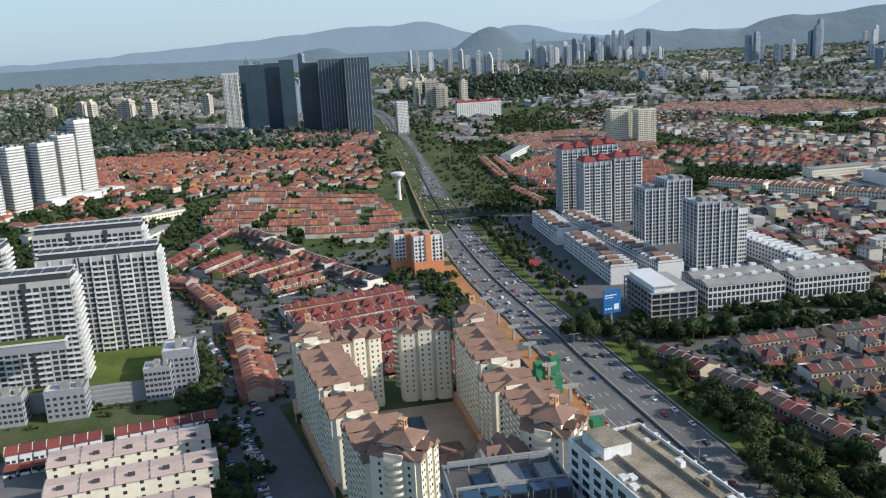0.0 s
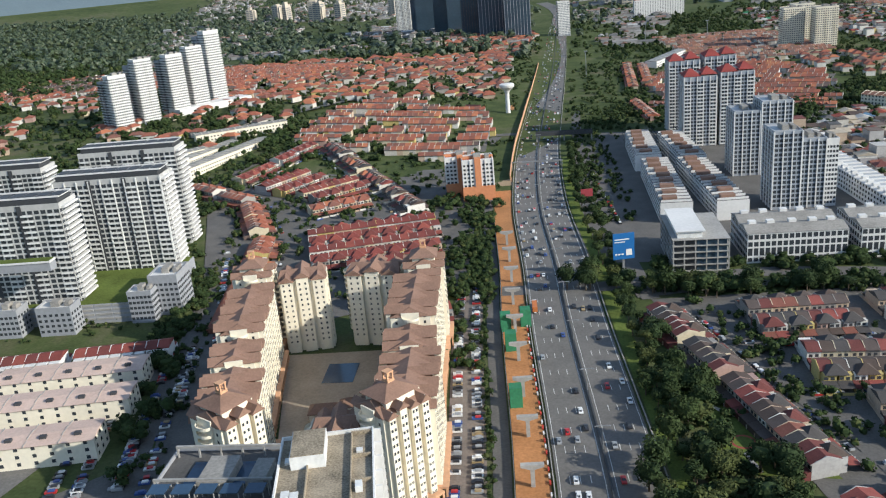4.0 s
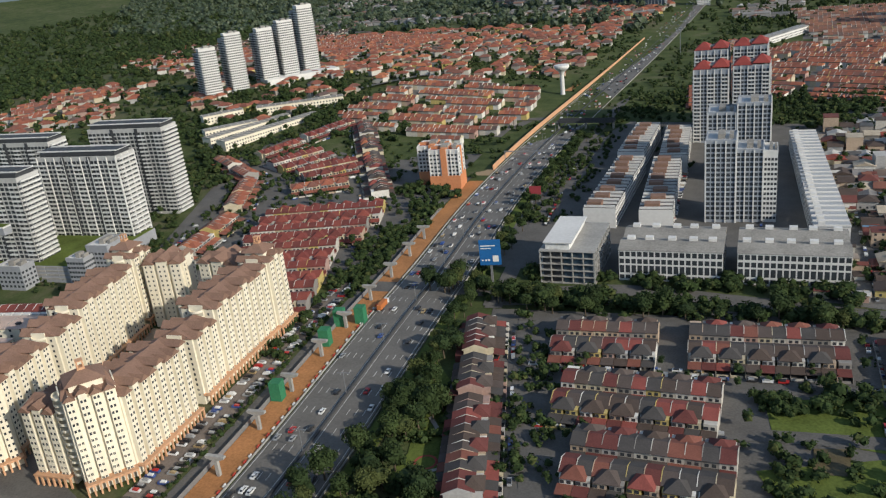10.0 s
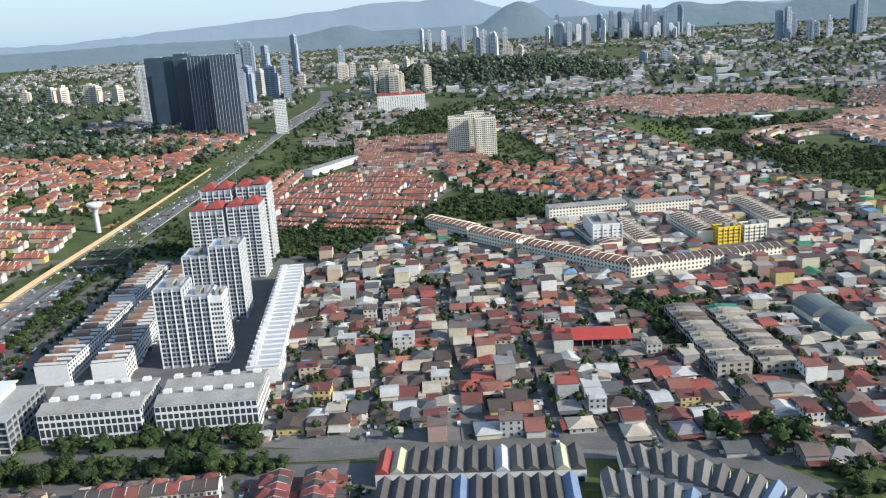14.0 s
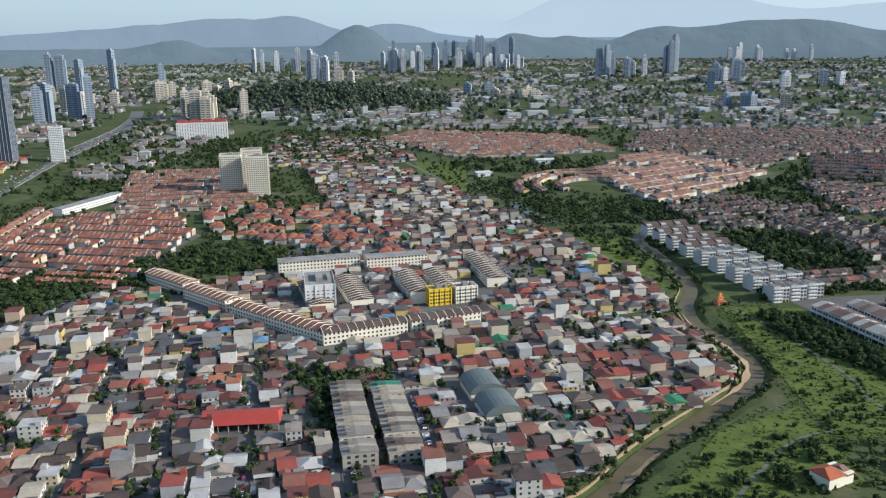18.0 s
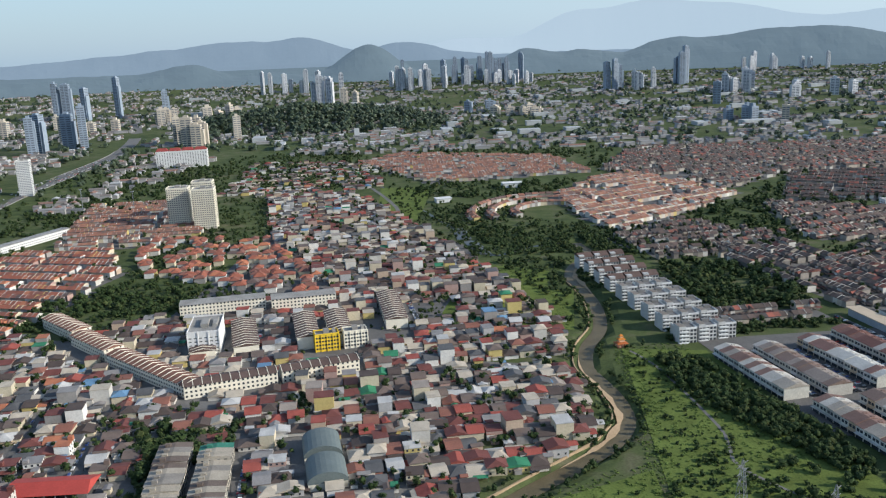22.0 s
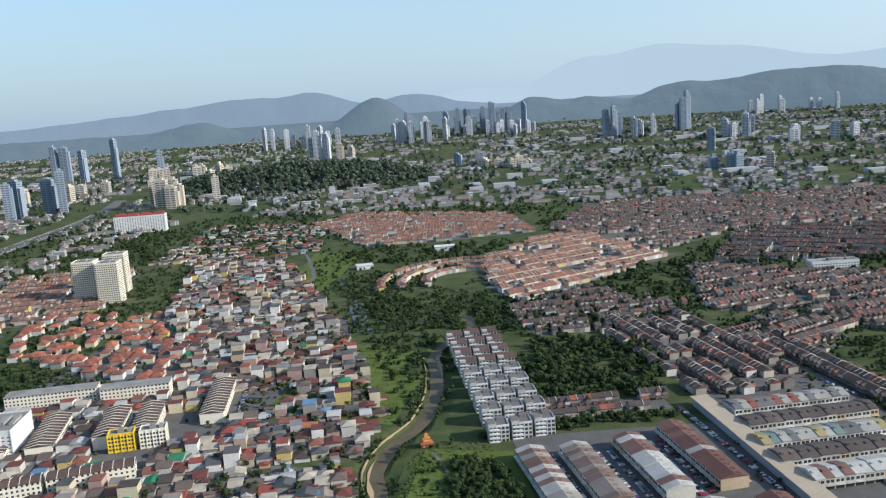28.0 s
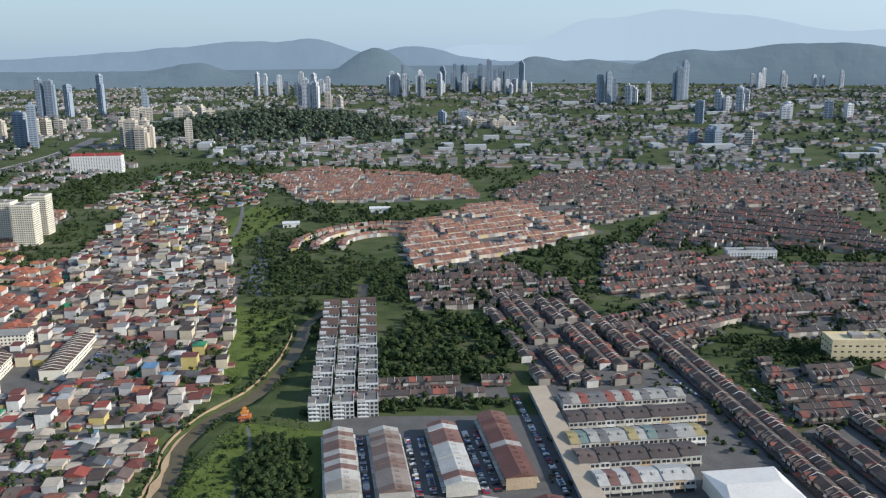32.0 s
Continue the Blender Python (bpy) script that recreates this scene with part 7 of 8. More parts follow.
for poly, n, a, b in (([(-372, 240), (-398, 400), (-376, 418), (-330, 300), (-318, 220)], 170, 3.5, 6), ([(-440, 448), (-380, 443), (-230, 482), (-235, 490), (-385, 462), (-440, 475)], 80, 3, 5.5), ([(-345, 500), (-342, 506), (-232, 522), (-232, 514)], 40, 3, 5),
                      ([(-720, 560), (-610, 360), (-500, 470), (-545, 720), (-640, 720)], 170, 2.5, 5), ([(-640, 700), (-560, 700), (-560, 800), (-640, 780)], 60, 3, 6), ([(-500, 640), (-470, 640), (-520, 860), (-545, 860)], 60, 3, 5), ([(-420, 560), (-412, 560), (-500, 900), (-512, 900)], 70, 2.5, 4.5),
                      ([(-560, 250), (-545, 250), (-640, 440), (-655, 430)], 70, 2, 4), ([(-930, 960), (-640, 1000), (-690, 1340), (-1150, 1310)], 360, 3, 6), ([(-790, 690), (-590, 720), (-600, 880), (-660, 965), (-800, 880)], 120, 2.5, 5), ([(-480, 990), (-262, 965), (-262, 1130), (-330, 1240), (-478, 1230)], 110, 2, 4),
                      ([(-60, 1700), (40, 1690), (120, 1420), (150, 1260), (90, 1270), (0, 1480)], 190, 3, 6), ([(455, 1000), (505, 1480), (1000, 1400), (980, 860), (640, 860)], 420, 2.5, 5), ([(-160, 860), (100, 1050), (-120, 1040)], 40, 2.5, 4), ([(112, 850), (215, 870), (90, 1260), (-100, 1640), (-235, 1610), (0, 1040)], 260, 2, 4)):
    for p in scatter(poly, n, 77):
        if river_gap(*p) > 10:
            mid.add(*p, rnd.uniform(a, b) * 0.8)
for poly, n, a, b in (([(-640, 940), (-605, 1300), (-690, 1340), (-760, 1000)], 160, 2.5, 5), ([(-575, 880), (-480, 960), (-450, 1250), (-560, 1320), (-610, 1150)], 220, 2.5, 5.5), ([(-860, 640), (-760, 560), (-640, 720), (-760, 740), (-800, 870), (-900, 800)], 220, 3, 6), ([(-240, 1130), (-210, 1130), (-330, 1330), (-300, 1380), (-150, 1340), (-160, 1300)], 110, 3, 5.5),
                      ([(230, 1400), (330, 1360), (300, 1500), (250, 1520)], 60, 3, 5), ([(130, 1180), (250, 1200), (280, 1280), (120, 1260)], 130, 3, 5.5), ([(-560, 1350), (-430, 1300), (-420, 1560), (-600, 1600)], 220, 3, 6), ([(-960, 560), (-800, 620), (-860, 900), (-1000, 860)], 160, 4, 7), ([(-520, 860), (-455, 860), (-470, 960), (-545, 960)], 60, 2.5, 5),
                      ([(-700, 430), (-620, 400), (-650, 480), (-720, 480)], 40, 2, 4), ([(-800, 310), (-640, 360), (-650, 385), (-800, 340)], 60, 1.5, 3), ([(318, 905), (445, 940), (445, 955), (318, 925)], 50, 3, 5), ([(-200, 470), (-165, 480), (-160, 430), (-150, 420), (-145, 440)], 24, 2, 4), ([(-160, 425), (-60, 440), (-60, 448), (-160, 436)], 34, 3, 4.5)):
    for p in scatter(poly, n, 78):
        if river_gap(*p) > 10:
            mid.add(*p, rnd.uniform(a, b) * 0.8)
for k, p in enumerate(HIGHWAY):
    if 140 < p.y < 560:
        d = (HIGHWAY[k + 1] - p).normalized()
        for j in range(4):
            q = p + Vector((d.y, -d.x)) * (-41 + rnd.uniform(-1.0, 1.0)) + d * (j * 3.5)
            mid.add(q.x, q.y, rnd.uniform(1.4, 2.6))
for poly, n, a, b in (([(-1800, 500), (-1100, 560), (-1000, 780), (-1150, 1300), (-1900, 1500)], 1100, 5, 10), ([(-230, 1650), (60, 1720), (-160, 2030), (-200, 2200), (-480, 2200), (-480, 1640)], 500, 4, 9), ([(300, 1850), (520, 1600), (960, 1560), (1100, 2180), (400, 2180)], 520, 4, 8),
                      ([(960, 860), (1600, 860), (1650, 2200), (1000, 2200)], 900, 4, 9), ([(-60, 2040), (-100, 2200), (400, 2200), (330, 1840), (250, 2060)], 240, 5, 9), ([(520, 1480), (700, 1400), (1000, 1430), (980, 1500), (560, 1620)], 200, 5, 9), ([(-560, 1320), (-480, 1250), (-330, 1620), (-420, 2000), (-640, 2000)], 420, 5, 9),
                      ([(-900, 420), (-780, 480), (-760, 640), (-1000, 760), (-1100, 560)], 260, 5, 9), ([(-150, 1640), (-60, 1700), (-100, 2150), (-300, 2200), (-330, 1640)], 260, 3, 7), ([(640, 700), (760, 840), (1000, 690), (900, 600)], 120, 4, 7), ([(318, 560), (420, 600), (520, 710), (320, 700)], 150, 4, 7)):
    for p in scatter(poly, n, 31):
        mid.add(*p, rnd.uniform(a, b) * 0.75)
GREEN = [([(455, 990), (505, 1480), (900, 1400), (960, 880), (640, 860)], 620, 2.6, 4.6), ([(500, 1130), (560, 1235), (620, 1250), (735, 1310), (735, 1280), (600, 1215), (520, 1110)], 130, 3.5, 5.5), ([(600, 1130), (700, 1130), (760, 1070), (650, 1060)], 130, 3.5, 5.5), ([(730, 1310), (740, 1390), (900, 1390), (1000, 1150)], 110, 3.5, 6), ([(300, 1160), (420, 1180), (510, 1280), (390, 1390), (280, 1280)], 200, 3, 5.5), ([(320, 905), (380, 925), (450, 945), (450, 960), (318, 930)], 46, 4, 6.5), ([(288, 868), (318, 862), (344, 785), (358, 765), (380, 700), (356, 692), (334, 735), (302, 781), (290, 823)], 110, 3, 6.5), ([(213, 1205), (300, 1180), (320, 1290), (262, 1380), (225, 1330)], 230, 3, 5.5), ([(256, 650), (350, 690), (305, 790), (300, 900), (258, 890), (272, 760)], 120, 1.8, 3.8), ([(240, 600), (262, 660), (290, 690), (360, 680), (350, 620)], 60, 1.8, 3.6), ([(690, 925), (702, 925), (740, 800), (728, 800)], 20, 1.5, 3), ([(775, 870), (840, 860), (830, 1060), (790, 960)], 90, 3, 5), ([(575, 1090), (620, 1080), (650, 935), (700, 945), (770, 1000), (765, 1010), (690, 965), (640, 1060), (600, 1120)], 110, 2.6, 4.6), ([(660, 1075), (720, 1070), (790, 1110), (720, 1130), (650, 1110)], 120, 3, 5.5), ([(700, 1120), (850, 1120), (860, 1250), (780, 1300), (700, 1250)], 210, 3, 6), ([(690, 940), (735, 940), (735, 870), (790, 850), (700, 860)], 50, 2.5, 4.5),
         ([(-150, 880), (-60, 830), (110, 870), (60, 1030), (-120, 955)], 45, 2.0, 3.6), ([(480, 815), (510, 815), (575, 960), (640, 960), (600, 1000), (480, 970)], 60, 1.8, 3.6), ([(-262, 905), (-150, 870), (-120, 960), (-240, 1000)], 110, 3, 5.5), ([(160, 540), (330, 600), (330, 690), (240, 680)], 60, 2, 4), ([(-240, 385), (-200, 395), (-165, 380), (-150, 300), (-235, 345)], 120, 2.8, 5.5), ([(-250, 405), (-216, 428), (-211, 424), (-246, 400)], 20, 2.5, 4), ([(244, 590), (262, 645), (300, 676), (372, 662), (362, 600)], 45, 2.5, 5), ([(120, 540), (170, 590), (255, 625), (240, 555)], 70, 2.5, 4.5), ([(-372, 440), (-350, 425), (-300, 330), (-318, 318)], 60, 2.5, 5), ([(-335, 320), (-240, 345), (-240, 352), (-330, 330)], 14, 2.5, 4), ([(-330, 860), (-250, 960), (-130, 990), (-60, 1030), (-240, 1120), (-262, 965), (-440, 985), (-470, 900)], 520, 3.5, 6), ([(110, 1200), (250, 1200), (285, 1300), (210, 1400), (140, 1520), (40, 1480)], 320, 3, 6),
         ([(-262, 1130), (-140, 1110), (-150, 1330), (-235, 1620), (-330, 1600), (-245, 1330)], 300, 3, 6), ([(-1300, 600), (-760, 640), (-640, 1000), (-700, 1350), (-1300, 1350)], 1200, 3.5, 6.5),
         ([(-2800, 800), (-1300, 560), (-1300, 1400), (-2800, 2200)], 2100, 9, 15), ([(-700, 1000), (-560, 900), (-620, 1300), (-640, 1600), (-720, 1500)], 200, 3, 6), ([(-500, 860), (-430, 900), (-520, 1300), (-590, 1300)], 160, 3, 5.5),
         ([(-440, 560), (-425, 560), (-500, 860), (-520, 860)], 120, 3, 5), ([(-400, 700), (-300, 720), (-290, 840), (-480, 830)], 70, 2.5, 4.5), ([(-300, 830), (-480, 840), (-520, 930), (-440, 970), (-262, 950)], 260, 4, 6),
         ([(-62, 700), (-19, 741), (0, 746), (8, 712), (-10, 690), (-8, 640), (2, 615), (-30, 640), (-40, 690)], 130, 4.5, 7), ([(-720, 560), (-640, 520), (-540, 720), (-700, 760)], 90, 3, 5), ([(-640, 400), (-700, 420), (-820, 600), (-780, 640)], 170, 3, 5.5)]
for poly, n, a, b in GREEN:
    for p in scatter(poly, n, 61):
        if river_gap(*p) > 10:
            mid.add(*p, rnd.uniform(a, b) * 0.8)
for c in list(scatter(VILLAGE, 30, 5)) + list(scatter(VILLAGE_NORTH, 24, 5)):
    for j in range(5):
        mid.add(c[0] + rnd.uniform(-7, 7), c[1] + rnd.uniform(-7, 7), rnd.uniform(2.6, 4.4), land(*c) + rnd.uniform(1.0, 3.0), tall=1.1)
for k, p in enumerate(RIVER_LINE[:-1]):
    d = (RIVER_LINE[k + 1] - p).normalized()
    for sgn in (-1, 1):
        for j in range(2):
            if noise.noise(Vector((p.x, p.y, sgn * 9)) * 0.03) > -0.22:
                q = p + Vector((d.y, -d.x)) * sgn * rnd.uniform(8.5, 13.5) + d * rnd.uniform(-4, 4)
                mid.add(q.x, q.y, rnd.uniform(1.6, 3.8))
mid.done("woods", "tropical trees between the estates")
scrub = Wood(FEW)
for poly, n in (([(252, 640), (350, 685), (310, 905), (256, 880), (268, 760)], 1500), ([(130, 555), (262, 600), (262, 700), (205, 670)], 700), ([(115, 1000), (225, 900), (225, 1000), (240, 1130), (140, 1180)], 900), ([(240, 592), (262, 645), (300, 676), (372, 662), (362, 610)], 650), ([(255, 645), (271, 645), (271, 890), (255, 890)], 420), ([(263, 642), (385, 642), (385, 658), (263, 658)], 170)):
    for p in scatter(poly, n, 12):
        if river_gap(*p) > 9:
            scrub.add(*p, rnd.uniform(0.5, 1.8), tall=0.5)
scrub.done("scrub", "low bright green scrub on the river bank", shade("scrub_leaves", (0, 0, 0), 0.9, 0.5, 2.0, spec=0.1, random_by="island", ramp=[(3, (0.105, 0.15, 0.038)), (2, (0.13, 0.175, 0.046)), (2, (0.085, 0.125, 0.032))]))
for c in ([(263, 650), (385, 650), (326, 880), (262, 885)], [(110, 960), (228, 930), (238, 1110), (130, 1160)], [(-60, 1690), (30, 1690), (40, 1400), (-20, 1400)], [(-388, 383), (-345, 350), (-315, 300), (-345, 296)], [(140, 560), (260, 600), (258, 690), (200, 655)], [(-250, 409), (-211, 424), (-195, 391), (-241, 387)]):
    single("grass", sheet(c, 0.05).mesh("grass", M_GRASS), "open rough green grass", "grass", kind="structure")

single("grass", sheet([(-240, 362), (-196, 392), (-152, 330), (-205, 318)], 0.16).mesh("grass", M_GRASS), "small park with grass and trees", "grass", kind="structure")
single("grass", sheet([(-358, 336), (-336, 334), (-331, 302), (-353, 299)], 0.16, 8.0).mesh("grass", M_GRASS), "small park lawn among trees", "grass", kind="structure")
road("footpath", [(-362, 342), (-352, 334), (-340, 330), (-336, 318), (-345, 308), (-340, 298)], 1.8, M_CONCRETE, label="pale curving park path")
n = 16
s = Shape()
s.add([(r * math.cos(k * 6.2832 / n), r * math.sin(k * 6.2832 / n), z) for r, z in ((4.6, 0.42), (3.6, 0.42)) for k in range(n)], [(k, (k + 1) % n, n + (k + 1) % n, n + k) for k in range(n)])
single("playground", s.mesh("playground", M_REDTILE), "round playground edged with red kerb", "playground", at(-346, 316))
single("pond", sheet([(-226, 383), (-215, 388), (-212, 372), (-223, 368)], 0.3, 5.0).mesh("pond", M_WATER), "small still pond in the park", "pond", kind="structure")

# ---- cars ----
CB, CG, CW = Shape(), Shape(), Shape()
CB.add([(x, y, z) for y in (-0.85, 0.85) for x, z in ((-2.1, 0.35), (2.1, 0.35), (2.15, 0.75), (1.0, 0.95), (-1.7, 0.98), (-2.1, 0.8))], [(0, 1, 2, 3, 4, 5), (11, 10, 9, 8, 7, 6), (1, 7, 8, 2), (2, 8, 9, 3), (3, 9, 10, 4), (4, 10, 11, 5), (5, 11, 6, 0)])
CB.add([(x, y, z) for y in (-0.66, 0.66) for x, z in ((0.3, 1.42), (-1.2, 1.44))] + [(x, y, 1.38) for y in (-0.66, 0.66) for x in (0.35, -1.25)], [(0, 2, 3, 1)])
CG.add([(x, y, z) for y, t in ((-1, 1), (1, 1)) for x, z, w in ((1.0, 0.95, .8), (0.3, 1.40, .66), (-1.2, 1.42, .66), (-1.7, 0.98, .8)) for y in (y * w,)], [(0, 1, 2, 3), (7, 6, 5, 4), (0, 4, 5, 1), (3, 2, 6, 7), (1, 5, 6, 2)])
for k in range(10):
    a, b = k * 6.283 / 10, (k + 1) * 6.283 / 10
    CW.add([(0.33 * math.cos(t), y, 0.33 * math.sin(t)) for t in (a, b) for y in (-.1, .1)] + [(0, -.1, 0), (0, .1, 0)], [(0, 1, 3, 2), (0, 2, 4), (1, 5, 3)])
CAR_B, CAR_G, CAR_W = CB.mesh("body", M_CARPAINT), CG.mesh("glasshouse", M_GLASS), CW.mesh("wheel", M_TYRE)


def car(x, y, z, deg):
    e = thing("car", "small car on the asphalt", "car", pose(x, y, z, 0, 0, deg) @ Matrix.Diagonal((1.06, 1.06, 1.06, 1)), "cars")
    part("body", CAR_B, e)
    part("glasshouse", CAR_G, e)
    for a in (-1.35, 1.35):
        for b in (-0.78, 0.78):
            part("wheel", CAR_W, e, m=pose(a, b, 0.33))


TB, TC = Shape(), Shape()
TB.box(-6, 3.2, -1.2, 1.2, 1.0, 3.6, 0, None, True)
TC.box(3.5, 5.6, -1.15, 1.15, 0.5, 2.9, 0, None, True)
TC.box(-6, 5.2, -0.5, 0.5, 0.5, 1.0, 0, None, True)
LORRY_B = [TB.mesh("box", shade(n, c, 0.6, 0.15)) for n, c in (("red_box", (0.42, 0.07, 0.045)), ("white_box", (0.7, 0.7, 0.68)), ("orange_box", (0.5, 0.16, 0.05)))]
LORRY_C = TC.mesh("cab", M_CARPAINT)


def lorry(x, y, z, deg, k):
    e = thing("lorry", ("lorry with a long red box", "lorry with a white box", "lorry with an orange box")[k], "lorry", pose(x, y, z, 0, 0, deg), "lorries")
    part("box", LORRY_B[k], e)
    part("cab", LORRY_C, e)
    for a in (-4.5, -3.2, 4.2):
        for b in (-1.05, 1.05):
            part("wheel", CAR_W, e, m=pose(a, b, 0.5) @ Matrix.Diagonal((1.5, 1.5, 1.5, 1)))


FARCAR = Shape()
for k in range(len(HIGHWAY) - 1):
    a, b = HIGHWAY[k], HIGHWAY[k + 1]
    d = (b - a).normalized()
    nrm, deg = Vector((d.y, -d.x)), math.degrees(math.atan2(d.y, d.x))
    if not 120 < a.y < 2200:
        continue
    for lane in (-15.2, -11.6, -8.1, -4.5, 4.5, 8.1, 11.6, 15.2):
        if rnd.random() > 0.40:
            continue
        q = a + nrm * (lane + rnd.uniform(-.3, .3)) + d * rnd.uniform(0, 8)
        z, g = land(q.x, q.y) + 0.355, deg + (180 if lane > 0 else 0)
        if a.y < 500:
            if rnd.random() < 0.05:
                lorry(q.x, q.y, z, g, rnd.randrange(3))
            else:
                car(q.x, q.y, z, g)
        else:
            m = pose(q.x, q.y, z, 0, 0, g)
            FARCAR.box(-2.1, 2.1, -.85, .85, 0.2, 0.95, 0, m)
            FARCAR.box(-1.5, 0.8, -.7, .7, 0.95, 1.45, 0, m)


for o in [o for o in scene.objects if o.name.startswith("terrace_row")]:
    n = sum(1 for c in o.children if c.name.startswith("wall"))
    for k in range(n):
        if rnd.random() < 0.3:
            q = o.matrix_basis @ Vector((k * UNIT + rnd.uniform(1, 4), -11.9, 0))
            m = pose(q.x, q.y, land(q.x, q.y) + 0.5, 0, 0, math.degrees(o.matrix_basis.to_euler().z) + rnd.uniform(-3, 3))
            FARCAR.box(-2.1, 2.1, -.85, .85, 0.2, 0.95, 0, m)
            FARCAR.box(-1.5, 0.8, -.7, .7, 0.95, 1.45, 0, m)


def parked(a, b, gap, turn=90, chance=0.8):
    a, b = Vector(a), Vector(b)
    n = int((b - a).length / gap)
    deg = math.degrees(math.atan2(b.y - a.y, b.x - a.x))
    for k in range(n):
        if rnd.random() < chance:
            p = a.lerp(b, k / n)
            m = pose(p.x, p.y, land(p.x, p.y) + 0.2, 0, 0, deg + turn)
            FARCAR.box(-2.1, 2.1, -.85, .85, 0.2, 0.95, 0, m)
            FARCAR.box(-1.5, 0.8, -.7, .7, 0.95, 1.45, 0, m)


for a, b in zip(FRONT, FRONT[1:]):
    for off in (-45.0, -53.0):
        d = (b - a).normalized()
        o = Vector((d.y, -d.x)) * off
        parked(a + o, b + o, 2.8, 90, 0.75)
for off in (0, 9, 24, 33):
    parked((-548 - off, 240 - off * 0.3), (-604 - off, 352 - off * 0.3), 3.0, 90, 0.7)
for k in range(7):
    x = -225 + 47 * k
    parked((x - 2, 515), (x - 34, 640), 8, 0, 0.5)
    parked((x - 35, 645), (x - 62, 755), 8, 0, 0.5)
for a, b, g, t in (((-12, 880), (-38, 955), 2.7, 90), ((-8, 882), (-34, 957), 2.7, 90), ((70, 860), (110, 880), 2.7, 90), ((72, 868), (108, 888), 2.7, 90), ((-120, 905), (-135, 950), 3, 90), ((100, 930), (75, 1020), 3, 90),
                   ((-570, 230), (-600, 290), 3, 90), ((-560, 240), (-590, 300), 3, 90), ((-520, 205), (-470, 160), 3, 90), ((-425, 560), (-470, 700), 6, 0), ((-345, 560), (-380, 690), 3, 90), ((-300, 590), (-330, 700), 6, 0),
                   ((-312, 300), (-290, 240), 7, 0), ((-200, 390), (-222, 478), 7, 0), ((-150, 395), (-170, 478), 7, 0), ((540, 1080), (640, 870), 7, 0), ((630, 1000), (700, 850), 7, 0), ((450, 960), (500, 800), 3, 90), ((470, 960), (520, 800), 3, 90)):
    parked(a, b, g, t)
for a, b, g, t in (((-590, 350), (-668, 480), 3.2, 90), ((-575, 300), (-600, 350), 3, 90), ((-300, 312), (-240, 332), 8, 0), ((-320, 355), (-250, 381), 8, 0),
                   ((-345, 397), (-262, 424), 8, 0), ((379, 793), (351, 875), 2.8, 90), ((409, 800), (383, 880), 2.8, 90), ((417, 803), (391, 884), 2.8, 90), ((446, 815), (420, 896), 2.8, 90), ((453, 818), (427, 898), 2.8, 90), ((300, 1060), (312, 960), 3, 90), ((-140, 440), (-75, 450), 3.2, 90),
                   ((-330, 310), (-372, 420), 9, 0), ((40, 610), (20, 700), 3.2, 90), ((-30, 690), (0, 640), 3, 90), ((-20, 860), (-45, 935), 3, 90), ((-203, 400), (-220, 470), 7, 0), ((500, 930), (590, 955), 3, 90), ((495, 898), (590, 925), 3, 90)):
    parked(a, b, g, t)
single("parked_cars", FARCAR.mesh("parked_cars", M_CARS), "many small cars parked along the streets", "cars", kind="stuff")

# viaduct piers on the works strip, gantries, lamps, pylon
PIER, CAP = Shape(), Shape()
PIER.box(-0.9, 0.9, -0.9, 0.9, -1, 9)
CAP.add([(x, y, z) for y in (-1.1, 1.1) for x, z in ((-1, 9), (1, 9), (5, 10.2), (5, 11.4), (-5, 11.4), (-5, 10.2))], [(0, 1, 2, 3, 4, 5), (11, 10, 9, 8, 7, 6), (2, 8, 9, 3), (3, 9, 10, 4), (4, 10, 11, 5), (5, 11, 6, 0), (0, 6, 7, 1), (1, 7, 8, 2)])
PIER_M, CAP_M = PIER.mesh("column", M_CONCRETE), CAP.mesh("crosshead", M_CONCRETE)
for k, p in enumerate(HIGHWAY):
    if 150 < p.y < 540 and k % 2 == 0:
        d = (HIGHWAY[k + 1] - p).normalized()
        q = p + Vector((d.y, -d.x)) * -26
        e = thing("viaduct_pier", "bare concrete T-shaped viaduct pier on orange soil", "pier", at(q.x, q.y, math.degrees(math.atan2(d.y, d.x)) - 90), "viaduct piers")
        e.scale = (0.8, 0.8, 0.8)
        part("column", PIER_M, e)
        part("crosshead", CAP_M, e)
NET = Shape()
NET.box(-2.5, 2.5, -2.5, 2.5, 0, 9)
NET_M = NET.mesh("shuttering", M_GREENNET)
for x, y in ((-455, 394), (-447, 401), (-447, 374), (-432, 326)):
    single("shuttering", NET_M, "green netted shuttering on the building site", "scaffold", at(x, y, 20), "shuttering")
E_ = thing("footbridge", "covered footbridge across the motorway", "bridge", at(-511, 800, 12))
s = Shape()
s.box(-26, 26, -4, 4, 6.2, 7.0, 0, None, True)
s.box(-26, 26, -4, -3.8, 7, 9)
s.box(-26, 26, 3.8, 4, 7, 9)
part("deck", s.mesh("deck", M_DARK), E_)
s = Shape()
s.box(-.6, .6, -2, 2, -1, 6.2)
data = s.mesh("pier", M_CONCRETE)
for x in (-25, 0, 25):
    part("pier", data, E_, m=pose(x, 0, 0))

# ---- far country ----
ft, fw, fwhite = Town(), Wood(FEW), Shape()
rf = random.Random(99)


def far_box(shape, x, y, w, d, h, deg=0.0, m=0):
    p, k = far(x, y, 0.0)
    shape.box(-w / 2 * k, w / 2 * k, -d / 2 * k, d / 2 * k, -6 * k, h * k, m, Matrix.Translation(p) @ Matrix.Rotation(radians(deg), 4, "Z"))


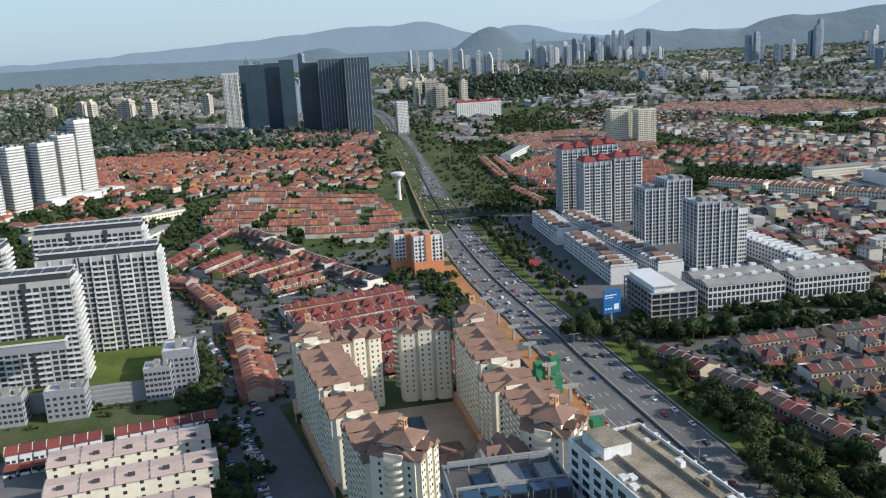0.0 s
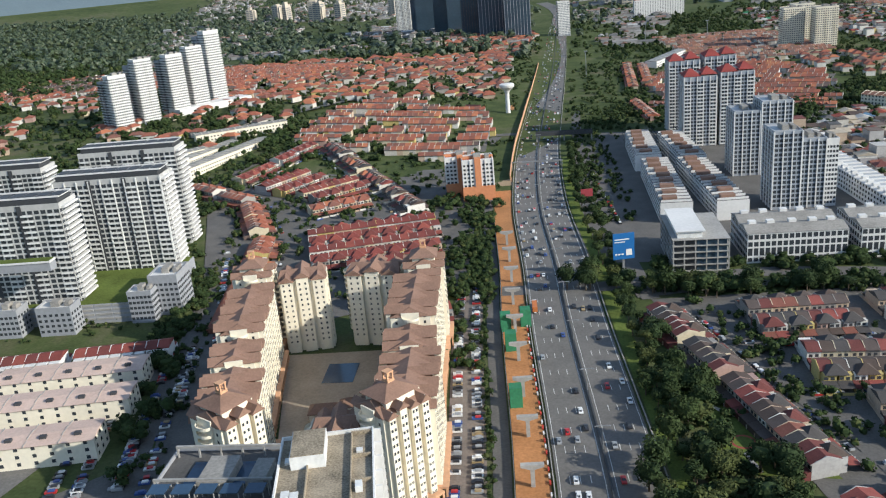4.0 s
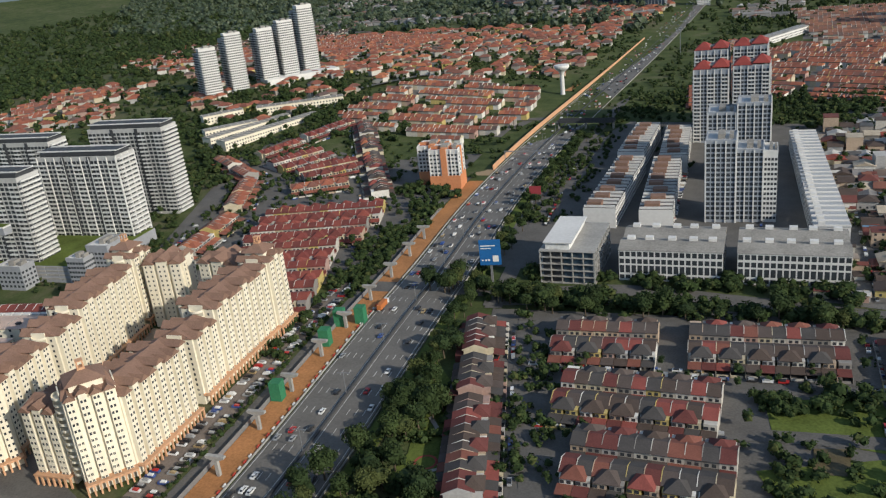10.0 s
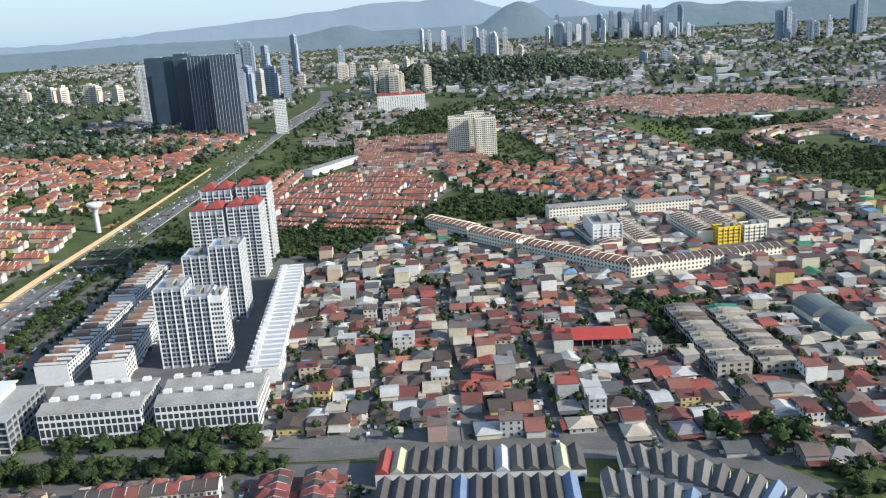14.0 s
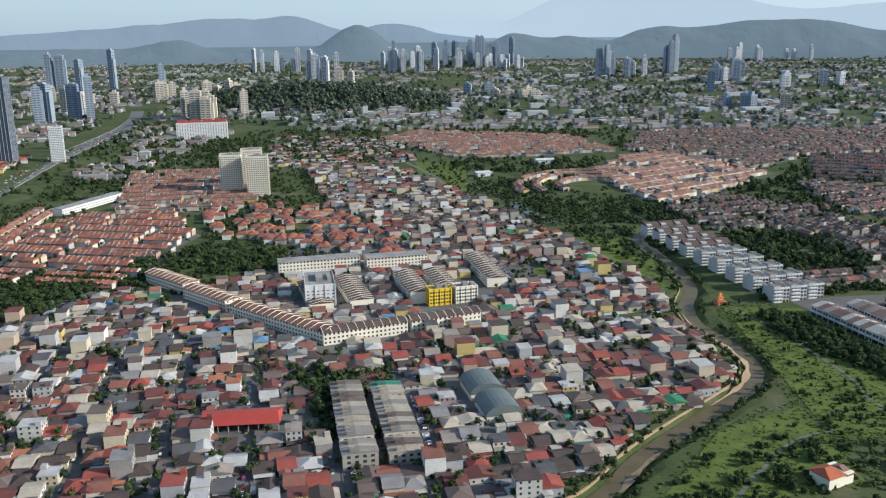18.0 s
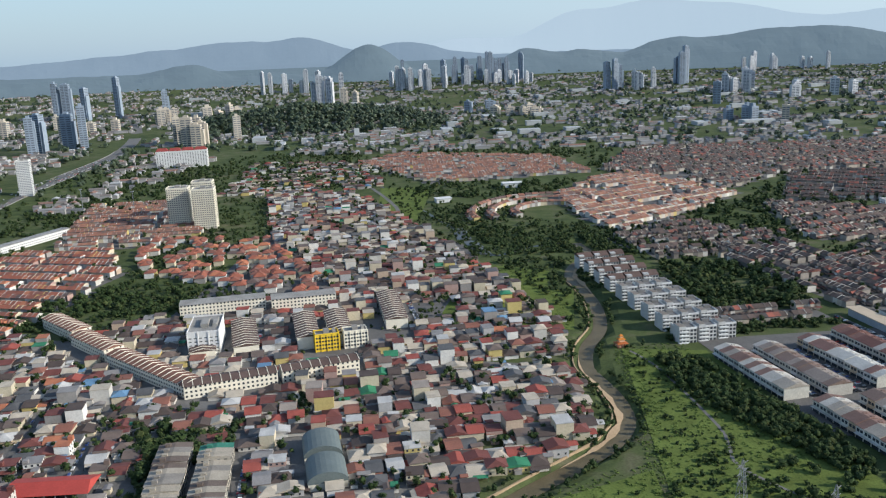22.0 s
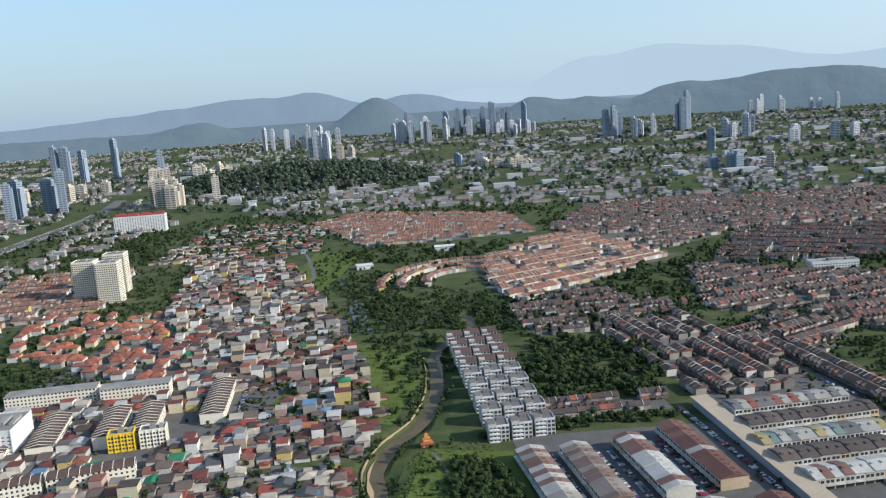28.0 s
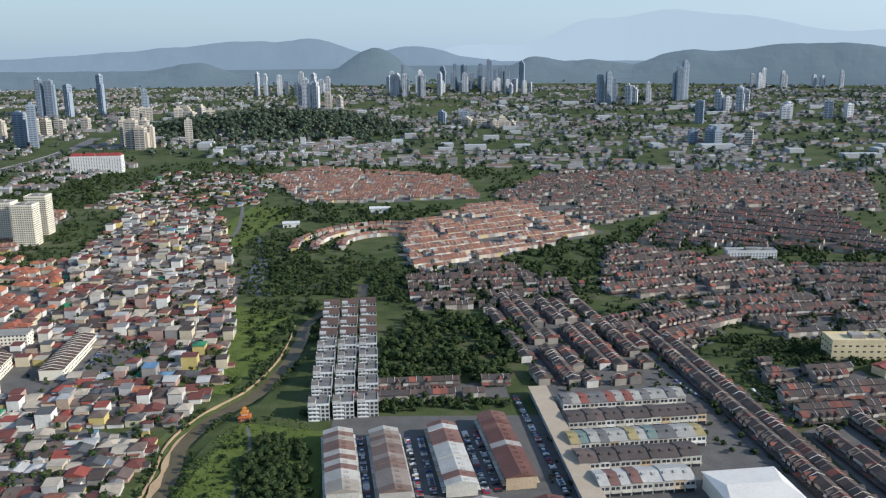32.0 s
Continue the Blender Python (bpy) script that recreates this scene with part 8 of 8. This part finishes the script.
FROOF = Shape()
for k in range(16500):
    y = 1500 + 5200 * rf.random() ** 1.5
    x = (rf.random() * 2 - 1) * (600 + 0.68 * y) + 60
    if noise.noise(Vector((x, y, 0)) * 0.0032) < -0.12:
        continue
    hx = -700 - (y - 1650) * 0.25
    if abs(x - hx) < 60 and y < 3000:
        continue
    if y < 2180 and (-520 < x < 1650):
        continue
    w = rf.choice((9, 11, 14, 18, 24, 34)) * rf.uniform(0.8, 1.2)
    p, s_ = far(x, y)
    m = Matrix.Translation((p.x, p.y, max(p.z, land(p.x, p.y)))) @ Matrix.Rotation(rf.choice((0.2, 1.77)) + rf.uniform(-.1, .1), 4, "Z")
    h = rf.choice((4, 6, 6, 9))
    ft.wall.box(-w / 2 * s_, w / 2 * s_, -5 * s_, 5 * s_, -4, h * s_, 0, m)
    ft.roof.roof(-w / 2 * s_ - .4, w / 2 * s_ + .4, -5.4 * s_, 5.4 * s_, h * s_, 2.3 * s_, 0, 0, m)
ft.done("far suburban houses", M_FROOFS, M_FWALLS)
for k in range(6000):
    y = 1350 + 6500 * rf.random() ** 1.6
    x = (rf.random() * 2 - 1) * (700 + 0.68 * y) + 60
    v = noise.noise(Vector((x, y, 0)) * 0.0032)
    if v > 0.18 and rf.random() < 0.7:
        continue
    hx = -700 - (y - 1650) * 0.25
    if abs(x - hx) < 45 and y < 3000:
        continue
    if (y < 2180 and -520 < x < 1650) or (y < 2300 and abs(x + 560) < 80):
        continue
    p, s_ = far(x, y)
    fw.add(p.x, p.y, rf.uniform(8, 17) * s_, max(p.z, land(p.x, p.y)) - 1)
for k in range(900):
    x, y = rf.uniform(-950, -50), rf.uniform(2650, 3350)
    if ((x + 500) / 450) ** 2 + ((y - 3000) / 350) ** 2 > 1:
        continue
    p, s_ = far(x, y)
    hump = 55 * (1 - ((x + 500) / 450) ** 2 - ((y - 3000) / 350) ** 2)
    for lift in (0, 0.5):
        fw.add(p.x, p.y, rf.uniform(9, 16) * s_, p.z + hump * s_ * (1 - lift))
for k in range(1500):
    y = rf.uniform(1500, 3300)
    x = -rf.uniform(0.62, 1.35) * y - 200
    p, s_ = far(x, y)
    fw.add(p.x, p.y, rf.uniform(11, 19) * s_, max(p.z, land(p.x, p.y)) - 1)
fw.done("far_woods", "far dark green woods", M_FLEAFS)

# Haze put into the base colours: far towers greyer and bluer, glass paler.
M_FARWHITE = shade("haze_pale_tower", (0.52, 0.53, 0.55), 0.85, 0.12, 0.3, spec=0.2)
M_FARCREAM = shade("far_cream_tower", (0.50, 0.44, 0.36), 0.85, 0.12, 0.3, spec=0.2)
M_FARBLUE = shade("haze_blue_tower", (0.26, 0.31, 0.37), 0.6, 0.15, 0.3, spec=0.3)

M_FARWIN = shade("haze_tower_glass", (0.10, 0.12, 0.15), 0.5, 0.2, 0.3)


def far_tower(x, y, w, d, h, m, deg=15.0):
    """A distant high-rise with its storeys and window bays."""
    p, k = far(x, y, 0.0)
    e = thing("tower_block", "distant high-rise toned pale for haze" if m != M_FARBLUE else "distant glass high-rise toned blue-grey for haze", "high-rise", pose(p.x, p.y, p.z, 0, 0, deg) @ Matrix.Diagonal((k, k, k, 1)), "distant towers")
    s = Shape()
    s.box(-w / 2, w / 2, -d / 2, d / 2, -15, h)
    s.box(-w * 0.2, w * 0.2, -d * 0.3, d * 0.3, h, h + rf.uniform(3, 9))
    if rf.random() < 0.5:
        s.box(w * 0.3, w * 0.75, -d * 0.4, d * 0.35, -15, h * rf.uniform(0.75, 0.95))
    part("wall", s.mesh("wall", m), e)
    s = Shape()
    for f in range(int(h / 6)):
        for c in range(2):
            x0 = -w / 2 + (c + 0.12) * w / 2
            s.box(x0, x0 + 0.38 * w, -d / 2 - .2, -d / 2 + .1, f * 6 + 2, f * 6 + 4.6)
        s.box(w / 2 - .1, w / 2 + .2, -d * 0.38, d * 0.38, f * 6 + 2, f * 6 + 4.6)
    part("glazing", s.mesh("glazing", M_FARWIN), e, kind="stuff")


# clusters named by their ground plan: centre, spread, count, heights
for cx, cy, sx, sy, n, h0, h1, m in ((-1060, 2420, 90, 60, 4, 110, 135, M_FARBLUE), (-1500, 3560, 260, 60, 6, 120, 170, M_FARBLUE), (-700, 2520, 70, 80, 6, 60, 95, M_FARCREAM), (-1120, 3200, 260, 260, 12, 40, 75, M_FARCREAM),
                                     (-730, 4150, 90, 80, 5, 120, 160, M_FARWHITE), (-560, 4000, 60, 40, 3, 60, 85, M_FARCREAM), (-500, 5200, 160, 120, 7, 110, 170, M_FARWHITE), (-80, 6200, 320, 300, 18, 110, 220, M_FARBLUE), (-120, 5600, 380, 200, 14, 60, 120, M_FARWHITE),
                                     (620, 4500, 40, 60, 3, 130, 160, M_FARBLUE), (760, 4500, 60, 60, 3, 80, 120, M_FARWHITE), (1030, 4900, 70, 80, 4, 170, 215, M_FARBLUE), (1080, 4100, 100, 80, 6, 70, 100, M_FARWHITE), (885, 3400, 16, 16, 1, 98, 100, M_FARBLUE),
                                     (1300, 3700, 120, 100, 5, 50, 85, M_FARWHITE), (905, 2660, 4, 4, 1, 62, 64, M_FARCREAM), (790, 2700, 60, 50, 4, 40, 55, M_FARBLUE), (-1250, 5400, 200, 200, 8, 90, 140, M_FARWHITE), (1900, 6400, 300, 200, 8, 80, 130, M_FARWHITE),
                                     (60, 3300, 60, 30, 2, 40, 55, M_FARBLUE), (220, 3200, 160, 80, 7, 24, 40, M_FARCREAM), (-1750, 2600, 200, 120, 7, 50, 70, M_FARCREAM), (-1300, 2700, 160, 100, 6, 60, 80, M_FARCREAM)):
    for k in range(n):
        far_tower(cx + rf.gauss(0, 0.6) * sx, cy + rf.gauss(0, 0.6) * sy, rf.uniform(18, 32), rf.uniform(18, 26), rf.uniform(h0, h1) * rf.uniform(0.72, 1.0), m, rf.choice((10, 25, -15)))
for k in range(70):
    y = 2300 + 2600 * rf.random()
    x = (rf.random() * 2 - 1) * 0.45 * y + 200
    if abs(x + 700 + (y - 1650) * 0.25) > 70:
        far_box(fwhite, x, y, rf.uniform(30, 90), rf.uniform(20, 40), rf.uniform(8, 14), rf.choice((12, 102)))
single("warehouses", fwhite.mesh("warehouses", shade("far_warehouse", (0.42, 0.43, 0.43), 0.8, 0.2, 0.3)), "far pale warehouses and schools", "buildings", kind="stuff")


def ridge(name, az0, az1, dist, crest, m, label, seed, deep=420.0, rough=1.0):
    """A range of hills round the plain: crest gives its height by azimuth in degrees left of +y."""
    s = Shape()
    n, rows = int(abs(az1 - az0) / 0.22), 9
    vs = []
    for i in range(n + 1):
        a = az0 + (az1 - az0) * i / n
        ra = radians(a)
        for j in range(rows + 1):
            t = j / rows
            dd = dist - deep * (1 - t)
            x, y = EYE0.x - dd * math.sin(ra), EYE0.y + dd * math.cos(ra)
            wob = noise.fractal(Vector((x, y, seed * 77)) * 0.006, 1.0, 2.0, 5)
            top = crest(a) + rough * 9 * noise.fractal(Vector((a * 0.55, seed, 0)), 1.0, 2.0, 5)
            base = land(x, y) - 8
            top = max(top, land(x, y) + 26 * t)
            z = base + (top - base) * (t ** 0.8) + rough * 22 * wob * t * (1 - t) * 2
            vs.append((x, y, z))
        dd = dist + 120
        vs.append((EYE0.x - dd * math.sin(ra), EYE0.y + dd * math.cos(ra), land(0, 4000) - 60))
    w = rows + 2
    s.add(vs, [(i * w + j, i * w + j + 1, i * w + w + j + 1, i * w + w + j) for i in range(n) for j in range(w - 1)])
    return single(name, s.mesh(name, m), label, "hills", kind="structure")


def bump(a, c, w, h):
    return h * math.exp(-((a - c) / w) ** 2)


# Haze is put into these hills as blue emission, paler with distance.
M_HILL = shade("haze_glow_hill", (0.04, 0.055, 0.06), 0.95, 0.3, 0.15, glow=(0.082, 0.116, 0.148, 1.0))
M_RANGE = shade("haze_glow_range", (0.05, 0.06, 0.07), 0.95, 0.2, 0.1, glow=(0.135, 0.19, 0.255, 1.0))
M_MOUNT = shade("haze_glow_mountain", (0.05, 0.05, 0.05), 0.95, 0.1, 0.05, glow=(0.34, 0.43, 0.52, 1.0))
ridge("mountain_backdrop", -42, 32, 4820, lambda a: 215 + bump(a, -8, 3.2, 175) + bump(a, -3.4, 2.8, 150) + bump(a, -13, 4, 150) + bump(a, -24, 8, 130) + bump(a, 3, 3, 60), M_MOUNT, "mountains with haze put in as a pale blue glow", 1, 60, 0.6)
ridge("hill_backdrop", -8, 74, 4760, lambda a: 186 + bump(a, 17.2, 4.0, 92) + bump(a, 23, 5, 62) + bump(a, 13, 2.4, 84) + bump(a, 30, 5, 30) + bump(a, 7, 3, 80), M_RANGE, "range of hills with haze put in as a blue glow", 2, 100, 0.8)
ridge("hill_backdrop", 1, 74, 4560, lambda a: 112 + bump(a, 9.45, 2.2, 150) + bump(a, 20.5, 2.2, 70) + bump(a, 26, 5, 42) + bump(a, 34, 5, 40) + bump(a, 15.5, 2, 30) + bump(a, 68, 19, 230), M_HILL, "dark wooded hills with a blue haze glow above the town", 3, 320)
ridge("hill_backdrop", -44, 9, 4600, lambda a: 112 + bump(a, -0.7, 2.0, 92) + bump(a, -4.4, 2.2, 78) + bump(a, -9.4, 2.6, 104) + bump(a, -14, 3.4, 108) + bump(a, -19, 4, 128) + bump(a, -30, 7, 120), M_HILL, "dark wooded hills with a blue haze glow above the town", 4, 320)

# tall lamp masts and lattice pylons
MAST = Shape()
MAST.box(-0.35, 0.35, -0.35, 0.35, -1, 34)
MAST.box(-2.2, 2.2, -1.2, 1.2, 33, 34.4, 0, None, True)
MAST_M = MAST.mesh("pole", M_STEEL)
for x, y in ((-525, 1540), (-423, 1508), (-560, 1180)):
    single("lamp_mast", MAST_M, "tall grey steel lamp mast", "lamp mast", at(x, y, 12), "lamp masts")
PYL = Shape()


def strut(s, a, b, r=0.09):
    a, b = Vector(a), Vector(b)
    d = (b - a).normalized()
    u = d.orthogonal().normalized() * r
    v = d.cross(u)
    s.add([tuple(p + o) for p in (a, b) for o in (u, v, -u, -v)], [(0, 1, 5, 4), (1, 2, 6, 5), (2, 3, 7, 6), (3, 0, 4, 7)])


lev = [(3.4, 0), (2.7, 7), (2.1, 13), (1.5, 19), (1.1, 24), (0.9, 28), (0.2, 33)]
for (ra, za), (rb, zb) in zip(lev, lev[1:]):
    ca = [(ra, ra, za), (-ra, ra, za), (-ra, -ra, za), (ra, -ra, za)]
    cb = [(rb, rb, zb), (-rb, rb, zb), (-rb, -rb, zb), (rb, -rb, zb)]
    for k in range(4):
        strut(PYL, ca[k], cb[k], 0.13)
        strut(PYL, ca[k], cb[(k + 1) % 4], 0.07)
        strut(PYL, cb[k], cb[(k + 1) % 4], 0.07)
for z in (22, 26, 30):
    for sg in (-1, 1):
        strut(PYL, (0, 0, z + 1.2), (sg * 6, 0, z), 0.09)
        strut(PYL, (0, 0, z), (sg * 6, 0, z), 0.09)
PYL_M = PYL.mesh("tower", M_STEEL)
for x, y in ((329, 616), (293, 640), (352, 600)):
    e = thing("power_pylon", "grey steel lattice power pylon on the grass", "pylon", at(x, y, 50), "power pylons")
    part("tower", PYL_M, e)

# lamp posts on the median, gantries, a red board
LP, LA = Shape(), Shape()
LP.box(-0.12, 0.12, -0.12, 0.12, 0.8, 11)
LA.box(-2.4, 2.4, -0.1, 0.1, 10.8, 11.1, 0, None, True)
LA.box(-2.9, -1.6, -0.2, 0.2, 10.7, 10.9, 0, None, True)
LA.box(1.6, 2.9, -0.2, 0.2, 10.7, 10.9, 0, None, True)
LP_M, LA_M = LP.mesh("pole", M_STEEL), LA.mesh("arm", M_STEEL)
for k, p in enumerate(HIGHWAY):
    if 100 < p.y < 1000 and k % 3 == 0:
        d = (HIGHWAY[k + 1] - p).normalized()
        e = thing("street_lamp", "twin-armed steel street lamp on the barrier", "street lamp", at(p.x, p.y, math.degrees(math.atan2(d.y, d.x)) - 90), "street lamps")
        part("pole", LP_M, e)
        part("arm", LA_M, e)
GP, GB = Shape(), Shape()
GP.box(-0.25, 0.25, -0.25, 0.25, -1, 8)
GB.box(-20.5, 20.5, -0.3, 0.3, 7.2, 8.2, 0, None, True)
GP_M, GB_M = GP.mesh("post", M_STEEL), GB.mesh("beam", M_STEEL)
for y in (222, 690):
    p = min(HIGHWAY, key=lambda q: abs(q.y - y))
    d = (HIGHWAY[HIGHWAY.index(p) + 1] - p).normalized()
    e = thing("gantry", "grey steel gantry over the motorway", "gantry", at(p.x, p.y, math.degrees(math.atan2(d.y, d.x)) - 90), "gantries")
    part("beam", GB_M, e)
    for x in (-20, 20):
        part("post", GP_M, e, m=pose(x, 0, 0))
e = thing("billboard", "small red advertising board on posts", "billboard", at(-453, 598, 20))
s = Shape()
s.box(-4, 4, -0.2, 0.2, 6, 12, 0, None, True)
part("board", s.mesh("board", shade("red_board", (0.32, 0.05, 0.06), 0.6, 0.15)), e)
for x in (-2.5, 2.5):
    s = Shape()
    s.box(x - .2, x + .2, .2, .6, -1, 11)
    part("post", s.mesh("post", M_STEEL), e)

s = Shape()
s.box(-7, 7, -1, 1, 0, 26)
single("billboard", s.mesh("billboard", M_WHITE), "far white advertising board above the trees", "billboard", at(-269, 2564, 5))
e = thing("hall", "white hall with a broad pale roof among trees", "hall", at(167, 1672, 12))
s = Shape()
s.roof(-17, 17, -10, 10, 8, 1.5)
part("roof", s.mesh("roof", M_WHITE), e)
s = Shape()
s.box(-16, 16, -9, 9, -1, 8)
part("wall", s.mesh("wall", M_GREYWHITE), e)
e = thing("house", "white flat-roofed house beside the grass track", "house", at(62, 1545, 20))
s = Shape()
s.box(-12, 12, -8, 8, -1, 6)
part("wall", s.mesh("wall", M_GREYWHITE), e)
s = Shape()
s.box(-13, 13, -9, 9, 6, 6.6)
part("roof", s.mesh("roof", M_WHITE), e)
for c in ([(92, 1340), (108, 1345), (122, 1280), (104, 1275)], [(112, 1265), (128, 1270), (150, 1200), (134, 1196)]):
    single("pond", sheet(c, 0.3).mesh("pond", shade("pond_water", (0.12, 0.13, 0.13), 0.4, 0.2)), "grey settling pond beside the canal", "pond", kind="structure")

single("hoarding", ribbon([p for p in HIGHWAY if 140 < p.y < 600], 0.15, 2.3, -32.3, 2.2).mesh("hoarding", M_STEEL), "grey sheet-steel hoarding along the building site", "fence", kind="structure")
RW = Shape()
RW.box(0, 1.9, -0.3, 0.3, 0, 1.0)
RW_M = [RW.mesh("block", shade("red_barrier", (0.5, 0.06, 0.04), 0.6, 0.2)), RW.mesh("block", M_WHITE)]
e = thing("site_barrier", "row of red and white plastic barrier blocks", "barrier", pose(0, 0, 0))
k = 0
for a, b in zip(HIGHWAY, HIGHWAY[1:]):
    if 200 < a.y < 430:
        d = (b - a).normalized()
        deg = math.degrees(math.atan2(d.y, d.x))
        for j in range(int((b - a).length / 4)):
            q = a + d * (j * 4) + Vector((d.y, -d.x)) * -20.2
            part("block", RW_M[k % 2], e, m=pose(q.x, q.y, land(q.x, q.y), 0, 0, deg))
            k += 1

# fenced substation and a large house at the edge of the grass
e = thing("substation", "small fenced substation yard with a white switch house", "substation", at(300, 612, 14))
s = Shape()
s.box(-17, 15, -12, 13, -0.3, 0.35)
part("yard", s.mesh("yard", M_PAVING), e)
s = Shape()
s.box(-17, -9, -8, 12, 0.35, 4.4)
part("switch_house", s.mesh("switch_house", M_GREYWHITE), e)
s = Shape()
s.box(-17.4, -8.6, -8.4, 12.4, 4.4, 4.8, 0, None, True)
part("roof", s.mesh("roof", M_FLATROOF), e)
s = Shape()
s.box(-0.12, 0.12, -0.12, 0.12, 0.35, 2.6)
data = s.mesh("fence_post", M_CONCRETE)
for k in range(12):
    for y in (-12, 13):
        part("fence_post", data, e, m=pose(-17 + k * 2.9, y, 0))
for k in range(3):
    s = Shape()
    s.box(-4 + k * 6, -1 + k * 6, -3, 1, 0.35, 3.2)
    part("transformer", s.mesh("transformer", M_STEEL), e)
e = thing("house", "large house with orange hipped roofs and a terrace", "house", at(243, 601, 30))
s = Shape()
s.box(-10, 8, -6, 6, -1, 6.5)
part("wall", s.mesh("wall", M_CREAM), e)
s = Shape()
s.roof(-10.8, 2, -6.8, 6.8, 6.5, 3.0, 4)
part("roof", s.mesh("roof", M_ORTILE), e)
s = Shape()
s.roof(2.1, 8.8, -6.8, 6.8, 5.6, 2.2, 2)
part("side_roof", s.mesh("side_roof", M_TILE), e)
s = Shape()
s.box(8, 15, -6, 6, -0.5, 0.4)
part("terrace", s.mesh("terrace", M_PAVING), e)
